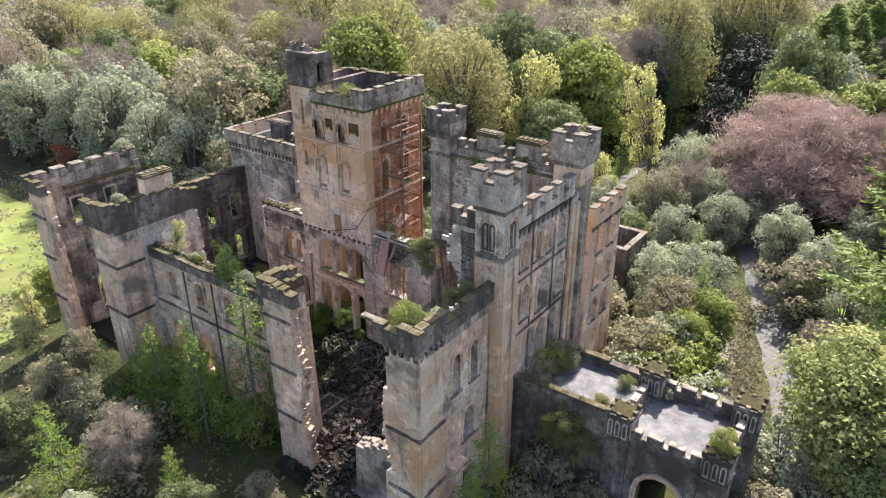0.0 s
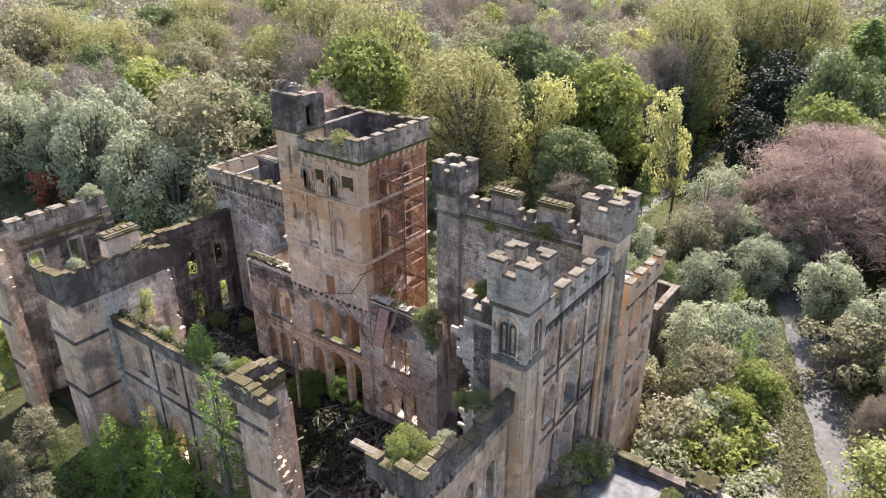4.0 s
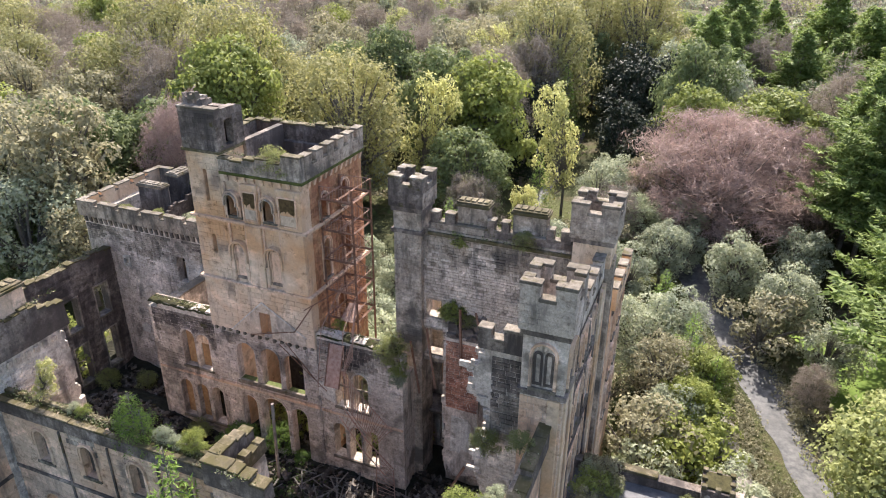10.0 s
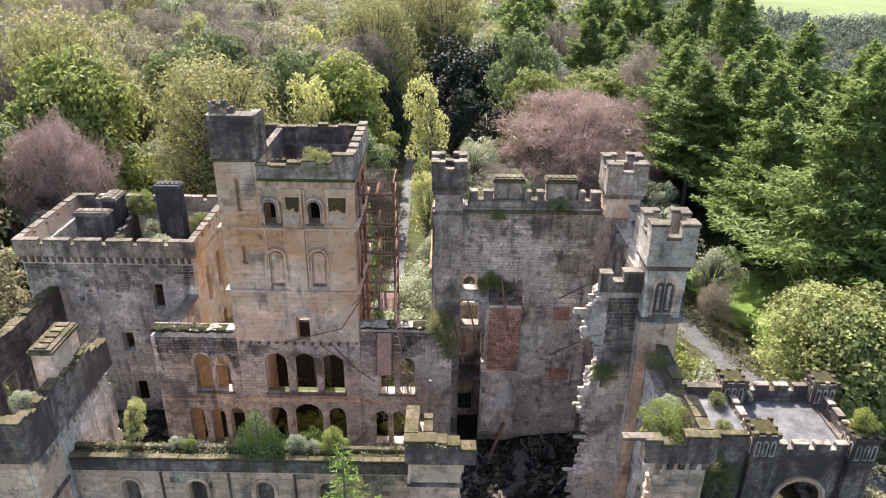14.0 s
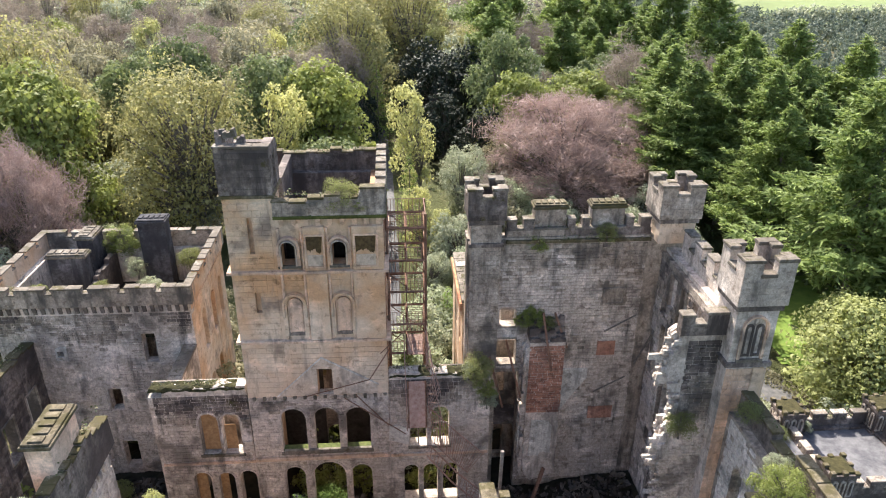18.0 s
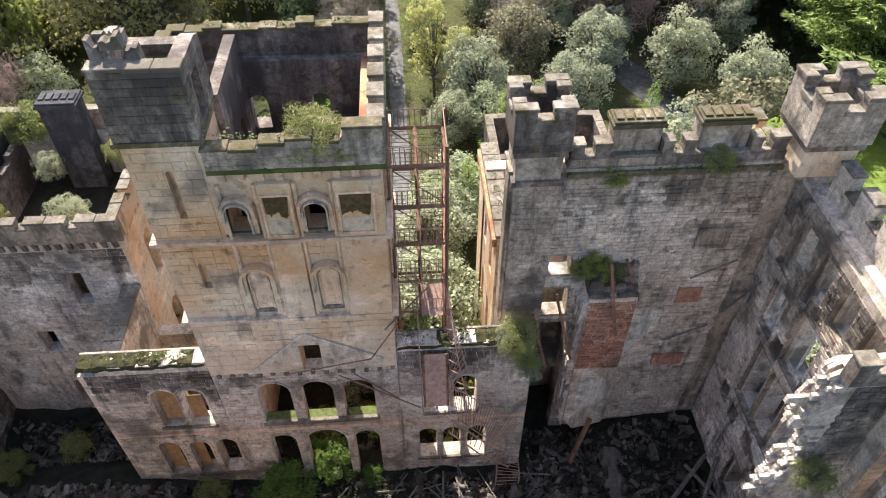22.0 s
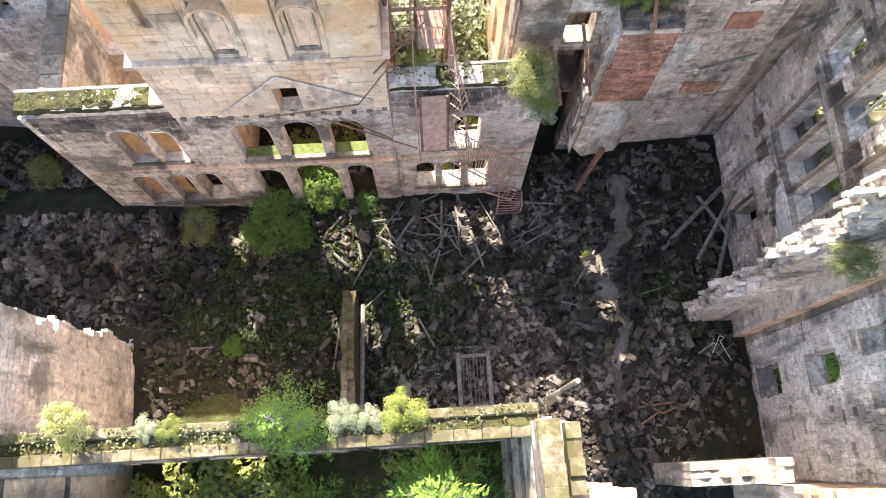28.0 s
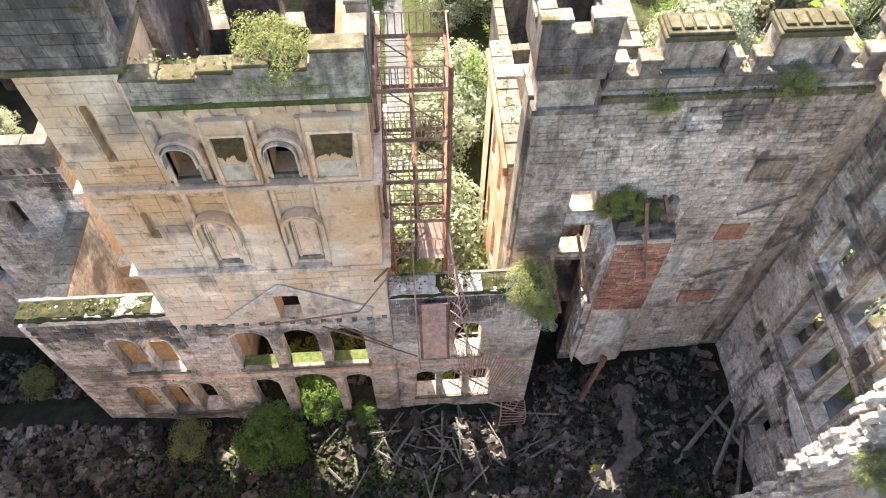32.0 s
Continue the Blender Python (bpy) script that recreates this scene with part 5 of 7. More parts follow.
def porch_turret(x, y):
    t = part("corner_turret", boxes([(x - 0.9, x + 0.9, y - 0.9, y + 0.9, -0.5, 9.3), (x - 1.0, x + 1.0, y - 1.0, y + 1.0, 9.3, 9.55), (x - 1.0, x + 1.0, y - 1.0, y + 1.0, 7.3, 7.5)], 0.02), DARK, po)
    part("moss_top", boxes([(x - 0.8, x + 0.8, y - 0.8, y + 0.8, 9.5, 9.68)], 0.05), MOSS, t, "moss-grown turret top")
    for k in range(3):
        for s in (-1, 1):
            q = -0.55 + k * 0.55
            part("lancet", slab([arch(x + q, 0.4, 7.7, 9.1), arch(x + q, 0.22, 7.8, 8.95)], "x", *sorted((y + s * 0.9, y + s * 0.98))), GREY, t)
            part("lancet", slab([arch(y + q, 0.4, 7.7, 9.1), arch(y + q, 0.22, 7.8, 8.95)], "y", *sorted((x + s * 0.9, x + s * 0.98))), GREY, t)
    r = random.Random(int(x * 10 + y))
    for i in range(8):
        u = i / 8 * 2 * math.pi
        cx, cy = max(-0.85, min(0.85, 1.25 * math.cos(u))), max(-0.85, min(0.85, 1.25 * math.sin(u)))
        h = r.uniform(0.15, 0.32)
        part("merlon", boxes([(x + cx - 0.17, x + cx + 0.17, y + cy - 0.17, y + cy + 0.17, 9.54, 9.54 + h)], 0.03), MOSSY, t)


for x, y in ((-14.0, 41.3), (-6.9, 41.0), (-14.0, 47.6), (-6.7, 47.6)):
    porch_turret(x, y)

# low outbuilding behind the east wing
ob_ = thing("outbuilding", (-27, 74, 0), "low roofless outbuilding with pale wall heads among shrubs", "outbuilding")
for axis, a, b, d0, d1 in (("x", -36, -26, 70.5, 71.1), ("x", -36, -26, 76.2, 76.8), ("y", 71.1, 76.2, -26.6, -26), ("y", 71.1, 76.2, -36, -35.4)):
    p = wall("wall", ob_, DARK, axis, a, b, d0, d1, -0.6, 7.6)
    copings(p, COPING, axis, [(a, 7.6), (b, 7.6)], d0, d1, 0.06, 0.18)

# ---- iron fire escape beside the tower ----
fe = thing("fire_escape", (-42.6, 50.5, 0), "collapsing rusty iron fire escape hanging beside the tower", "fire escape")


def rods(name, rows, w, parent, label=""):
    bm = bmesh.new()
    for a, b in rows:
        bar(bm, a, b, w)
    return part(name, bm, RUST_PALE if name in ("baluster", "bent_rail", "rail", "tread") else RUST, parent, label)


FX0, FX1, FY0, FY1 = -43.75, -41.2, 49.6, 52.4
for x in (FX0, FX1):
    for y in (FY0, FY1):
        rods("post", [((x, y, 12.8 if y < 50 else 6.0), (x + rng.uniform(-0.05, 0.05), y, 25.0))], 0.18, fe)
for z in (24.0, 21.6, 19.2, 16.6, 14.2):
    deck = rods("landing_frame", [((FX0, FY0, z), (FX1, FY0, z)), ((FX0, FY1, z), (FX1, FY1, z)), ((FX0, FY0, z), (FX0, FY1, z)), ((FX1, FY0, z), (FX1, FY1, z)), ((-42.5, FY0, z), (-42.5, FY1, z))], 0.2, fe)
    rods("grating", [((FX0, FY0 + 0.28 * i, z + 0.03), (FX1 if i % 3 else -42.4, FY0 + 0.28 * i, z + 0.03)) for i in range(1, 10)], 0.035, deck)
    rail = rods("rail", [((FX0, FY0, z + 1.0), (FX1, FY0, z + 0.98)), ((FX1, FY0, z + 1.0), (FX1, FY1, z + 1.0)), ((FX0, FY1, z + 1.0), (FX1, FY1, z + 1.0))], 0.05, fe)
    for i in range(11):
        x = FX0 + i * (FX1 - FX0) / 10
        rods("baluster", [((x, FY0, z), (x + rng.uniform(-0.04, 0.04), FY0, z + 1.0))], 0.04, rail)
        rods("baluster", [((x, FY1, z), (x, FY1, z + 1.0))], 0.04, rail)
    rods("brace", [((FX0, FY1, z), (FX1, FY1, z - 2.2)), ((-42.5, FY0, z), (-42.5, FY1, z - 2.3)), ((-42.5, FY1, z - 2.3), (-42.5, FY0, z - 2.35))], 0.07, fe)
# hanging flight over the hall wall
fl = thing("hanging_stair", (-42, 47, 0), "torn rusty iron stair flight hanging down the hall wall", "stair")
A, M, B, C = Vector((-41.95, 50.3, 16.2)), Vector((-41.95, 47.5, 14.3)), Vector((-41.95, 46.4, 10.0)), Vector((-38.5, 46.9, 1.3))
for p, q in ((Vector((-41.95, 50.8, 15.0)), Vector((-41.95, 49.2, 14.3))), (Vector((-41.95, 47.5, 13.2)), B)):
    for k in (-0.6, 0.6):
        rods("stringer", [(p + Vector((k, 0, 0)), q + Vector((k, 0, 0)))], 0.16, fl)
    side, along = Vector((0.55, 0, 0)), (q - p)
    up = side.cross(along).normalized() * 0.03
    bmp = bmesh.new()
    vs = [bmp.verts.new(w) for w in (p - side + up, p + side + up, q + side + up, q - side + up, p - side - up, p + side - up, q + side - up, q - side - up)]
    for f in ((0, 1, 2, 3), (7, 6, 5, 4), (0, 4, 5, 1), (1, 5, 6, 2), (2, 6, 7, 3), (3, 7, 4, 0)):
        bmp.faces.new([vs[i] for i in f])
    part("sheet_plate", bmp, RUST_PALE, fl, "pinkish rusted chequer plate")
for k, bend in ((-0.82, 0.1), (0.78, 1.1)):
    foot = [A.lerp(M, u / 6) for u in range(6)] + [M.lerp(B, u / 7) for u in range(8)]
    top = [w + Vector((k + bend * (i / 13) ** 2, -0.75 * min(1.0, i / 7), 0.75 - 0.03 * i)) for i, w in enumerate(foot)]
    rl = rods("bent_rail", list(zip(top, top[1:])), 0.06, fl, "bent pale-rusty handrail")
    for w, v in zip(foot, top):
        rods("baluster", [(w + Vector((k * 0.95, 0, 0)), v)], 0.045, rl)


def flight(a0, a1, b0, b1, n, w, label=""):
    """Two stringers and the bars between them; the bars are bent a little."""
    a0, a1, b0, b1 = Vector(a0), Vector(a1), Vector(b0), Vector(b1)
    for p, q in ((a0, a1), (b0, b1)):
        m = (p + q) / 2 + Vector((rng.uniform(-0.1, 0.1), -0.15, -0.12))
        rods("rail", [(p, m), (m, q)], w, fl, label)
    for i in range(n):
        u = (i + 0.5) / n
        rods("baluster", [(a0.lerp(a1, u), b0.lerp(b1, min(1.0, u + rng.uniform(0, 0.05))))], 0.055, fl)


flight((-41.2, 46.7, 11.6), (-37.1, 46.8, 7.0), (-40.8, 46.4, 8.6), (-38.3, 46.5, 5.6), 26, 0.09)
flight((-41.1, 46.5, 8.3), (-37.1, 46.7, 3.4), (-41.3, 46.2, 7.6), (-37.6, 46.3, 2.9), 14, 0.13)
flight((-38.4, 46.5, 4.7), (-38.3, 46.2, 0.6), (-37.0, 46.6, 3.4), (-36.8, 46.3, 0.6), 10, 0.09)
flight((-41.35, 50.0, 16.6), (-40.3, 46.9, 12.6), (-41.2, 49.5, 15.2), (-41.1, 46.7, 11.0), 18, 0.06)
ib = thing("iron_beams", (-46.5, 47.2, 0), "twisted rusty iron bars sagging off the tower", "iron beams")
for a, b in (((-49.6, 47.3, 12.4), (-45.2, 46.9, 13.9)), ((-45.2, 46.9, 13.9), (-43.6, 47.3, 16.4)), ((-47.0, 47.2, 12.2), (-42.8, 47.0, 9.0)), ((-46.2, 47.0, 12.6), (-44.0, 47.3, 9.6)), ((-44.4, 47.2, 15.8), (-42.2, 48.6, 17.2))):
    rods("bar", [(a, b)], 0.09, ib)
for i, (a, b) in enumerate((((-36.6, 49.3, 13.8), (-35.6, 48.6, 9.8)), ((-35.4, 49.6, 15.0), (-34.3, 48.6, 10.6)), ((-32.8, 49.6, 17.2), (-32.2, 48.4, 13.0)), ((-31.8, 50.2, 16.8), (-30.9, 49.6, 14.2)))):
    bm = bmesh.new()
    bar(bm, a, b, 0.2)
    beam = part("fallen_joist", bm, RUST, None)
    tagged(beam, "charred rusty joist leaning out of the wall", "beam", "joists at the chimney breast")
bm = bmesh.new()
bar(bm, (-33.4, 47.4, 0.4), (-32.0, 49.0, 3.4), 0.32)
tagged(part("leaning_beam", bm, RUST, None), "rust-brown beam leaning on the chimney breast", "beam")

# ---- rubble floor of the ruin ----


def heap(x, y):
    """Height of the debris inside the walls."""
    n = noise.noise(Vector((x * 0.22, y * 0.22, 1.0))) * 0.55 + noise.noise(Vector((x * 0.7, y * 0.7, 4.0))) * 0.25
    h = 0.35 + n
    h += 1.7 * math.exp(-(((x + 63.5) / 4.5) ** 2 + ((y - 46.5) / 4.0) ** 2))
    h += 0.9 * math.exp(-(((x + 34) / 5.0) ** 2 + ((y - 37.5) / 6.0) ** 2))
    h += 0.5 * math.exp(-(((x + 41) / 4.0) ** 2 + ((y - 42.0) / 3.0) ** 2))
    h += 1.3 * math.exp(-(((x + 25.0) / 3.6) ** 2 + ((y - 49.0) / 4.0) ** 2))
    h -= 0.9 * math.exp(-(((x + 54.5) / 4.2) ** 2 + ((y - 35.4) / 2.0) ** 2))
    return h


xs, ys = [float(v) for v in np.arange(-75.5, -23.5, 0.4)], [float(v) for v in np.arange(28.5, 58.1, 0.4)]
w_ = len(xs)
fv = [(x, y, heap(x, y) + 0.12 * noise.noise(Vector((x * 2.1, y * 2.1, 7.0)))) for y in ys for x in xs]
ff = []
for j in range(len(ys) - 1):
    for i in range(w_ - 1):
        x, y = xs[i], ys[j]
        if (y > 33.3 and (x < -60.8 or x > -60.2)) or (x > -39 and y < 34) or (x < -60 and y > 31):
            ff.append((j * w_ + i, j * w_ + i + 1, (j + 1) * w_ + i + 1, (j + 1) * w_ + i))
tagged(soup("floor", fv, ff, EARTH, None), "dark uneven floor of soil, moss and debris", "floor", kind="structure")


def rock_mesh(seed):
    r = random.Random(seed)
    bm = bmesh.new()
    box(bm, -0.5, 0.5, -0.32, 0.32, -0.25, 0.25)
    bmesh.ops.bevel(bm, geom=list(bm.edges), offset=0.06, segments=1, affect="EDGES")
    for v in bm.verts:
        v.co += Vector((r.uniform(-0.1, 0.1), r.uniform(-0.1, 0.1), r.uniform(-0.08, 0.08)))
    me = bpy.data.meshes.new("rock")
    bm.to_mesh(me)
    bm.free()
    return me


ROCKS = [rock_mesh(i) for i in range(8)]
PLAIN_ROCKS = []
for q in range(8):
    pr_ = random.Random(q + 50)
    PLAIN_ROCKS.append([Vector((sx * pr_.uniform(0.38, 0.55), sy * pr_.uniform(0.24, 0.38), sz * pr_.uniform(0.16, 0.28))) for sz in (-1, 1) for sx, sy in ((-1, -1), (1, -1), (1, 1), (-1, 1))])
SIDES = ((3, 2, 1, 0), (4, 5, 6, 7), (0, 1, 5, 4), (1, 2, 6, 5), (2, 3, 7, 6), (3, 0, 4, 7))
rr = random.Random(99)
rv, rf = [], []
singles = thing("rubble_pile", (-34, 39, 0.3), "pile of tumbled squared stones below the broken walls", "rubble")
count = 0
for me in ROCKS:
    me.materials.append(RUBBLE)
placed = 0
while placed < 19000:
    pick = rr.random()
    if pick < 0.45:
        x, y = rr.gauss(-35.5, 4.2), rr.gauss(39.0, 5.0)
    elif pick < 0.68:
        x, y = rr.gauss(-63, 4.0), rr.gauss(46.5, 3.6)
    else:
        x, y = rr.uniform(-70, -25), rr.uniform(34, 50)
    if not (-70.2 < x < -24.8 and 29.0 < y < 53.0) or (y < 34.3 and x < -37.8) or 47.2 < y < 49.3 and x < -36 or (-61.2 < x < -59 and y < 40.5) or (y > 50 and x > -60) or (y > 53.5):
        continue
    if x < -50 and y < 40 and rr.random() < 0.25:
        continue
    placed += 1
    s = min(0.8, 0.19 + rr.expovariate(8.0))
    m = Matrix.LocRotScale((x, y, heap(x, y) + rr.uniform(0.12, 0.6) * s), Euler((rr.gauss(0, 0.55), rr.gauss(0, 0.55), rr.uniform(0, 6.3))), (s * rr.uniform(0.95, 1.4), s * rr.uniform(0.65, 0.95), s * rr.uniform(0.6, 0.95)))
    me = ROCKS[placed % 8]
    if count < 300 and -40 < x < -28 and 33 < y < 45 and s > 0.32:
        ob = link("fallen_stone", me, None, singles)
        ob.matrix_basis = m
        count += 1
    else:
        k = len(rv)
        rv += [m @ v for v in PLAIN_ROCKS[placed % 8]]
        rf += [[k + i for i in s_] for s_ in SIDES]
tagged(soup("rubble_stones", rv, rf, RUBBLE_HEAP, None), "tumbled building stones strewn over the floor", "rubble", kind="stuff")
for k in range(46):
    near = k < 34
    x, y = (rr.gauss(-41.5, 3.0), rr.gauss(45.2, 1.2)) if near else (rr.uniform(-58, -28), rr.uniform(36, 47))
    z = heap(x, y) + 0.2
    a, l = rr.uniform(0, 3.1), rr.uniform(1.0, 3.2)
    d = Vector((math.cos(a), math.sin(a), rr.uniform(-0.08, 0.25))) * l / 2
    bm = bmesh.new()
    bar(bm, Vector((x, y, z + 0.2)) - d, Vector((x, y, z + 0.2)) + d, rr.uniform(0.07, 0.15))
    tagged(part("broken_timber", bm, TIMBER, None), "weathered grey broken timber lying on the rubble", "timber", "broken timbers in the hall")
for a, b in (((-28.6, 43.4, 0.9), (-25.0, 46.6, 2.4)), ((-26.6, 42.6, 1.0), (-24.7, 46.0, 3.2)), ((-26.2, 46.4, 1.6), (-24.8, 43.6, 1.8)), ((-25.6, 41.4, 0.9), (-24.8, 44.6, 2.3))):
    bm = bmesh.new()
    bar(bm, a, b, 0.26)
    tagged(part("leaning_beam", bm, TIMBER, None), "dark charred beam leaning in the corner of the floor", "beam", "beams in the east corner")
dv, df = [], []
for i in range(36):
    cy = 48.2 - 0.36 * i
    cx = float(np.interp(cy, (35.8, 37.3, 39.2, 40.8, 42.6, 44.3, 48.2), (-32.7, -32.1, -31.4, -32.2, -32.8, -30.8, -30.6)))
    for k in range(5):
        px = cx + (k - 2) * (0.3 + 0.25 * math.exp(-((cy - 42.5) / 1.6) ** 2)) * (1 + 0.3 * math.sin(i * 1.3))
        dv.append((px, cy + 0.1 * math.sin(k * 2 + i), heap(px, cy) + (0.42 + 0.12 * math.sin(i * 0.9 + k) if 0 < k < 4 else 0.1)))
    if i:
        df += [(5 * i + k - 5, 5 * i + k - 4, 5 * i + k + 1, 5 * i + k) for k in range(4)]
tagged(soup("trodden_path", dv, df, plain("dusty_earth", (0.09, 0.076, 0.063), (0.155, 0.133, 0.112), 0.95, 3.0, 0.0, 0.9), None), "dusty pale trodden strip across the rubble", "path", kind="structure")
gr = thing("iron_grate", (-40, 35.7, 1.0), "grey timber frame with a rusty grille inside", "frame")
part("frame", boxes([(-40.9, -40.65, 34.2, 37.3, 1.0, 1.25), (-39.2, -38.95, 34.2, 37.3, 1.0, 1.25), (-40.65, -39.2, 34.2, 34.4, 1.0, 1.2), (-40.65, -39.2, 37.0, 37.2, 1.0, 1.2)], 0.03), TIMBER, gr)
for i in range(7):
    bm = bmesh.new()
    bar(bm, (-40.5 + i * 0.19 + rr.uniform(-0.1, 0.1), 34.4, 1.15), (-40.5 + i * 0.19, 37.0, 1.2), 0.05)
    part("grille_bar", bm, TIMBER, gr)
gr.location += Vector((-0.4, 0.6, 0))
rods = thing("bent_iron_rods", (-26.3, 37.6, 0.9), "tangle of pale bent iron rods at the wall foot", "scrap iron")
for k in range(9):
    a = rr.uniform(0.3, 2.6)
    d = Vector((math.cos(a), math.sin(a), rr.uniform(0.05, 0.35))) * rr.uniform(0.6, 1.1)
    c = Vector((-26.3 + rr.gauss(0, 0.35), 37.6 + rr.gauss(0, 0.4), heap(-26.3, 37.6) + 0.75))
    bm = bmesh.new()
    bar(bm, c - d, c + d * 0.2, 0.05)
    bar(bm, c + d * 0.2, c + d * 0.2 + Vector((d.y, -d.x, d.z)) * rr.uniform(0.2, 0.5), 0.05)
    part("rod", bm, PLASTER if k % 3 == 0 else TIMBER, rods)
strap = thing("fallen_iron_frame", (-30.3, 34.0, 0.9), "rusty twisted iron frame lying on the stones", "scrap iron")
for a, b in (((-31.4, 34.3), (-29.3, 34.5)), ((-31.2, 34.6), (-30.0, 33.9)), ((-30.0, 33.9), (-29.2, 34.2)), ((-31.3, 33.4), (-30.2, 34.0))):
    bm = bmesh.new()
    bar(bm, (a[0], a[1], heap(*a) + 0.55), (b[0], b[1], heap(*b) + 0.6), 0.1)
    part("iron_strap", bm, RUST, strap)

# ---- plants ----


def cards(points, normals, sizes, aspect=0.75, seed=0, jitter=0.9, droop=0.0):
    """Small three-cornered leaf-clump faces at points."""
    r = np.random.RandomState(seed)
    n = len(points)
    nor = normals + r.normal(0, jitter, (n, 3))
    nor /= np.linalg.norm(nor, axis=1)[:, None] + 1e-9
    ref = r.normal(0, 1, (n, 3))
    ref[:, 2] -= droop
    u = np.cross(nor, ref)
    u /= np.linalg.norm(u, axis=1)[:, None] + 1e-9
    v = np.cross(nor, u)
    s = np.asarray(sizes)[:, None]
    w = aspect * r.uniform(0.7, 1.3, (n, 1))
    k = r.uniform(-0.4, 0.4, (n, 1))
    a, b, c = points - v * s * 0.9 + u * s * k, points + u * s * w * 1.15 + v * s * 0.6, points - u * s * w * 1.15 + v * s * (0.6 + k * 0.5)
    return np.stack([a, b, c], 1).reshape(-1, 3)


def sprays(points, ways, sizes, width=0.22, seed=0, jitter=0.35):
    """Long narrow sprays of needles at points, each along its bough."""
    r = np.random.RandomState(seed)
    d = ways + r.normal(0, jitter, ways.shape)
    d /= np.linalg.norm(d, axis=1)[:, None] + 1e-9
    up = r.normal(0, 0.5, ways.shape) + np.array([0, 0, 1.0])
    w = np.cross(d, up)
    w /= np.linalg.norm(w, axis=1)[:, None] + 1e-9
    s = np.asarray(sizes)[:, None]
    return np.stack([points + d * s, points - d * s * 0.45 + w * s * width, points - d * s * 0.45 - w * s * width], 1).reshape(-1, 3)


def leaf_mesh(name, pts, mat):
    me = bpy.data.meshes.new(name)
    n = len(pts) // 3
    me.vertices.add(len(pts))
    me.vertices.foreach_set("co", np.ascontiguousarray(pts, dtype=np.float32).ravel())
    me.loops.add(3 * n)
    me.loops.foreach_set("vertex_index", np.arange(3 * n, dtype=np.int32))
    me.polygons.add(n)
    me.polygons.foreach_set("loop_start", np.arange(0, 3 * n, 3, dtype=np.int32))
    me.update(calc_edges=True)
    me.materials.append(mat)
    return me


def lobes(r, radius, height, base, count, flat=0.8):
    """Centres and radii of the boughs of a crown: an uneven dome."""
    out = []
    lean = (r.uniform(-0.15, 0.15), r.uniform(-0.15, 0.15))
    for i in range(count):
        u = ((i + r.random()) / count) ** 0.9
        a = i * 2.4 + r.uniform(-0.7, 0.7)
        z = base + (height - base) * (0.05 + 0.9 * u)
        k = radius * math.sqrt(max(0.03, 1 - ((u - 0.38) / 0.68) ** 2)) * r.uniform(0.4, 1.0)
        out.append((k * math.cos(a) + lean[0] * z, k * math.sin(a) + lean[1] * z, z * r.uniform(0.9, 1.05), radius * r.uniform(0.17, 0.36), flat))
    return out


def crown_points(r, lob, per, hollow=0.72, twig=False):
    """Leaf places: every bough carries tufts; twigs fill it, leaves lie on its skin."""
    P, N = [], []
    for x, y, z, rad, flat in lob:
        c = np.array([x, y, z])
        if twig:
            tufts = 13
            d = r.normal(0, 1, (tufts, 3))
            d /= np.linalg.norm(d, axis=1)[:, None]
            d[:, 2] = np.where(d[:, 2] < -0.3, -d[:, 2], d[:, 2])
            t = c + d * rad * r.uniform(hollow, 1.25, (tufts, 1)) * np.array([1, 1, flat])
            k = r.randint(0, tufts, per)
            spread_ = rad * r.uniform(0.12, 0.34, (tufts, 1))
            P.append(t[k] + r.normal(0, 1, (per, 3)) * spread_[k] * np.array([1, 1, 0.75]))
            N.append(d[k] + np.array([0, 0, 0.5]))
        else:
            d = r.normal(0, 1, (per, 3))
            d /= np.linalg.norm(d, axis=1)[:, None]
            d[:, 2] = np.where(d[:, 2] < -0.35, -d[:, 2], d[:, 2])
            q = r.uniform(0, 6.3, 3)
            lump = 1.0 + 0.2 * np.sin(d[:, :1] * 5 + q[0]) * np.sin(d[:, 1:2] * 5 + q[1]) + 0.12 * np.sin(d[:, 2:] * 8 + q[2])
            P.append(c + d * rad * lump * r.uniform(hollow + 0.16, 1.16, (per, 1)) * np.array([1, 1, flat]))
            N.append(d + np.array([0, 0, 0.25]))
    return np.concatenate(P), np.concatenate(N)


def limb(bm, a, b, r0, r1, sides=6):
    a, b = Vector(a), Vector(b)
    d = b - a
    m = Matrix.Translation((a + b) / 2) @ d.to_track_quat("Z", "Y").to_matrix().to_4x4()
    bmesh.ops.create_cone(bm, cap_ends=True, segments=sides, radius1=r0, radius2=r1, depth=d.length, matrix=m)


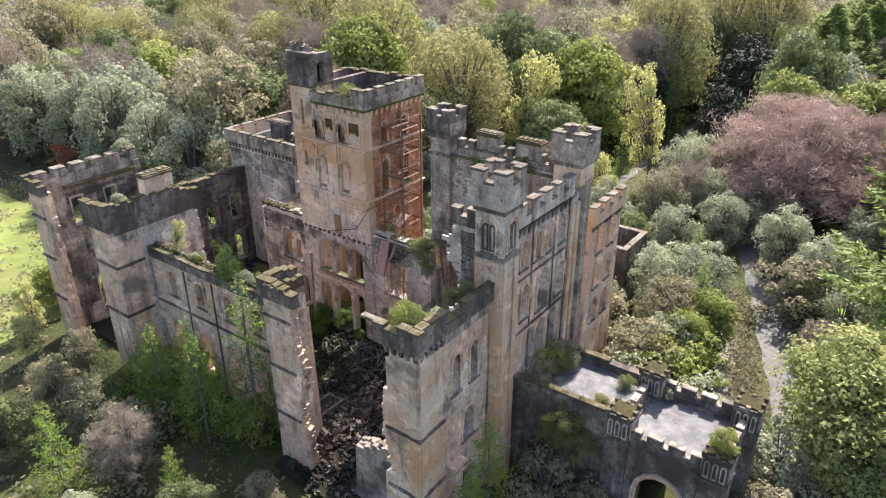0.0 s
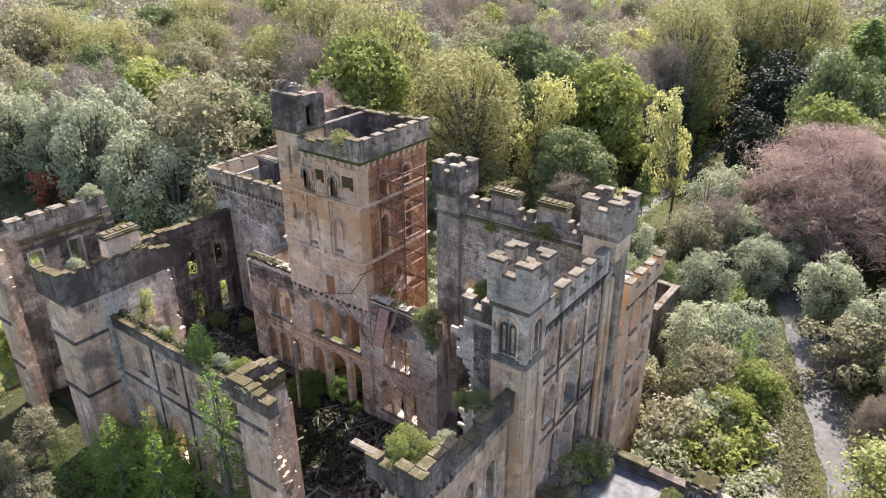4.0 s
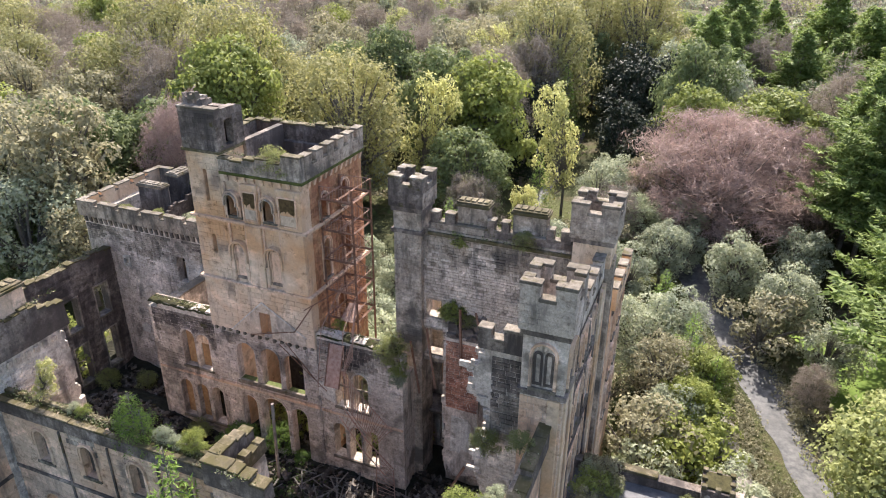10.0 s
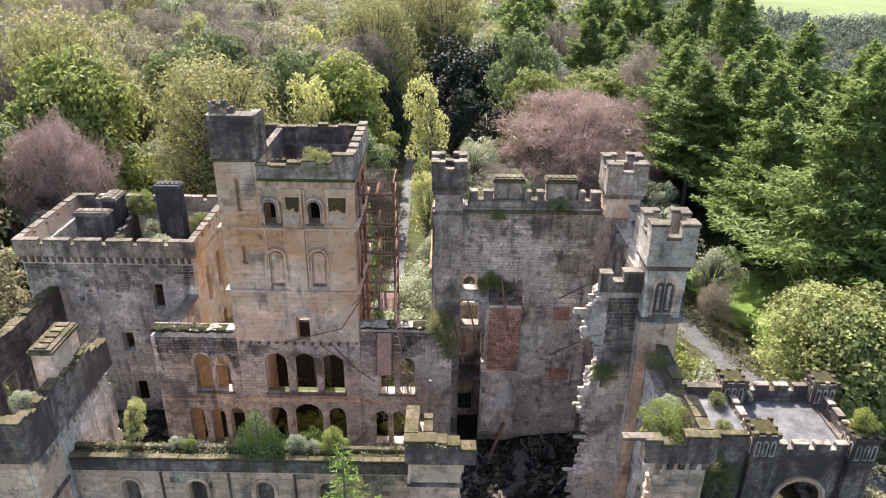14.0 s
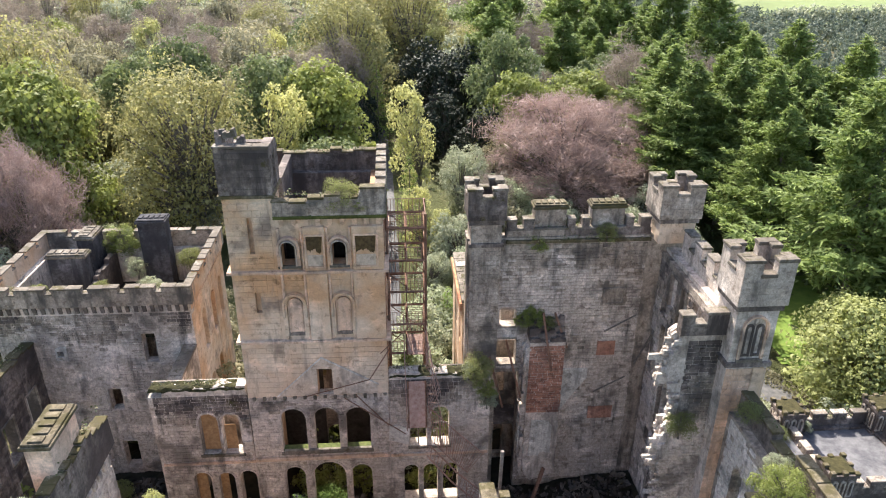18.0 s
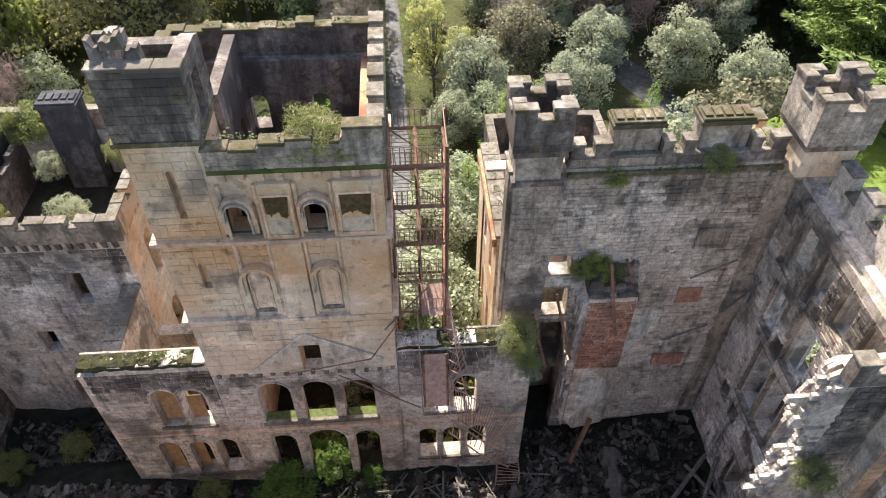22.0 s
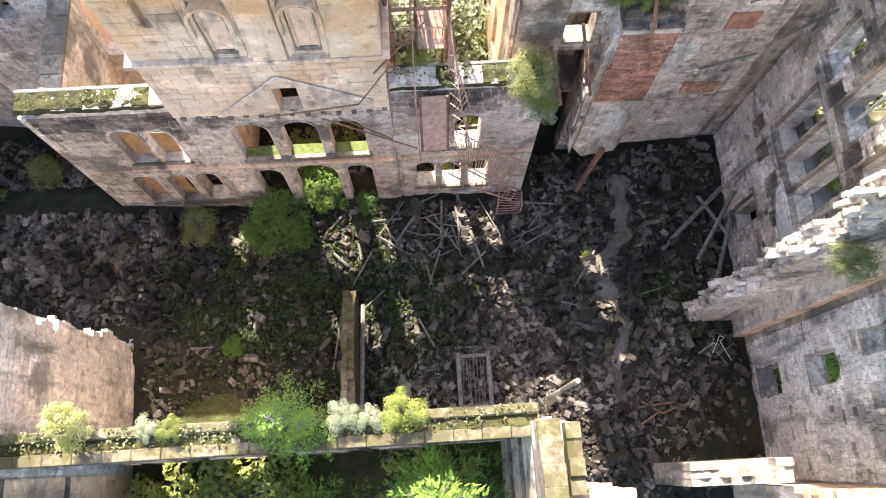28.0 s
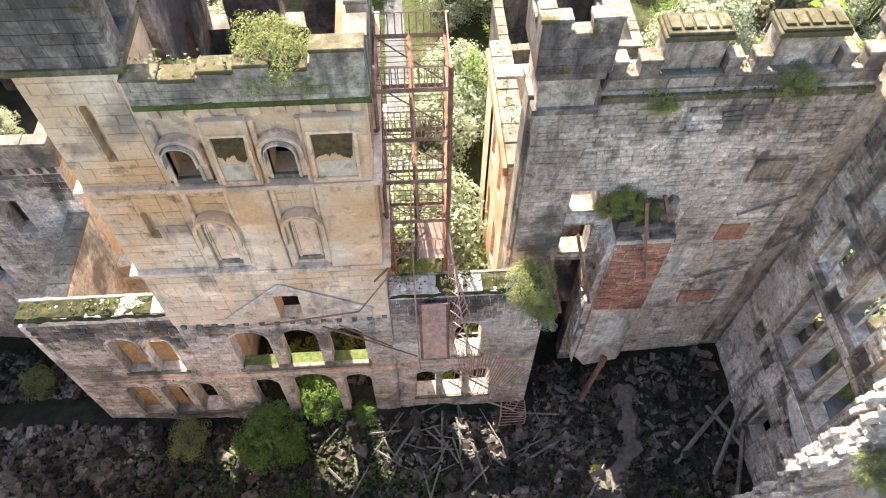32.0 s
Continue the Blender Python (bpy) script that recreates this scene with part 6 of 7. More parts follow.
def tree(name, label, category, mat, seed, radius, height, base, count, per, size, flat=0.85, style="leaf", bark=BARK):
    """A tree at the origin: a trunk with limbs to each bough, and a crown of leaf clumps (or of fine twigs)."""
    pr, r = random.Random(seed), np.random.RandomState(seed)
    ob = thing(name, (0, 0, 0), label, category)
    bm = bmesh.new()
    if style == "conifer":
        limb(bm, (0, 0, -0.6), (0, 0, height * 0.97), radius * 0.035, 0.02, 6)
        P, N, S = [], [], []
        for i in range(count):
            u = ((i + pr.random()) / count) ** 0.9
            z = base + (height - base) * u
            reach = radius * (1 - u) ** 0.85 * (0.85 + 0.15 * math.sin(z * 2.1)) + 0.3
            a = i * 2.399 + pr.uniform(-0.5, 0.5)
            L = reach * pr.uniform(0.55, 1.2)
            m = max(7, int(per * L / radius))
            t = r.uniform(0.2, 1.0, m) ** 0.75
            side = r.normal(0, 0.2 * L + 0.1, m) * (1.15 - t)
            sag = pr.uniform(0.2, 0.5)
            P.append(np.stack([np.cos(a) * L * t - np.sin(a) * side, np.sin(a) * L * t + np.cos(a) * side, z - sag * L * t + 0.3 * L * t ** 3 - np.abs(r.normal(0, 0.3, m))], 1))
            turn = np.where(side > 0, 0.7, -0.7) + a
            N.append(np.stack([np.cos(turn), np.sin(turn), -0.35 + 0.5 * t], 1))
            if i % 3 == 0:
                limb(bm, (0, 0, z), (math.cos(a) * L * 0.7, math.sin(a) * L * 0.7, z - sag * L * 0.7 + 0.1 * L), 0.03, 0.01, 3)
        P, N = np.concatenate(P), np.concatenate(N)
        pts = sprays(P, N, size * r.uniform(0.6, 1.4, len(P)), 0.24, seed)
    else:
        lob = lobes(pr, radius, height, base, count, flat)
        limb(bm, (0, 0, -0.6), (0.15, 0.1, base + 0.25 * (height - base)), radius * 0.075, radius * 0.05, 8)
        for x, y, z, rad, _ in lob:
            j = Vector((0.15, 0.1, pr.uniform(0.6, 1.0) * (base + 0.2 * (height - base))))
            mid = Vector((x * 0.55, y * 0.55, z * 0.75 + j.z * 0.2))
            k = 0.45 if style == "twig" else 1.0
            limb(bm, j, mid, radius * 0.035 * k, radius * 0.022 * k, 5)
            limb(bm, mid, (x, y, z + rad * 0.3), radius * 0.022 * k, radius * 0.008 * k, 5)
        P, N = crown_points(r, lob, per, 0.3 if style == "twig" else 0.66, style == "twig")
        if style == "twig":
            pts = cards(P, N * 0.2, size * r.uniform(0.7, 2.4, len(P)), 0.042, seed, 0.6)
        elif style == "weeping":
            pts = cards(P, N, size * r.uniform(0.6, 1.3, len(P)), 0.5, seed, 0.45, 2.0)
        else:
            pts = cards(P, N, size * r.uniform(0.6, 1.35, len(P)), 0.75, seed, 0.5)
    part("trunk", bm, bark, ob)
    link("crown", leaf_mesh("crown", pts, mat), None, ob)
    return ob


KINDS = {
    "bright": tree("broadleaf_tree", "bright fresh-green broadleaf tree with a domed crown", "tree", L_BRIGHT, 11, 5.2, 12.5, 3.0, 70, 240, 0.2),
    "mid": tree("broadleaf_tree", "mid-green broadleaf tree in full leaf", "tree", L_MID, 12, 5.0, 12.0, 2.5, 64, 190, 0.19),
    "olive": tree("broadleaf_tree", "olive-green tree with young spring leaves", "tree", L_OLIVE, 13, 4.8, 13.0, 2.5, 60, 150, 0.175, 1.0),
    "silver": tree("whitebeam_tree", "silvery grey-green tree with pale leaves", "tree", L_SILVER, 14, 4.2, 10.5, 1.2, 60, 150, 0.16, 1.0),
    "weeping": tree("weeping_birch", "broad weeping tree with hanging golden-green sprays", "tree", leaf("weeping_leaves", (0.234, 0.224, 0.086), (0.363, 0.346, 0.155)), 27, 6.5, 15.5, 2.0, 90, 190, 0.2, 1.5, "weeping"),
    "whitegreen": tree("whitebeam_tree", "pale silvery-green bushy tree in fresh leaf", "tree", leaf("whitish_leaves", (0.311, 0.346, 0.190), (0.483, 0.510, 0.346)), 28, 4.0, 8.5, 0.4, 60, 140, 0.15, 1.0),
    "birch": tree("birch_tree", "slender yellow-green birch with drooping sprays", "tree", L_YELLOW, 15, 2.6, 12.5, 2.0, 44, 130, 0.17, 1.7, "weeping"),
    "brown": tree("budding_tree", "grey-brown tree with bare budding twigs", "tree", L_BROWN, 16, 5.4, 13.5, 3.0, 60, 260, 0.34, 0.9, "twig"),
    "conifer": tree("spruce_tree", "tall green conifer with layered boughs", "tree", L_CONIFER, 17, 10.0, 21.0, 7.5, 220, 220, 0.44, style="conifer"),
    "fir": tree("larch_tree", "tall soft-green larch with drooping boughs", "tree", L_CONIFER, 37, 9.2, 20.0, 7.5, 200, 220, 0.44, style="conifer"),
    "larch": tree("larch_tree", "bright green young larch with soft needles", "tree", L_LARCH, 18, 2.7, 9.0, 0.6, 90, 70, 0.14, style="conifer"),
    "yew": tree("yew_tree", "dense dark evergreen tree in the wood", "tree", L_DARK, 19, 4.4, 11.0, 0.5, 46, 130, 0.22, 1.1),
    "shrub": tree("shrub", "rounded olive shrub against the ruin", "shrub", L_OLIVE, 20, 2.4, 3.6, 0.2, 22, 100, 0.11),
    "whiteshrub": tree("shrub", "pale silvery blossoming spring shrub", "shrub", L_SILVER, 21, 2.2, 3.4, 0.2, 22, 100, 0.11),
    "greenshrub": tree("shrub", "bright green self-sown shrub", "shrub", L_BRIGHT, 22, 2.0, 3.0, 0.1, 20, 100, 0.11),
    "fine": tree("shrub", "small olive shrub rooted in the masonry", "shrub", L_FINE, 41, 1.6, 2.3, 0.15, 40, 300, 0.038),
    "finegreen": tree("shrub", "small bright green shrub rooted in the masonry", "shrub", L_BRIGHT, 42, 1.5, 2.2, 0.1, 40, 300, 0.038),
    "finewhite": tree("shrub", "small pale shrub rooted in the masonry", "shrub", L_SILVER, 43, 1.5, 2.2, 0.1, 40, 300, 0.036),
    "sapling": tree("sapling", "feathery fresh-green larch sapling on the wall top", "sapling", L_LARCH, 45, 1.5, 2.8, 0.1, 70, 75, 0.075, style="conifer"),
    "shade": tree("shrub", "leafy green shrub growing at the foot of the arches", "shrub", leaf("shade_leaves", (0.086, 0.147, 0.030), (0.173, 0.251, 0.061)), 46, 1.5, 2.2, 0.1, 42, 170, 0.06),
    "redshrub": tree("shrub", "large rust-red leaved shrub", "shrub", L_RED, 23, 3.0, 5.0, 0.2, 20, 110, 0.18),
    "copper": tree("copper_beech", "broad copper beech with pinkish-brown twigs", "tree", L_COPPER, 24, 9.5, 15.5, 2.0, 120, 360, 0.42, 0.8, "twig"),
    "chestnut": tree("chestnut_tree", "large rounded tree dense with pale yellow-green leaves", "tree", leaf("chestnut_leaves", (0.267, 0.294, 0.095), (0.432, 0.450, 0.190)), 25, 7.0, 13.5, 0.8, 190, 190, 0.2),
}
USED = set()


SIZE = {"shrub": 1.35, "whiteshrub": 1.5, "greenshrub": 1.4, "fine": 0.8, "finewhite": 0.65}


def plant(kind, x, y, s=1.0, sz=None, z=None):
    src = KINDS[kind]
    turn = (x * 12.9 + y * 7.7) % 6.283
    k = SIZE.get(kind, 1.0)
    size = Vector((s * k, s * k, (sz or s) * k))
    spot = Matrix.LocRotScale((x, y, rise(x, y) - 0.05 if z is None else z), Euler((0, 0, turn)), (1, 1, 1))
    if kind not in USED:
        USED.add(kind)
        src.matrix_basis = spot @ Matrix.Diagonal((*size, 1))
        return src
    return copy_thing(src, spot @ Matrix.Diagonal((size.x / src.scale.x, size.y / src.scale.y, size.z / src.scale.z, 1)))


# trees that stand out
plant("copper", -16, 111, 1.25, 1.1)
plant("copper", -84.5, 82.5, 0.68, 1.25)
plant("copper", -6, 118, 0.8, 1.0)
plant("chestnut", 2.2, 58.5, 1.05, 0.95)
plant("bright", -116, 138, 1.6, 1.7)
plant("bright", -88.4, 96, 1.6, 1.95)
plant("mid", -78.5, 135, 1.35, 1.85)
plant("silver", -100, 136, 1.4, 1.4)
plant("bright", -124, 80, 1.6, 1.5)
plant("birch", -61.5, 108, 1.5, 1.68)
plant("weeping", -79, 117, 1.0, 1.0)
plant("mid", -88.5, 131, 1.4, 1.65)
plant("brown", -57, 127, 1.2, 1.6)
plant("brown", -53, 141, 1.2, 1.6)
# two yews added; their dark needles stand in for shade along the lane
plant("yew", -49.8, 137, 1.0, 1.3)
plant("yew", -48.8, 122, 0.7, 0.95)
plant("weeping", -92, 124, 0.7, 0.95)
plant("silver", -86, 107, 1.2, 1.0)
plant("silver", -71, 104, 1.0, 0.8)
plant("whitegreen", -72, 90, 0.75, 0.7)
plant("larch", -42.8, 30.6, 1.5, 1.92)
plant("birch", -39.2, 112, 1.3, 1.65)
plant("mid", -22.5, 136, 1.3, 1.95)
for x, y, k, s, sz in ((8.3, 98.5, "conifer", 1.2, 1.24), (1.5, 108.5, "fir", 1.2, 1.26), (12.4, 94.7, "fir", 1.15, 1.2), (6.5, 90.5, "conifer", 1.0, 1.1), (15, 87, "fir", 1.1, 1.15), (7, 106, "fir", 1.25, 1.3), (15, 104, "conifer", 1.2, 1.25), (20, 96, "conifer", 1.15, 1.2), (1, 117, "conifer", 1.2, 1.25), (9, 115, "fir", 1.2, 1.3), (22, 86, "fir", 1.1, 1.15)):
    plant(k, x, y, s, sz)
plant("larch", -41, 104, 1.2, 1.4)
plant("silver", -33, 108, 0.9, 1.0)
plant("olive", -27, 112, 0.7, 0.8)
plant("birch", -39.6, 92, 0.85, 0.85)
plant("birch", -35.9, 90, 0.7, 0.7)
plant("whitegreen", -34.6, 85, 0.75, 0.7)
plant("mid", -155, 90, 1.3, 1.1)
plant("bright", -140, 146, 1.1, 1.3)
plant("bright", -32, 226, 1.2, 1.4)
plant("yew", -33.5, 148, 1.5, 1.6)
plant("yew", -30, 153, 1.4, 1.6)
plant("yew", -37.5, 155, 1.4, 1.7)
plant("larch", -46, 141, 1.8, 2.0)
plant("weeping", -95, 125, 0.8, 1.1)
plant("yew", -27, 124, 1.1, 1.2)
plant("yew", -22, 131, 1.2, 1.25)
plant("yew", -33, 134, 1.1, 1.2)
for x, y, k, s in ((-50, 60, "greenshrub", 1.5), (-46.5, 60.5, "whiteshrub", 1.4), (-48, 66, "silver", 0.7), (-53, 66, "mid", 0.6), (-55.5, 60, "shrub", 1.5), (-42.8, 56.5, "greenshrub", 0.8), (-84, 62, "olive", 1.0), (-80, 72, "silver", 1.1), (-94, 60, "mid", 0.9), (-22, 93, "silver", 0.75), (-13, 93, "silver", 0.85), (-7, 87, "silver", 0.85), (-25, 86, "silver", 0.75), (-31, 94, "olive", 0.75), (-29, 101, "brown", 0.7), (-35, 88, "silver", 0.8), (-19, 98, "silver", 0.6), (-10.5, 82, "shrub", 1.5), (-4, 79, "silver", 0.7),
                   (-19, 66, "olive", 0.62), (-20.5, 79, "larch", 1.05), (-26, 104, "whitegreen", 0.9), (-21, 108, "whitegreen", 0.8), (-31, 114, "silver", 0.9), (-6, 101, "silver", 0.8), (-21, 72, "silver", 0.85), (-17, 62, "silver", 0.6), (-15.5, 68, "bright", 0.55), (-16.5, 64, "bright", 0.5), (-5.6, 72.8, "brown", 0.4), (-18, 76, "silver", 0.8), (-28, 66, "silver", 0.7), (-33, 66, "mid", 0.6), (-42, 66, "silver", 0.75), (-46, 62, "whitegreen", 0.55), (-41.0, 58.0, "whitegreen", 1.05), (-38.5, 71, "whitegreen", 0.9), (-39.8, 55.2, "greenshrub", 1.2), (-42.4, 54.6, "whiteshrub", 1.0), (-50, 64, "whitegreen", 0.6), (-54, 62, "bright", 0.35), (-38, 70, "larch", 1.0), (-47.5, 78, "larch", 1.1), (-34, 78, "larch", 1.1), (-48, 86, "larch", 1.2), (-48.5, 97, "olive", 0.75), (-51, 76, "silver", 0.6), (-48.6, 95, "brown", 0.75), (-57, 78, "silver", 0.7), (-63, 74, "olive", 0.6), (-68, 80, "silver", 0.75), (-75.5, 43.5, "greenshrub", 1.3), (-76, 47, "whitegreen", 0.6), (-75.5, 50.5, "greenshrub", 1.4), (-79, 49, "whitegreen", 0.7), (-78, 36, "greenshrub", 1.0), (-77.5, 39.5, "greenshrub", 1.1), (-79, 88, "whitegreen", 0.9), (-84, 82, "olive", 0.8), (-86, 92, "olive", 0.9), (-33, 72, "silver", 0.6), (-31, 82, "mid", 0.6), (-39, 83, "silver", 0.55), (-61, 69, "shrub", 1.2), (-70, 70, "whiteshrub", 1.3)):
    plant(k, x, y, s)
for x, y, s in ((-17, 70, 1.1), (-14.5, 66.5, 0.9), (-46.2, 27.6, 1.3), (-49.5, 29.2, 1.25), (-52.5, 27.5, 1.15), (-21.3, 34.6, 1.15), (-20.8, 31.5, 0.9)):
    plant("larch", x, y, s)
for x, y, k, s in ((-54, 27, "larch", 0.95), (-57.5, 25.5, "larch", 0.85), (-55.5, 22, "olive", 0.42), (-47.5, 21, "brown", 0.5), (-42, 21.5, "larch", 0.7), (-62, 22, "olive", 0.42), (-64, 26.5, "olive", 0.4), (-72, 24.5, "birch", 0.45), (-76.5, 27.5, "birch", 0.5), (-51, 17, "larch", 1.0), (-44.5, 15, "silver", 0.4), (-38, 20, "mid", 0.45), (-58, 16, "mid", 0.5), (-35, 24.5, "olive", 0.32), (-80.5, 32, "bright", 0.45), (-83, 36, "olive", 0.5), (-22, 26, "bright", 0.35), (-28, 22, "olive", 0.4)):
    plant(k, x, y, s)
for x, y, k, s in ((-20, 50.5, "shrub", 0.9), (-18.5, 54, "whiteshrub", 1.0), (-15, 52, "whiteshrub", 0.9), (-12.5, 55, "whiteshrub", 1.0), (-20.5, 58, "shrub", 1.4), (-16.5, 58.5, "greenshrub", 1.3), (-14.5, 61.5, "greenshrub", 1.3), (-11, 52, "shrub", 0.8), (-9.5, 51, "shrub", 0.7), (-4.5, 52.5, "whiteshrub", 1.1), (-8, 37, "shrub", 0.8), (-18.5, 38.5, "shrub", 1.1), (-15.5, 39, "shrub", 0.7), (-3.8, 42, "shrub", 0.9), (-4.6, 46, "shrub", 1.0), (-24.8, 63, "shrub", 1.3), (-53, 30.2, "greenshrub", 1.2), (-56, 29.8, "greenshrub", 1.1), (-43, 31, "greenshrub", 0.9), (-51, 24, "shrub", 1.0), (-19.5, 28.5, "greenshrub", 1.0), (-130, 62, "redshrub", 1.3), (-124, 58, "redshrub", 1.2), (-137, 70, "redshrub", 1.2), (-111, 52, "redshrub", 1.0)):
    plant(k, x, y, s)
# shrubs rooted in the ruin
for x, y, z, k, s in ((-51.2, 46.2, 0.3, "shade", 1.25), (-52.2, 45.6, 0.3, "shade", 0.8), (-50.2, 45.3, 0.3, "shade", 0.6), (-48.6, 48.2, 0.4, "shade", 1.0), (-46.0, 47.4, 0.4, "shade", 0.5), (-49.4, 48.1, 25.9, "finewhite", 0.39), (-46.4, 48.2, 25.9, "fine", 1.01), (-48.5, 48.1, 25.9, "finewhite", 0.42), (-45.2, 47.7, 26.0, "finegreen", 0.41),
                      (-72.3, 55.6, 15.6, "fine", 0.70), (-61.8, 56.2, 15.4, "finewhite", 1.26), (-65.6, 55.6, 16.6, "fine", 0.49), (-65.0, 61.5, 15.0, "finewhite", 0.98), (-60.7, 62.0, 15.5, "fine", 0.84), (-71, 57, 15.6, "fine", 0.56), (-66.6, 63.9, 15.8, "finegreen", 1.08),
                      (-37.6, 48.0, 12.6, "fine", 1.0), (-37.0, 47.7, 11.6, "finegreen", 0.55), (-36.9, 47.6, 10.8, "finewhite", 0.8), (-38.3, 48.2, 13.2, "finewhite", 0.6), (-42.6, 49.3, 13.4, "finegreen", 0.41), (-33.3, 50.5, 21.6, "finegreen", 0.47), (-28.6, 50.5, 22.3, "fine", 0.70), (-25.0, 53.5, 20.2, "fine", 0.98), (-33.2, 50.0, 15.9, "finegreen", 0.5), (-34.1, 50.2, 15.7, "finegreen", 0.45), (-32.3, 50.1, 15.6, "fine", 0.5), (-33.7, 50.1, 16.5, "finegreen", 0.38), (-24.4, 36.0, 18.2, "fine", 0.56),
                      (-25.2, 30.6, 17.2, "finegreen", 1.01), (-24.6, 32.6, 17.6, "finewhite", 0.70), (-60.2, 31.6, 17.9, "finewhite", 0.77), (-73.6, 36.2, 18.0, "finewhite", 0.56), (-73.6, 40.0, 18.2, "finewhite", 1.05), (-71.0, 41.5, 13.5, "finegreen", 1.01), (-56.1, 33.8, 13.25, "birch", 0.27), (-53.6, 33.9, 13.3, "finewhite", 0.5), (-52.7, 33.8, 13.3, "finegreen", 0.35), (-48.4, 33.8, 13.1, "sapling", 1.2), (-47.5, 33.6, 13.0, "sapling", 0.9), (-49.3, 33.7, 13.1, "sapling", 0.75), (-46.0, 33.9, 13.3, "finewhite", 0.7), (-45.0, 33.8, 13.3, "finewhite", 0.5), (-43.8, 33.9, 13.3, "finegreen", 0.6), (-27.0, 38.2, 15.5, "fine", 0.70),
                      (-21.3, 42.5, 8.1, "shrub", 0.42), (-21.4, 44.4, 8.1, "greenshrub", 0.5), (-21.3, 46.2, 8.1, "shrub", 0.45), (-21.7, 46.2, 8.2, "finewhite", 1.0), (-20.4, 45.4, 8.2, "fine", 0.7), (-18.2, 40.8, 5.6, "fine", 1.4), (-16.9, 40.7, 4.4, "fine", 1.3), (-19.0, 40.8, 4.6, "fine", 1.2), (-15.6, 45.8, 8.0, "fine", 0.63), (-12.6, 47.2, 7.6, "finewhite", 0.56), (-6.8, 41.2, 9.5, "finegreen", 0.68), (-16.2, 42.6, 8.0, "fine", 0.56)):
    plant(k, x, y, s, None, z)
for x, y, k, s in ((-50.6, 51.2, "greenshrub", 0.45), (-48.4, 50.6, "greenshrub", 0.55), (-46.3, 51.4, "greenshrub", 0.5), (-47.4, 53.2, "whiteshrub", 0.4), (-41.2, 50.6, "greenshrub", 0.5), (-56, 46.2, "fine", 0.98), (-53.9, 39.0, "shade", 0.42), (-33.2, 43.2, "finegreen", 0.27), (-65, 50, "fine", 0.84), (-69, 49, "fine", 0.98)):
    plant(k, x, y, s, None, heap(x, y))

# weeds on the floor, tufts in the meadow
gr_ = random.Random(8)
W = []
for _ in range(110):
    cx, cy = gr_.gauss(-49, 6.0), gr_.uniform(34.5, 46)
    for _ in range(26):
        x, y = cx + gr_.gauss(0, 0.55), cy + gr_.gauss(0, 0.45)
        if (y > 34.2 and y < 47.4):
            W.append((x, y, heap(x, y) + 0.15 + abs(gr_.gauss(0, 0.14))))
W = np.array(W)
tagged(link("floor_weeds", leaf_mesh("floor_weeds", cards(W, np.tile([0, 0, 1.0], (len(W), 1)), np.full(len(W), 0.11), 0.7, 5), L_WEED), None, None), "low weeds and moss between the stones", "weeds", kind="stuff")
W = []
for _ in range(1500):
    cx, cy = (gr_.uniform(-175, -78), gr_.uniform(-20, 52)) if gr_.random() < 0.6 else (gr_.uniform(-90, 5), gr_.uniform(-15, 30))
    if -78 < cx < -24 and cy > 28:
        continue
    for _ in range(14):
        x, y = cx + gr_.gauss(0, 0.7), cy + gr_.gauss(0, 0.7)
        W.append((x, y, rise(x, y) + 0.15 + abs(gr_.gauss(0, 0.25))))
W = np.array(W)
tagged(link("grass_tufts", leaf_mesh("grass_tufts", cards(W, np.tile([0, 0, 0.4], (len(W), 1)), np.full(len(W), 0.3), 0.5, 6), L_OLIVE), None, None), "tufts of rough straw-green grass", "grass", kind="stuff")

# weeds on the verges of the drive
VERGE = [(-16.8, 84), (-13.5, 76), (-11.6, 70), (-10.4, 65), (-8.0, 60), (-5.5, 54), (-3.2, 49)]
W = []
for (xa, ya), (xb, yb) in zip(VERGE, VERGE[1:]):
    for _ in range(130):
        u, side = gr_.random(), gr_.choice((-0.9, -0.2, 0.4, 5.4, 5.9)) + gr_.gauss(0, 0.45)
        cx, cy, big = xa + (xb - xa) * u + side, ya + (yb - ya) * u + 0.3 * side, gr_.uniform(0.4, 1.3)
        for _ in range(16):
            x, y = cx + gr_.gauss(0, 0.4 * big), cy + gr_.gauss(0, 0.4 * big)
            W.append((x, y, rise(x, y) + 0.1 + abs(gr_.gauss(0, 0.3 * big))))
W = np.array(W)
tagged(link("verge_weeds", leaf_mesh("verge_weeds", cards(W, np.tile([0, 0, 0.4], (len(W), 1)), np.full(len(W), 0.17), 0.5, 61), L_OLIVE), None, None), "straw-coloured weeds and moss on the verges of the drive", "weeds", kind="stuff")
W = []
for cx, cy, sx, sy, n in ((-52.5, 40.5, 2.6, 2.0, 150), (-55.5, 41.0, 2.0, 1.4, 60), (-47.0, 42.5, 3.5, 2.0, 110), (-42.5, 40.5, 2.2, 2.2, 90), (-28.5, 40.5, 1.3, 1.6, 50), (-35.5, 41.8, 2.0, 1.2, 30)):
    for _ in range(n):
        tx, ty = cx + gr_.gauss(0, sx), cy + gr_.gauss(0, sy)
        if not 35.5 < ty < 46.6:
            continue
        for _k in range(14):
            x, y = tx + gr_.gauss(0, 0.22), ty + gr_.gauss(0, 0.22)
            W.append((x, y, heap(x, y) + 0.22 + abs(gr_.gauss(0, 0.12))))
W = np.array(W)
tagged(link("floor_moss", leaf_mesh("floor_moss", cards(W, np.tile([0, 0, 1.0], (len(W), 1)), np.full(len(W), 0.13), 0.6, 62), L_FLOOR), None, None), "low moss and ferns growing over the debris", "moss", kind="stuff")

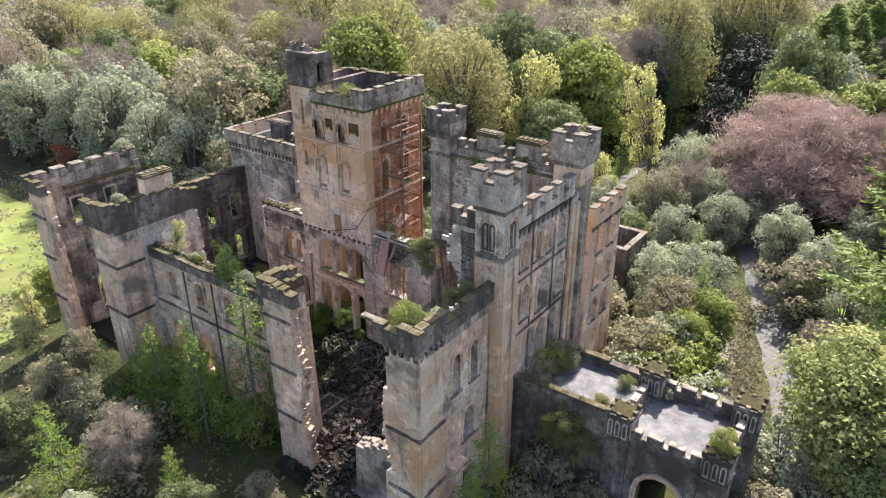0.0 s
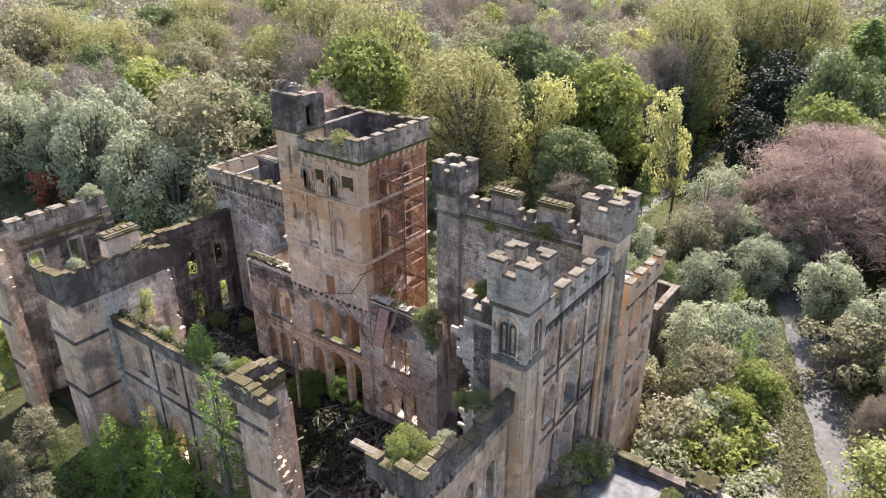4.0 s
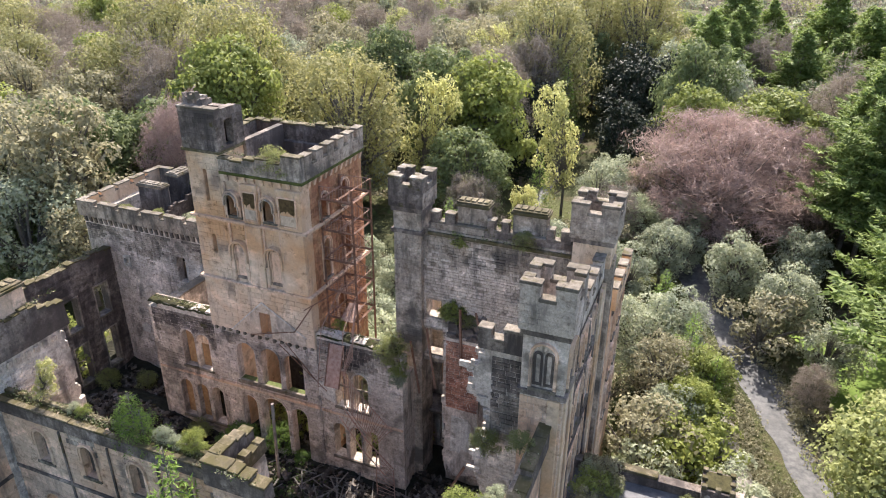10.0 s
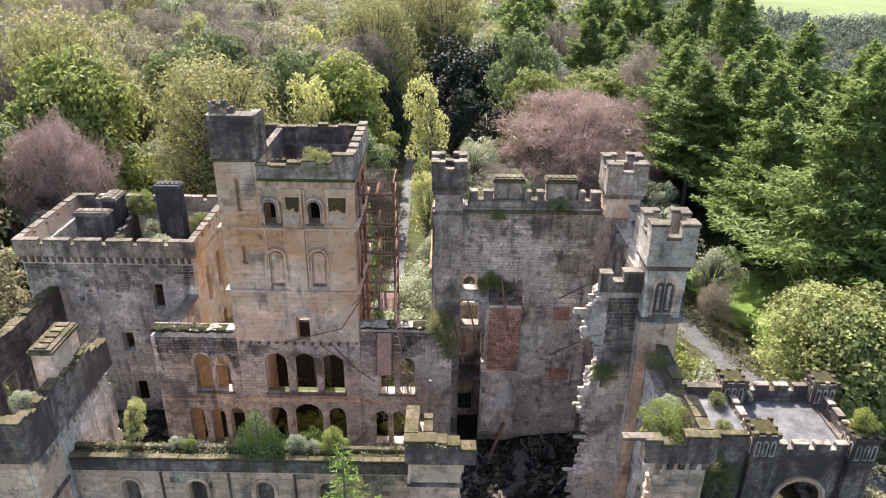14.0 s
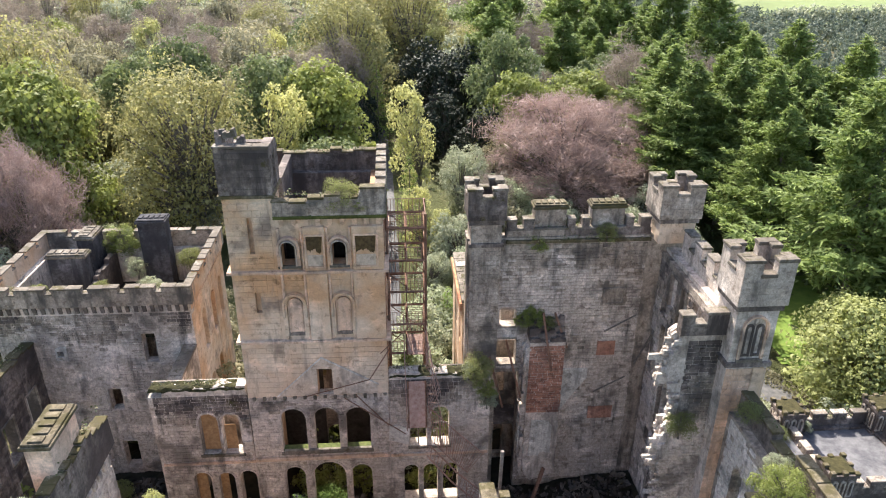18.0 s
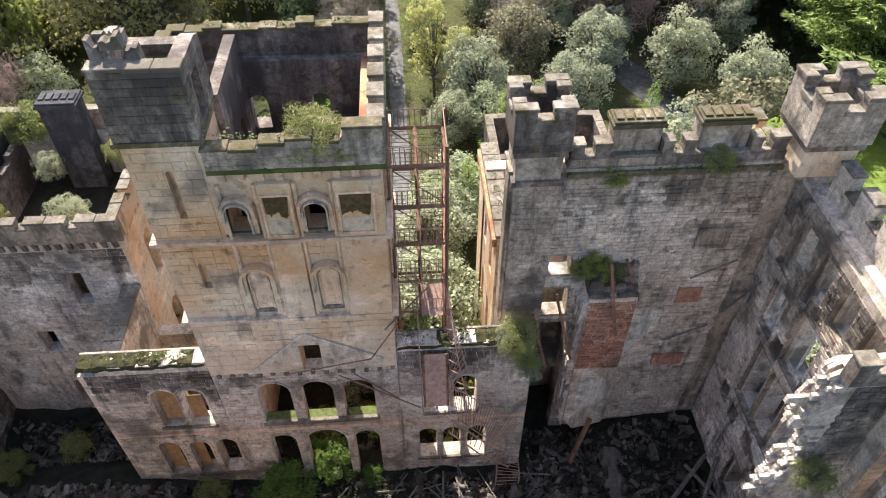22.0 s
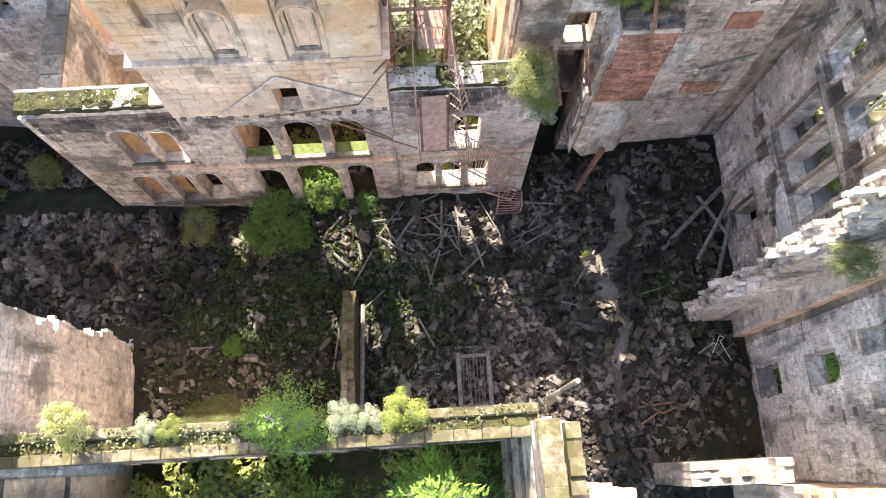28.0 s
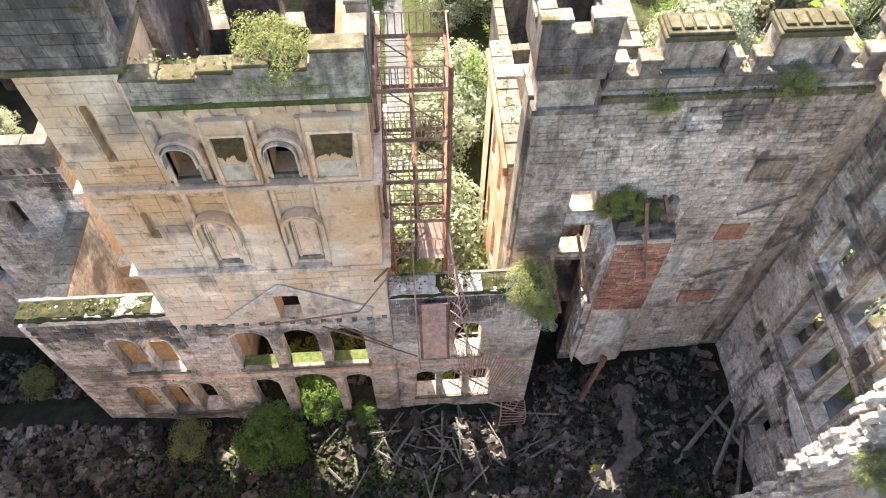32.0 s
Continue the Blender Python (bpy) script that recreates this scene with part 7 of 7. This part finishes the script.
# weeds along the broken wall heads
W = []
HEADS = [("x", -60, -54, 48.3, 13.1), ("x", -43.8, -37, 48.4, 13.7), ("x", -59.4, -39, 33.4, 13.45), ("x", -59.4, -39, 33.8, 13.6), ("y", 41, 54, -71.1, 13.6), ("y", 30.5, 39, -59.65, 18.3), ("y", 30.5, 41, -73.6, 18.2),
         ("x", -73, -59, 54.0, 17.5), ("y", 55, 64, -58.7, 17.5), ("x", -50.5, -44, 47.65, 27.2), ("x", -53, -45, 56.1, 27.4), ("y", 29.5, 37.5, -23.6, 18.4), ("x", -39.3, -36, 29.5, 17.5), ("y", 30, 32.6, -38.9, 17.4),
         ("x", -35.4, -25.6, 50.5, 22.5), ("x", -35.4, -25.6, 51.0, 23.3), ("y", 40.6, 49, -23.3, 22.7), ("x", -22, -15, 41.3, 9.1), ("x", -13, -8, 47.8, 8.3), ("y", 53, 60, -37.9, 16.8), ("x", -50, -45, 49.0, 25.4), ("x", -50, -45, 47.6, 25.95)]
for axis, a, b, d, z in HEADS:
    for _ in range(int((b - a) * 2.2)):
        s0, big = gr_.uniform(a, b), gr_.uniform(0.5, 1.3)
        for _ in range(int(14 * big)):
            W.append(at(axis, s0 + gr_.gauss(0, 0.22 * big), d + gr_.gauss(0, 0.12), z + abs(gr_.gauss(0, 0.14 * big))))
W = np.array(W)
half = len(W) // 2
tagged(link("wall_weeds", leaf_mesh("wall_weeds", cards(W[::2], np.tile([0, 0, 0.5], (len(W[::2]), 1)), np.full(len(W[::2]), 0.085), 0.6, 15), L_OLIVE), None, None), "tufts of straw-green weeds on the wall heads", "weeds", kind="stuff")
tagged(link("wall_moss", leaf_mesh("wall_moss", cards(W[1::2], np.tile([0, 0, 0.8], (len(W[1::2]), 1)), np.full(len(W[1::2]), 0.07), 0.7, 16), L_WEED), None, None), "cushions of dark moss on the wall heads", "moss", kind="stuff")

# woods
wr = random.Random(5)


def clear(x, y):
    """True where no wood stands: the ruin, the drive, the meadow."""
    if -82 < x < -14 and -40 < y < 66:
        return True
    if -60 < x < 12 and y < 60 and y > -60:
        return True
    if x < -78 and y < 52 + (x + 78) * 0.10 and y > 2:
        return True
    if -24 < x < 4 and 48 < y < 88:
        return True
    if -38 < x < 3 and 66 < y < 122:
        return True
    if -88 < x < -30 and y < 100:
        return True
    if -50 < x < -23 and 100 < y < 147:
        return True
    if abs(x + 44.2) < 4.5 and 60 < y < 190:
        return True
    return any(math.hypot(x - a, y - b) < c for a, b, c in ((-16, 111, 12), (-88.4, 94, 9), (-124, 80, 11), (-22.5, 136, 8), (-84.5, 82.5, 8), (-116, 138, 9), (-35, 152, 11), (-95, 124, 8), (-46, 141, 6), (-78.5, 135, 9), (-88.5, 131, 8), (-57, 127, 8), (-53, 141, 8), (-79, 117, 8), (2.2, 58.5, 9), (-60, 108, 9), (-66, 110, 9), (-74.5, 116, 12), (-82, 108, 13), (-72, 92, 8), (-39, 110, 8), (-27, 124, 4)))


made, tries = [(8.3, 98.5), (1.5, 108.5), (12.4, 94.7), (6.5, 90.5), (15, 87), (7, 106), (15, 104), (20, 96), (1, 117), (9, 115), (22, 86), (11, 80)], 0
while len(made) < 330 and tries < 20000:
    tries += 1
    x, y = wr.uniform(-185, 95), wr.uniform(58, 215)
    if clear(x, y) or any((x - a) ** 2 + (y - b) ** 2 < 72 for a, b in made):
        continue
    stand = (x > -1 and y < 150) or (x > -24 and y >= 150)
    if x > 31 - max(0.0, y - 150) * 0.42 and y > 60:
        continue
    if stand and any((x - a) ** 2 + (y - b) ** 2 < 68 for a, b in made):
        continue
    made.append((x, y))
    n = noise.noise(Vector((x * 0.025, y * 0.025, 0.5))) + wr.uniform(-0.35, 0.35)
    if stand:
        k, s = (wr.choice(("conifer", "fir")), wr.uniform(0.85, 1.2)) if wr.random() < 0.86 else ("brown", wr.uniform(0.8, 1.0))
    else:
        u = wr.random() + 0.55 * noise.noise(Vector((x * 0.02, y * 0.02, 0.5)))
        k = "silver" if u < 0.28 else "olive" if u < 0.46 else "brown" if u < 0.64 else "mid" if u < 0.75 else "weeping" if u < 0.88 else "bright" if u < 0.97 else "birch"
        s = wr.uniform(0.85, 1.2)
    s *= 1.38 if k not in ("conifer", "fir") else 1.2
    plant(k, x, y, s, s * wr.uniform(0.9, 1.2))
# undergrowth fills the wood floor
P = []
while len(P) < 26000:
    x, y = wr.uniform(-180, 100), wr.uniform(56, 210)
    if clear(x, y) and wr.random() < 0.985:
        continue
    for _ in range(4):
        px, py = x + wr.gauss(0, 0.7), y + wr.gauss(0, 0.7)
        P.append((px, py, rise(px, py) + abs(wr.gauss(0, 0.9))))
P = np.array(P)
tagged(link("undergrowth", leaf_mesh("undergrowth", cards(P, np.tile([0, 0, 1.0], (len(P), 1)), np.full(len(P), 0.55), 0.8, 3), L_UNDER), None, None), "low green undergrowth on the wood floor", "undergrowth", kind="stuff")


def far_wood(name, mat, seed, number, area, radius, height, per, size, test, label):
    r, pr = np.random.RandomState(seed), random.Random(seed)
    P, N = [], []
    n = 0
    while n < number:
        x, y = pr.uniform(*area[:2]), pr.uniform(*area[2:])
        if not test(x, y):
            continue
        n += 1
        s = pr.uniform(0.75, 1.25)
        d = r.normal(0, 1, (per, 3))
        d /= np.linalg.norm(d, axis=1)[:, None]
        d[:, 2] = np.abs(d[:, 2])
        k = (0.8 + 0.2 * np.sin(d[:, :1] * 7 + x) * np.sin(d[:, 1:2] * 6 + y)) * r.uniform(0.75, 1.05, (per, 1))
        P.append(np.array([x, y, rise(x, y) + height * s * 0.35]) + d * k * np.array([radius * s, radius * s, height * s * 0.62]))
        N.append(d)
    P, N = np.concatenate(P), np.concatenate(N)
    tagged(link(name, leaf_mesh(name, cards(P, N, size * r.uniform(0.6, 1.3, len(P)), 0.75, seed, 0.7), mat), None, None), label, "woodland", kind="stuff")


def beyond(x, y):
    return (y > 205 or x < -178 or y < -60) and x < 40 and not (y > 300 and x > 60)


for nm, mt, sd, cnt in (("far_olive_wood", L_OLIVE, 31, 420), ("far_brown_wood", L_BROWN, 32, 420), ("far_silver_wood", L_SILVER, 33, 260), ("far_green_wood", L_BRIGHT, 34, 200)):
    far_wood(nm, mt, sd, cnt, (-420, 40, 40, 520), 5.6, 14, 200, 0.55, beyond, "distant mixed spring woodland")
far_wood("far_conifer_wood", L_CONIFER, 35, 120, (-30, 30, 180, 250), 4.0, 18, 300, 0.5, lambda x, y: x < 13 - (y - 190) * 0.5, "dark conifer wood on the slope")
far_wood("valley_plantation", L_PLANT, 36, 2600, (36, 190, 90, 420), 2.0, 7, 50, 0.52, lambda x, y: x > 40 + max(0.0, 130 - y) and y < max(312.0, 407 - 2.1 * (x - 88)) and (y > 130 or x > 60), "distant dark young plantation")
far_wood("hill_wood", L_SILVER, 39, 160, (120, 300, 300, 330), 4.0, 8, 90, 0.7, lambda x, y: 306 < y < 318, "strip of pale trees along the far fields")
far_wood("valley_wood", L_OLIVE, 37, 500, (190, 560, -200, 312), 5.0, 12, 90, 0.9, lambda x, y: True, "distant woodland on the valley side")
far_wood("south_wood", L_MID, 38, 400, (-400, 300, -300, -60), 5.0, 12, 60, 1.1, lambda x, y: True, "woodland south of the ruin")
hedge_ = [(90 + 14 * i, 420 + 6 * i) for i in range(30)]
P = np.array([(hx + wr.gauss(0, 0.8) + 14 * q / 40, hy + 6 * q / 40 + wr.gauss(0, 0.8), rise(hx, hy) + 0.6 + abs(wr.gauss(0, 0.9))) for hx, hy in hedge_ for q in range(40)])
tagged(link("hedge", leaf_mesh("hedge", cards(P, np.tile([0, 0, 1.0], (len(P), 1)), np.full(len(P), 0.9), 0.8, 9), L_DARK), None, None), "dark field hedge across the far pasture", "hedge", kind="stuff")

# ---- facing stones and bricks ----
courses(t_s, ASHLAR_BLOCK, ASHLAR, "x", -50.55, -43.95, 47.6, -1, 12.3, 25.1, T_WIN + [(-49.85, 1.5, 22.4, 24.65), (-46.75, 1.5, 22.4, 24.65), (-49.85, 1.6, 17.3, 20.5), (-46.7, 1.6, 17.3, 20.5), (-48.27, 1.36, 16.9, 25.2, False), (-44.95, 2.0, 16.9, 25.2, False)], 0.4, 0.85, 300, 71)
courses(st, ASHLAR_BLOCK, ASHLAR, "x", -53.7, -50.9, 47.6, -1, 12.3, 27.0, [(-52.2, 0.34, 23.3, 25.8), (-52.2, 0.38, 19.0, 20.6)], 0.4, 0.9, 120, 72)
courses(w_l, GREY_BLOCK, GREY, "x", -60.3, -53.8, 47.85, -1, 0.4, 12.6, H_LEFT, 0.27, 0.5, 150, 73, joint=0.0125, proud=0.04, soot=(8.2, 11.4))
courses(w_m, GREY_BLOCK, GREY, "x", -53.7, -44.0, 47.75, -1, 0.4, 11.9, H_MID, 0.27, 0.5, 200, 74, joint=0.0125, proud=0.04, soot=(10.0, 16.0))
courses(w_r, GREY_BLOCK, GREY, "x", -43.9, -36.8, 47.85, -1, 0.4, 13.2, H_RIGHT, 0.27, 0.5, 200, 75, joint=0.0125, proud=0.04, soot=(9.5, 13.0))
courses(nw, GREY_BLOCK, GREY, "x", -38.2, -25.5, 50.5, -1, 1.0, 22.3, NW_H + [(-32.4, 2.6, 2.0, 15.0, False), (-27.5, 1.7, 17.2, 18.6, False)], 0.27, 0.5, 300, 76, (-35, -25.5, 8, 22), joint=0.0125, proud=0.04, soot=(17.5, 23.0))
courses(ee, PALE_BLOCK, PALE, "y", 40.3, 49.6, -23.2, 1, 0.5, 21.0, eE, 0.42, 0.9, 200, 77)
courses(ee_in, GREY_BLOCK, GREY, "y", 40.3, 50.4, -24.4, -1, 0.5, 21.2, [(sc, w + 0.3, zb, zt + 0.15, False) for sc, w, zb, zt in eE] + EE_SOCKET + [(43.0, 3.4, 6.6, 8.0, False)], 0.27, 0.5, 100, 78, joint=0.0125, proud=0.04, soot=(9.0, 21.0))
courses(wb_s, GREY_BLOCK, GREY, "x", -73.2, -58.8, 54.0, -1, 0.5, 15.7, WB_H, 0.27, 0.5, 200, 79, joint=0.0125, proud=0.04, soot=(12.5, 16.2))
courses(lww, PALE_BLOCK, PALE, "x", -59.5, -38.7, 32.5, -1, 0.4, 12.3, LW_H, 0.42, 0.9, 150, 80, soot=(10.5, 14.5))
courses(p1, PALE_BLOCK, PALE, "x", -39.2, -36.6, 29.4, -1, 0.2, 16.0, (), 0.42, 0.85, 120, 81)
courses(c1, PALE_BLOCK, PALE, "x", -26.1, -23.5, 29.1, -1, 7.0, 16.5, (), 0.42, 0.85, 80, 82)
courses(tD, PALE_BLOCK, PALE, "x", -25.1, -22.8, 38.0, -1, 0.4, 20.2, (), 0.42, 0.8, 120, 83)
courses(tD, PALE_BLOCK, PALE, "y", 38.0, 40.2, -22.8, 1, 0.4, 20.2, (), 0.42, 0.8, 80, 84)
courses(t_e, ASHLAR_BLOCK, RUSTY, "y", 48.5, 56.2, -43.95, 1, 1.0, 25.1, E_WIN, 0.4, 0.85, 150, 85)
courses(ge, LIME_BLOCK, LIME, "y", 32.5, 38.4, -59.6, 1, 0.5, 14.7, (), 0.27, 0.5, 150, 86, joint=0.0125, proud=0.04, soot=(17.0, 22.0))
courses(cw, GREY_BLOCK, GREY, "x", -27.0, -24.0, 39.0, -1, 0.5, 21.5, (), 0.27, 0.5, 60, 87, joint=0.0125, proud=0.04, soot=(12.0, 20.0))
courses(cb, BRICK, BRICK, "x", -33.7, -31.1, 49.2, -1, 8.7, 14.85, (), 0.2, 0.6, 300, 88, name="brick", joint=0.018, proud=0.03)
courses(sw, PALE_BLOCK, PALE, "x", -74.3, -72.0, 29.6, -1, 0.2, 16.6, (), 0.42, 0.9, 60, 89)
courses(se_w, PALE_BLOCK, PALE, "x", -63.2, -59.7, 29.6, -1, 0.2, 15.9, (), 0.42, 0.9, 80, 90)
courses(c2, LIME_BLOCK, LIME, "y", 30.1, 37.6, -24.4, -1, 0.4, 17.0, EC_H, 0.27, 0.5, 80, 95, joint=0.0125, proud=0.04, soot=(13.0, 19.0))
courses(c2, PALE_BLOCK, PALE, "y", 32.0, 37.6, -23.6, 1, 0.4, 16.5, EC_H, 0.42, 0.9, 60, 96)
courses(w1, DARK_BLOCK, DARK, "y", 41.5, 54.0, -70.7, 1, 0.5, 13.0, W1_H, 0.36, 0.7, 60, 97)
courses(w2, GREY_BLOCK, DARK, "y", 32.5, 41.3, -73.1, 1, 0.5, 16.2, W2_H, 0.36, 0.7, 60, 98, soot=(2.0, 16.0))
courses(wb_e, ASHLAR_BLOCK, ASHLAR, "y", 54.0, 64.4, -58.7, 1, 0.5, 15.7, [(57, 1.1, 10.5, 14.2), (60, 1.1, 10.5, 14.2), (57, 1.1, 4, 8), (60, 1.1, 4, 8), (62.6, 1.1, 10.5, 14.2)], 0.4, 0.9, 80, 99)
for tw, x0, x1, y0, y1, z0, z1 in ((tB, -38.1, -36.0, 50.0, 52.1, 24.3, 25.75), (tC, -25.2, -22.75, 49.6, 52.0, 24.3, 25.85), (tD, -25.1, -22.8, 38.0, 40.2, 24.2, 25.85)):
    courses(tw, DARK_BLOCK if tw is tB else GREY_BLOCK if tw is tD else SMOKED_BLOCK, DARK if tw is tB else GREY if tw is tD else SMOKED, "x", x0 - 0.22, x1 + 0.22, y0 - 0.24, -1, z0 + 0.02, z1, (), 0.38, 0.7, 30, 101, proud=0.025)
    courses(tw, GREY_BLOCK if tw is tD else SMOKED_BLOCK, GREY if tw is tD else SMOKED, "y", y0 - 0.22, y1 + 0.22, x1 + 0.24, 1, z0 + 0.02, z1, (), 0.38, 0.7, 30, 102, proud=0.025)
courses(tB, SMOKED_BLOCK, SMOKED, "x", -38.05, -36.05, 50.0, -1, 13.0, 22.2, (), 0.36, 0.7, 60, 103, soot=(14.0, 24.0))
courses(np_, DARK_BLOCK, DARK, "x", -35.5, -25.5, 50.6, -1, 22.72, 23.18, (), 0.4, 0.8, 40, 104, proud=0.025, soot=(20.0, 25.0))
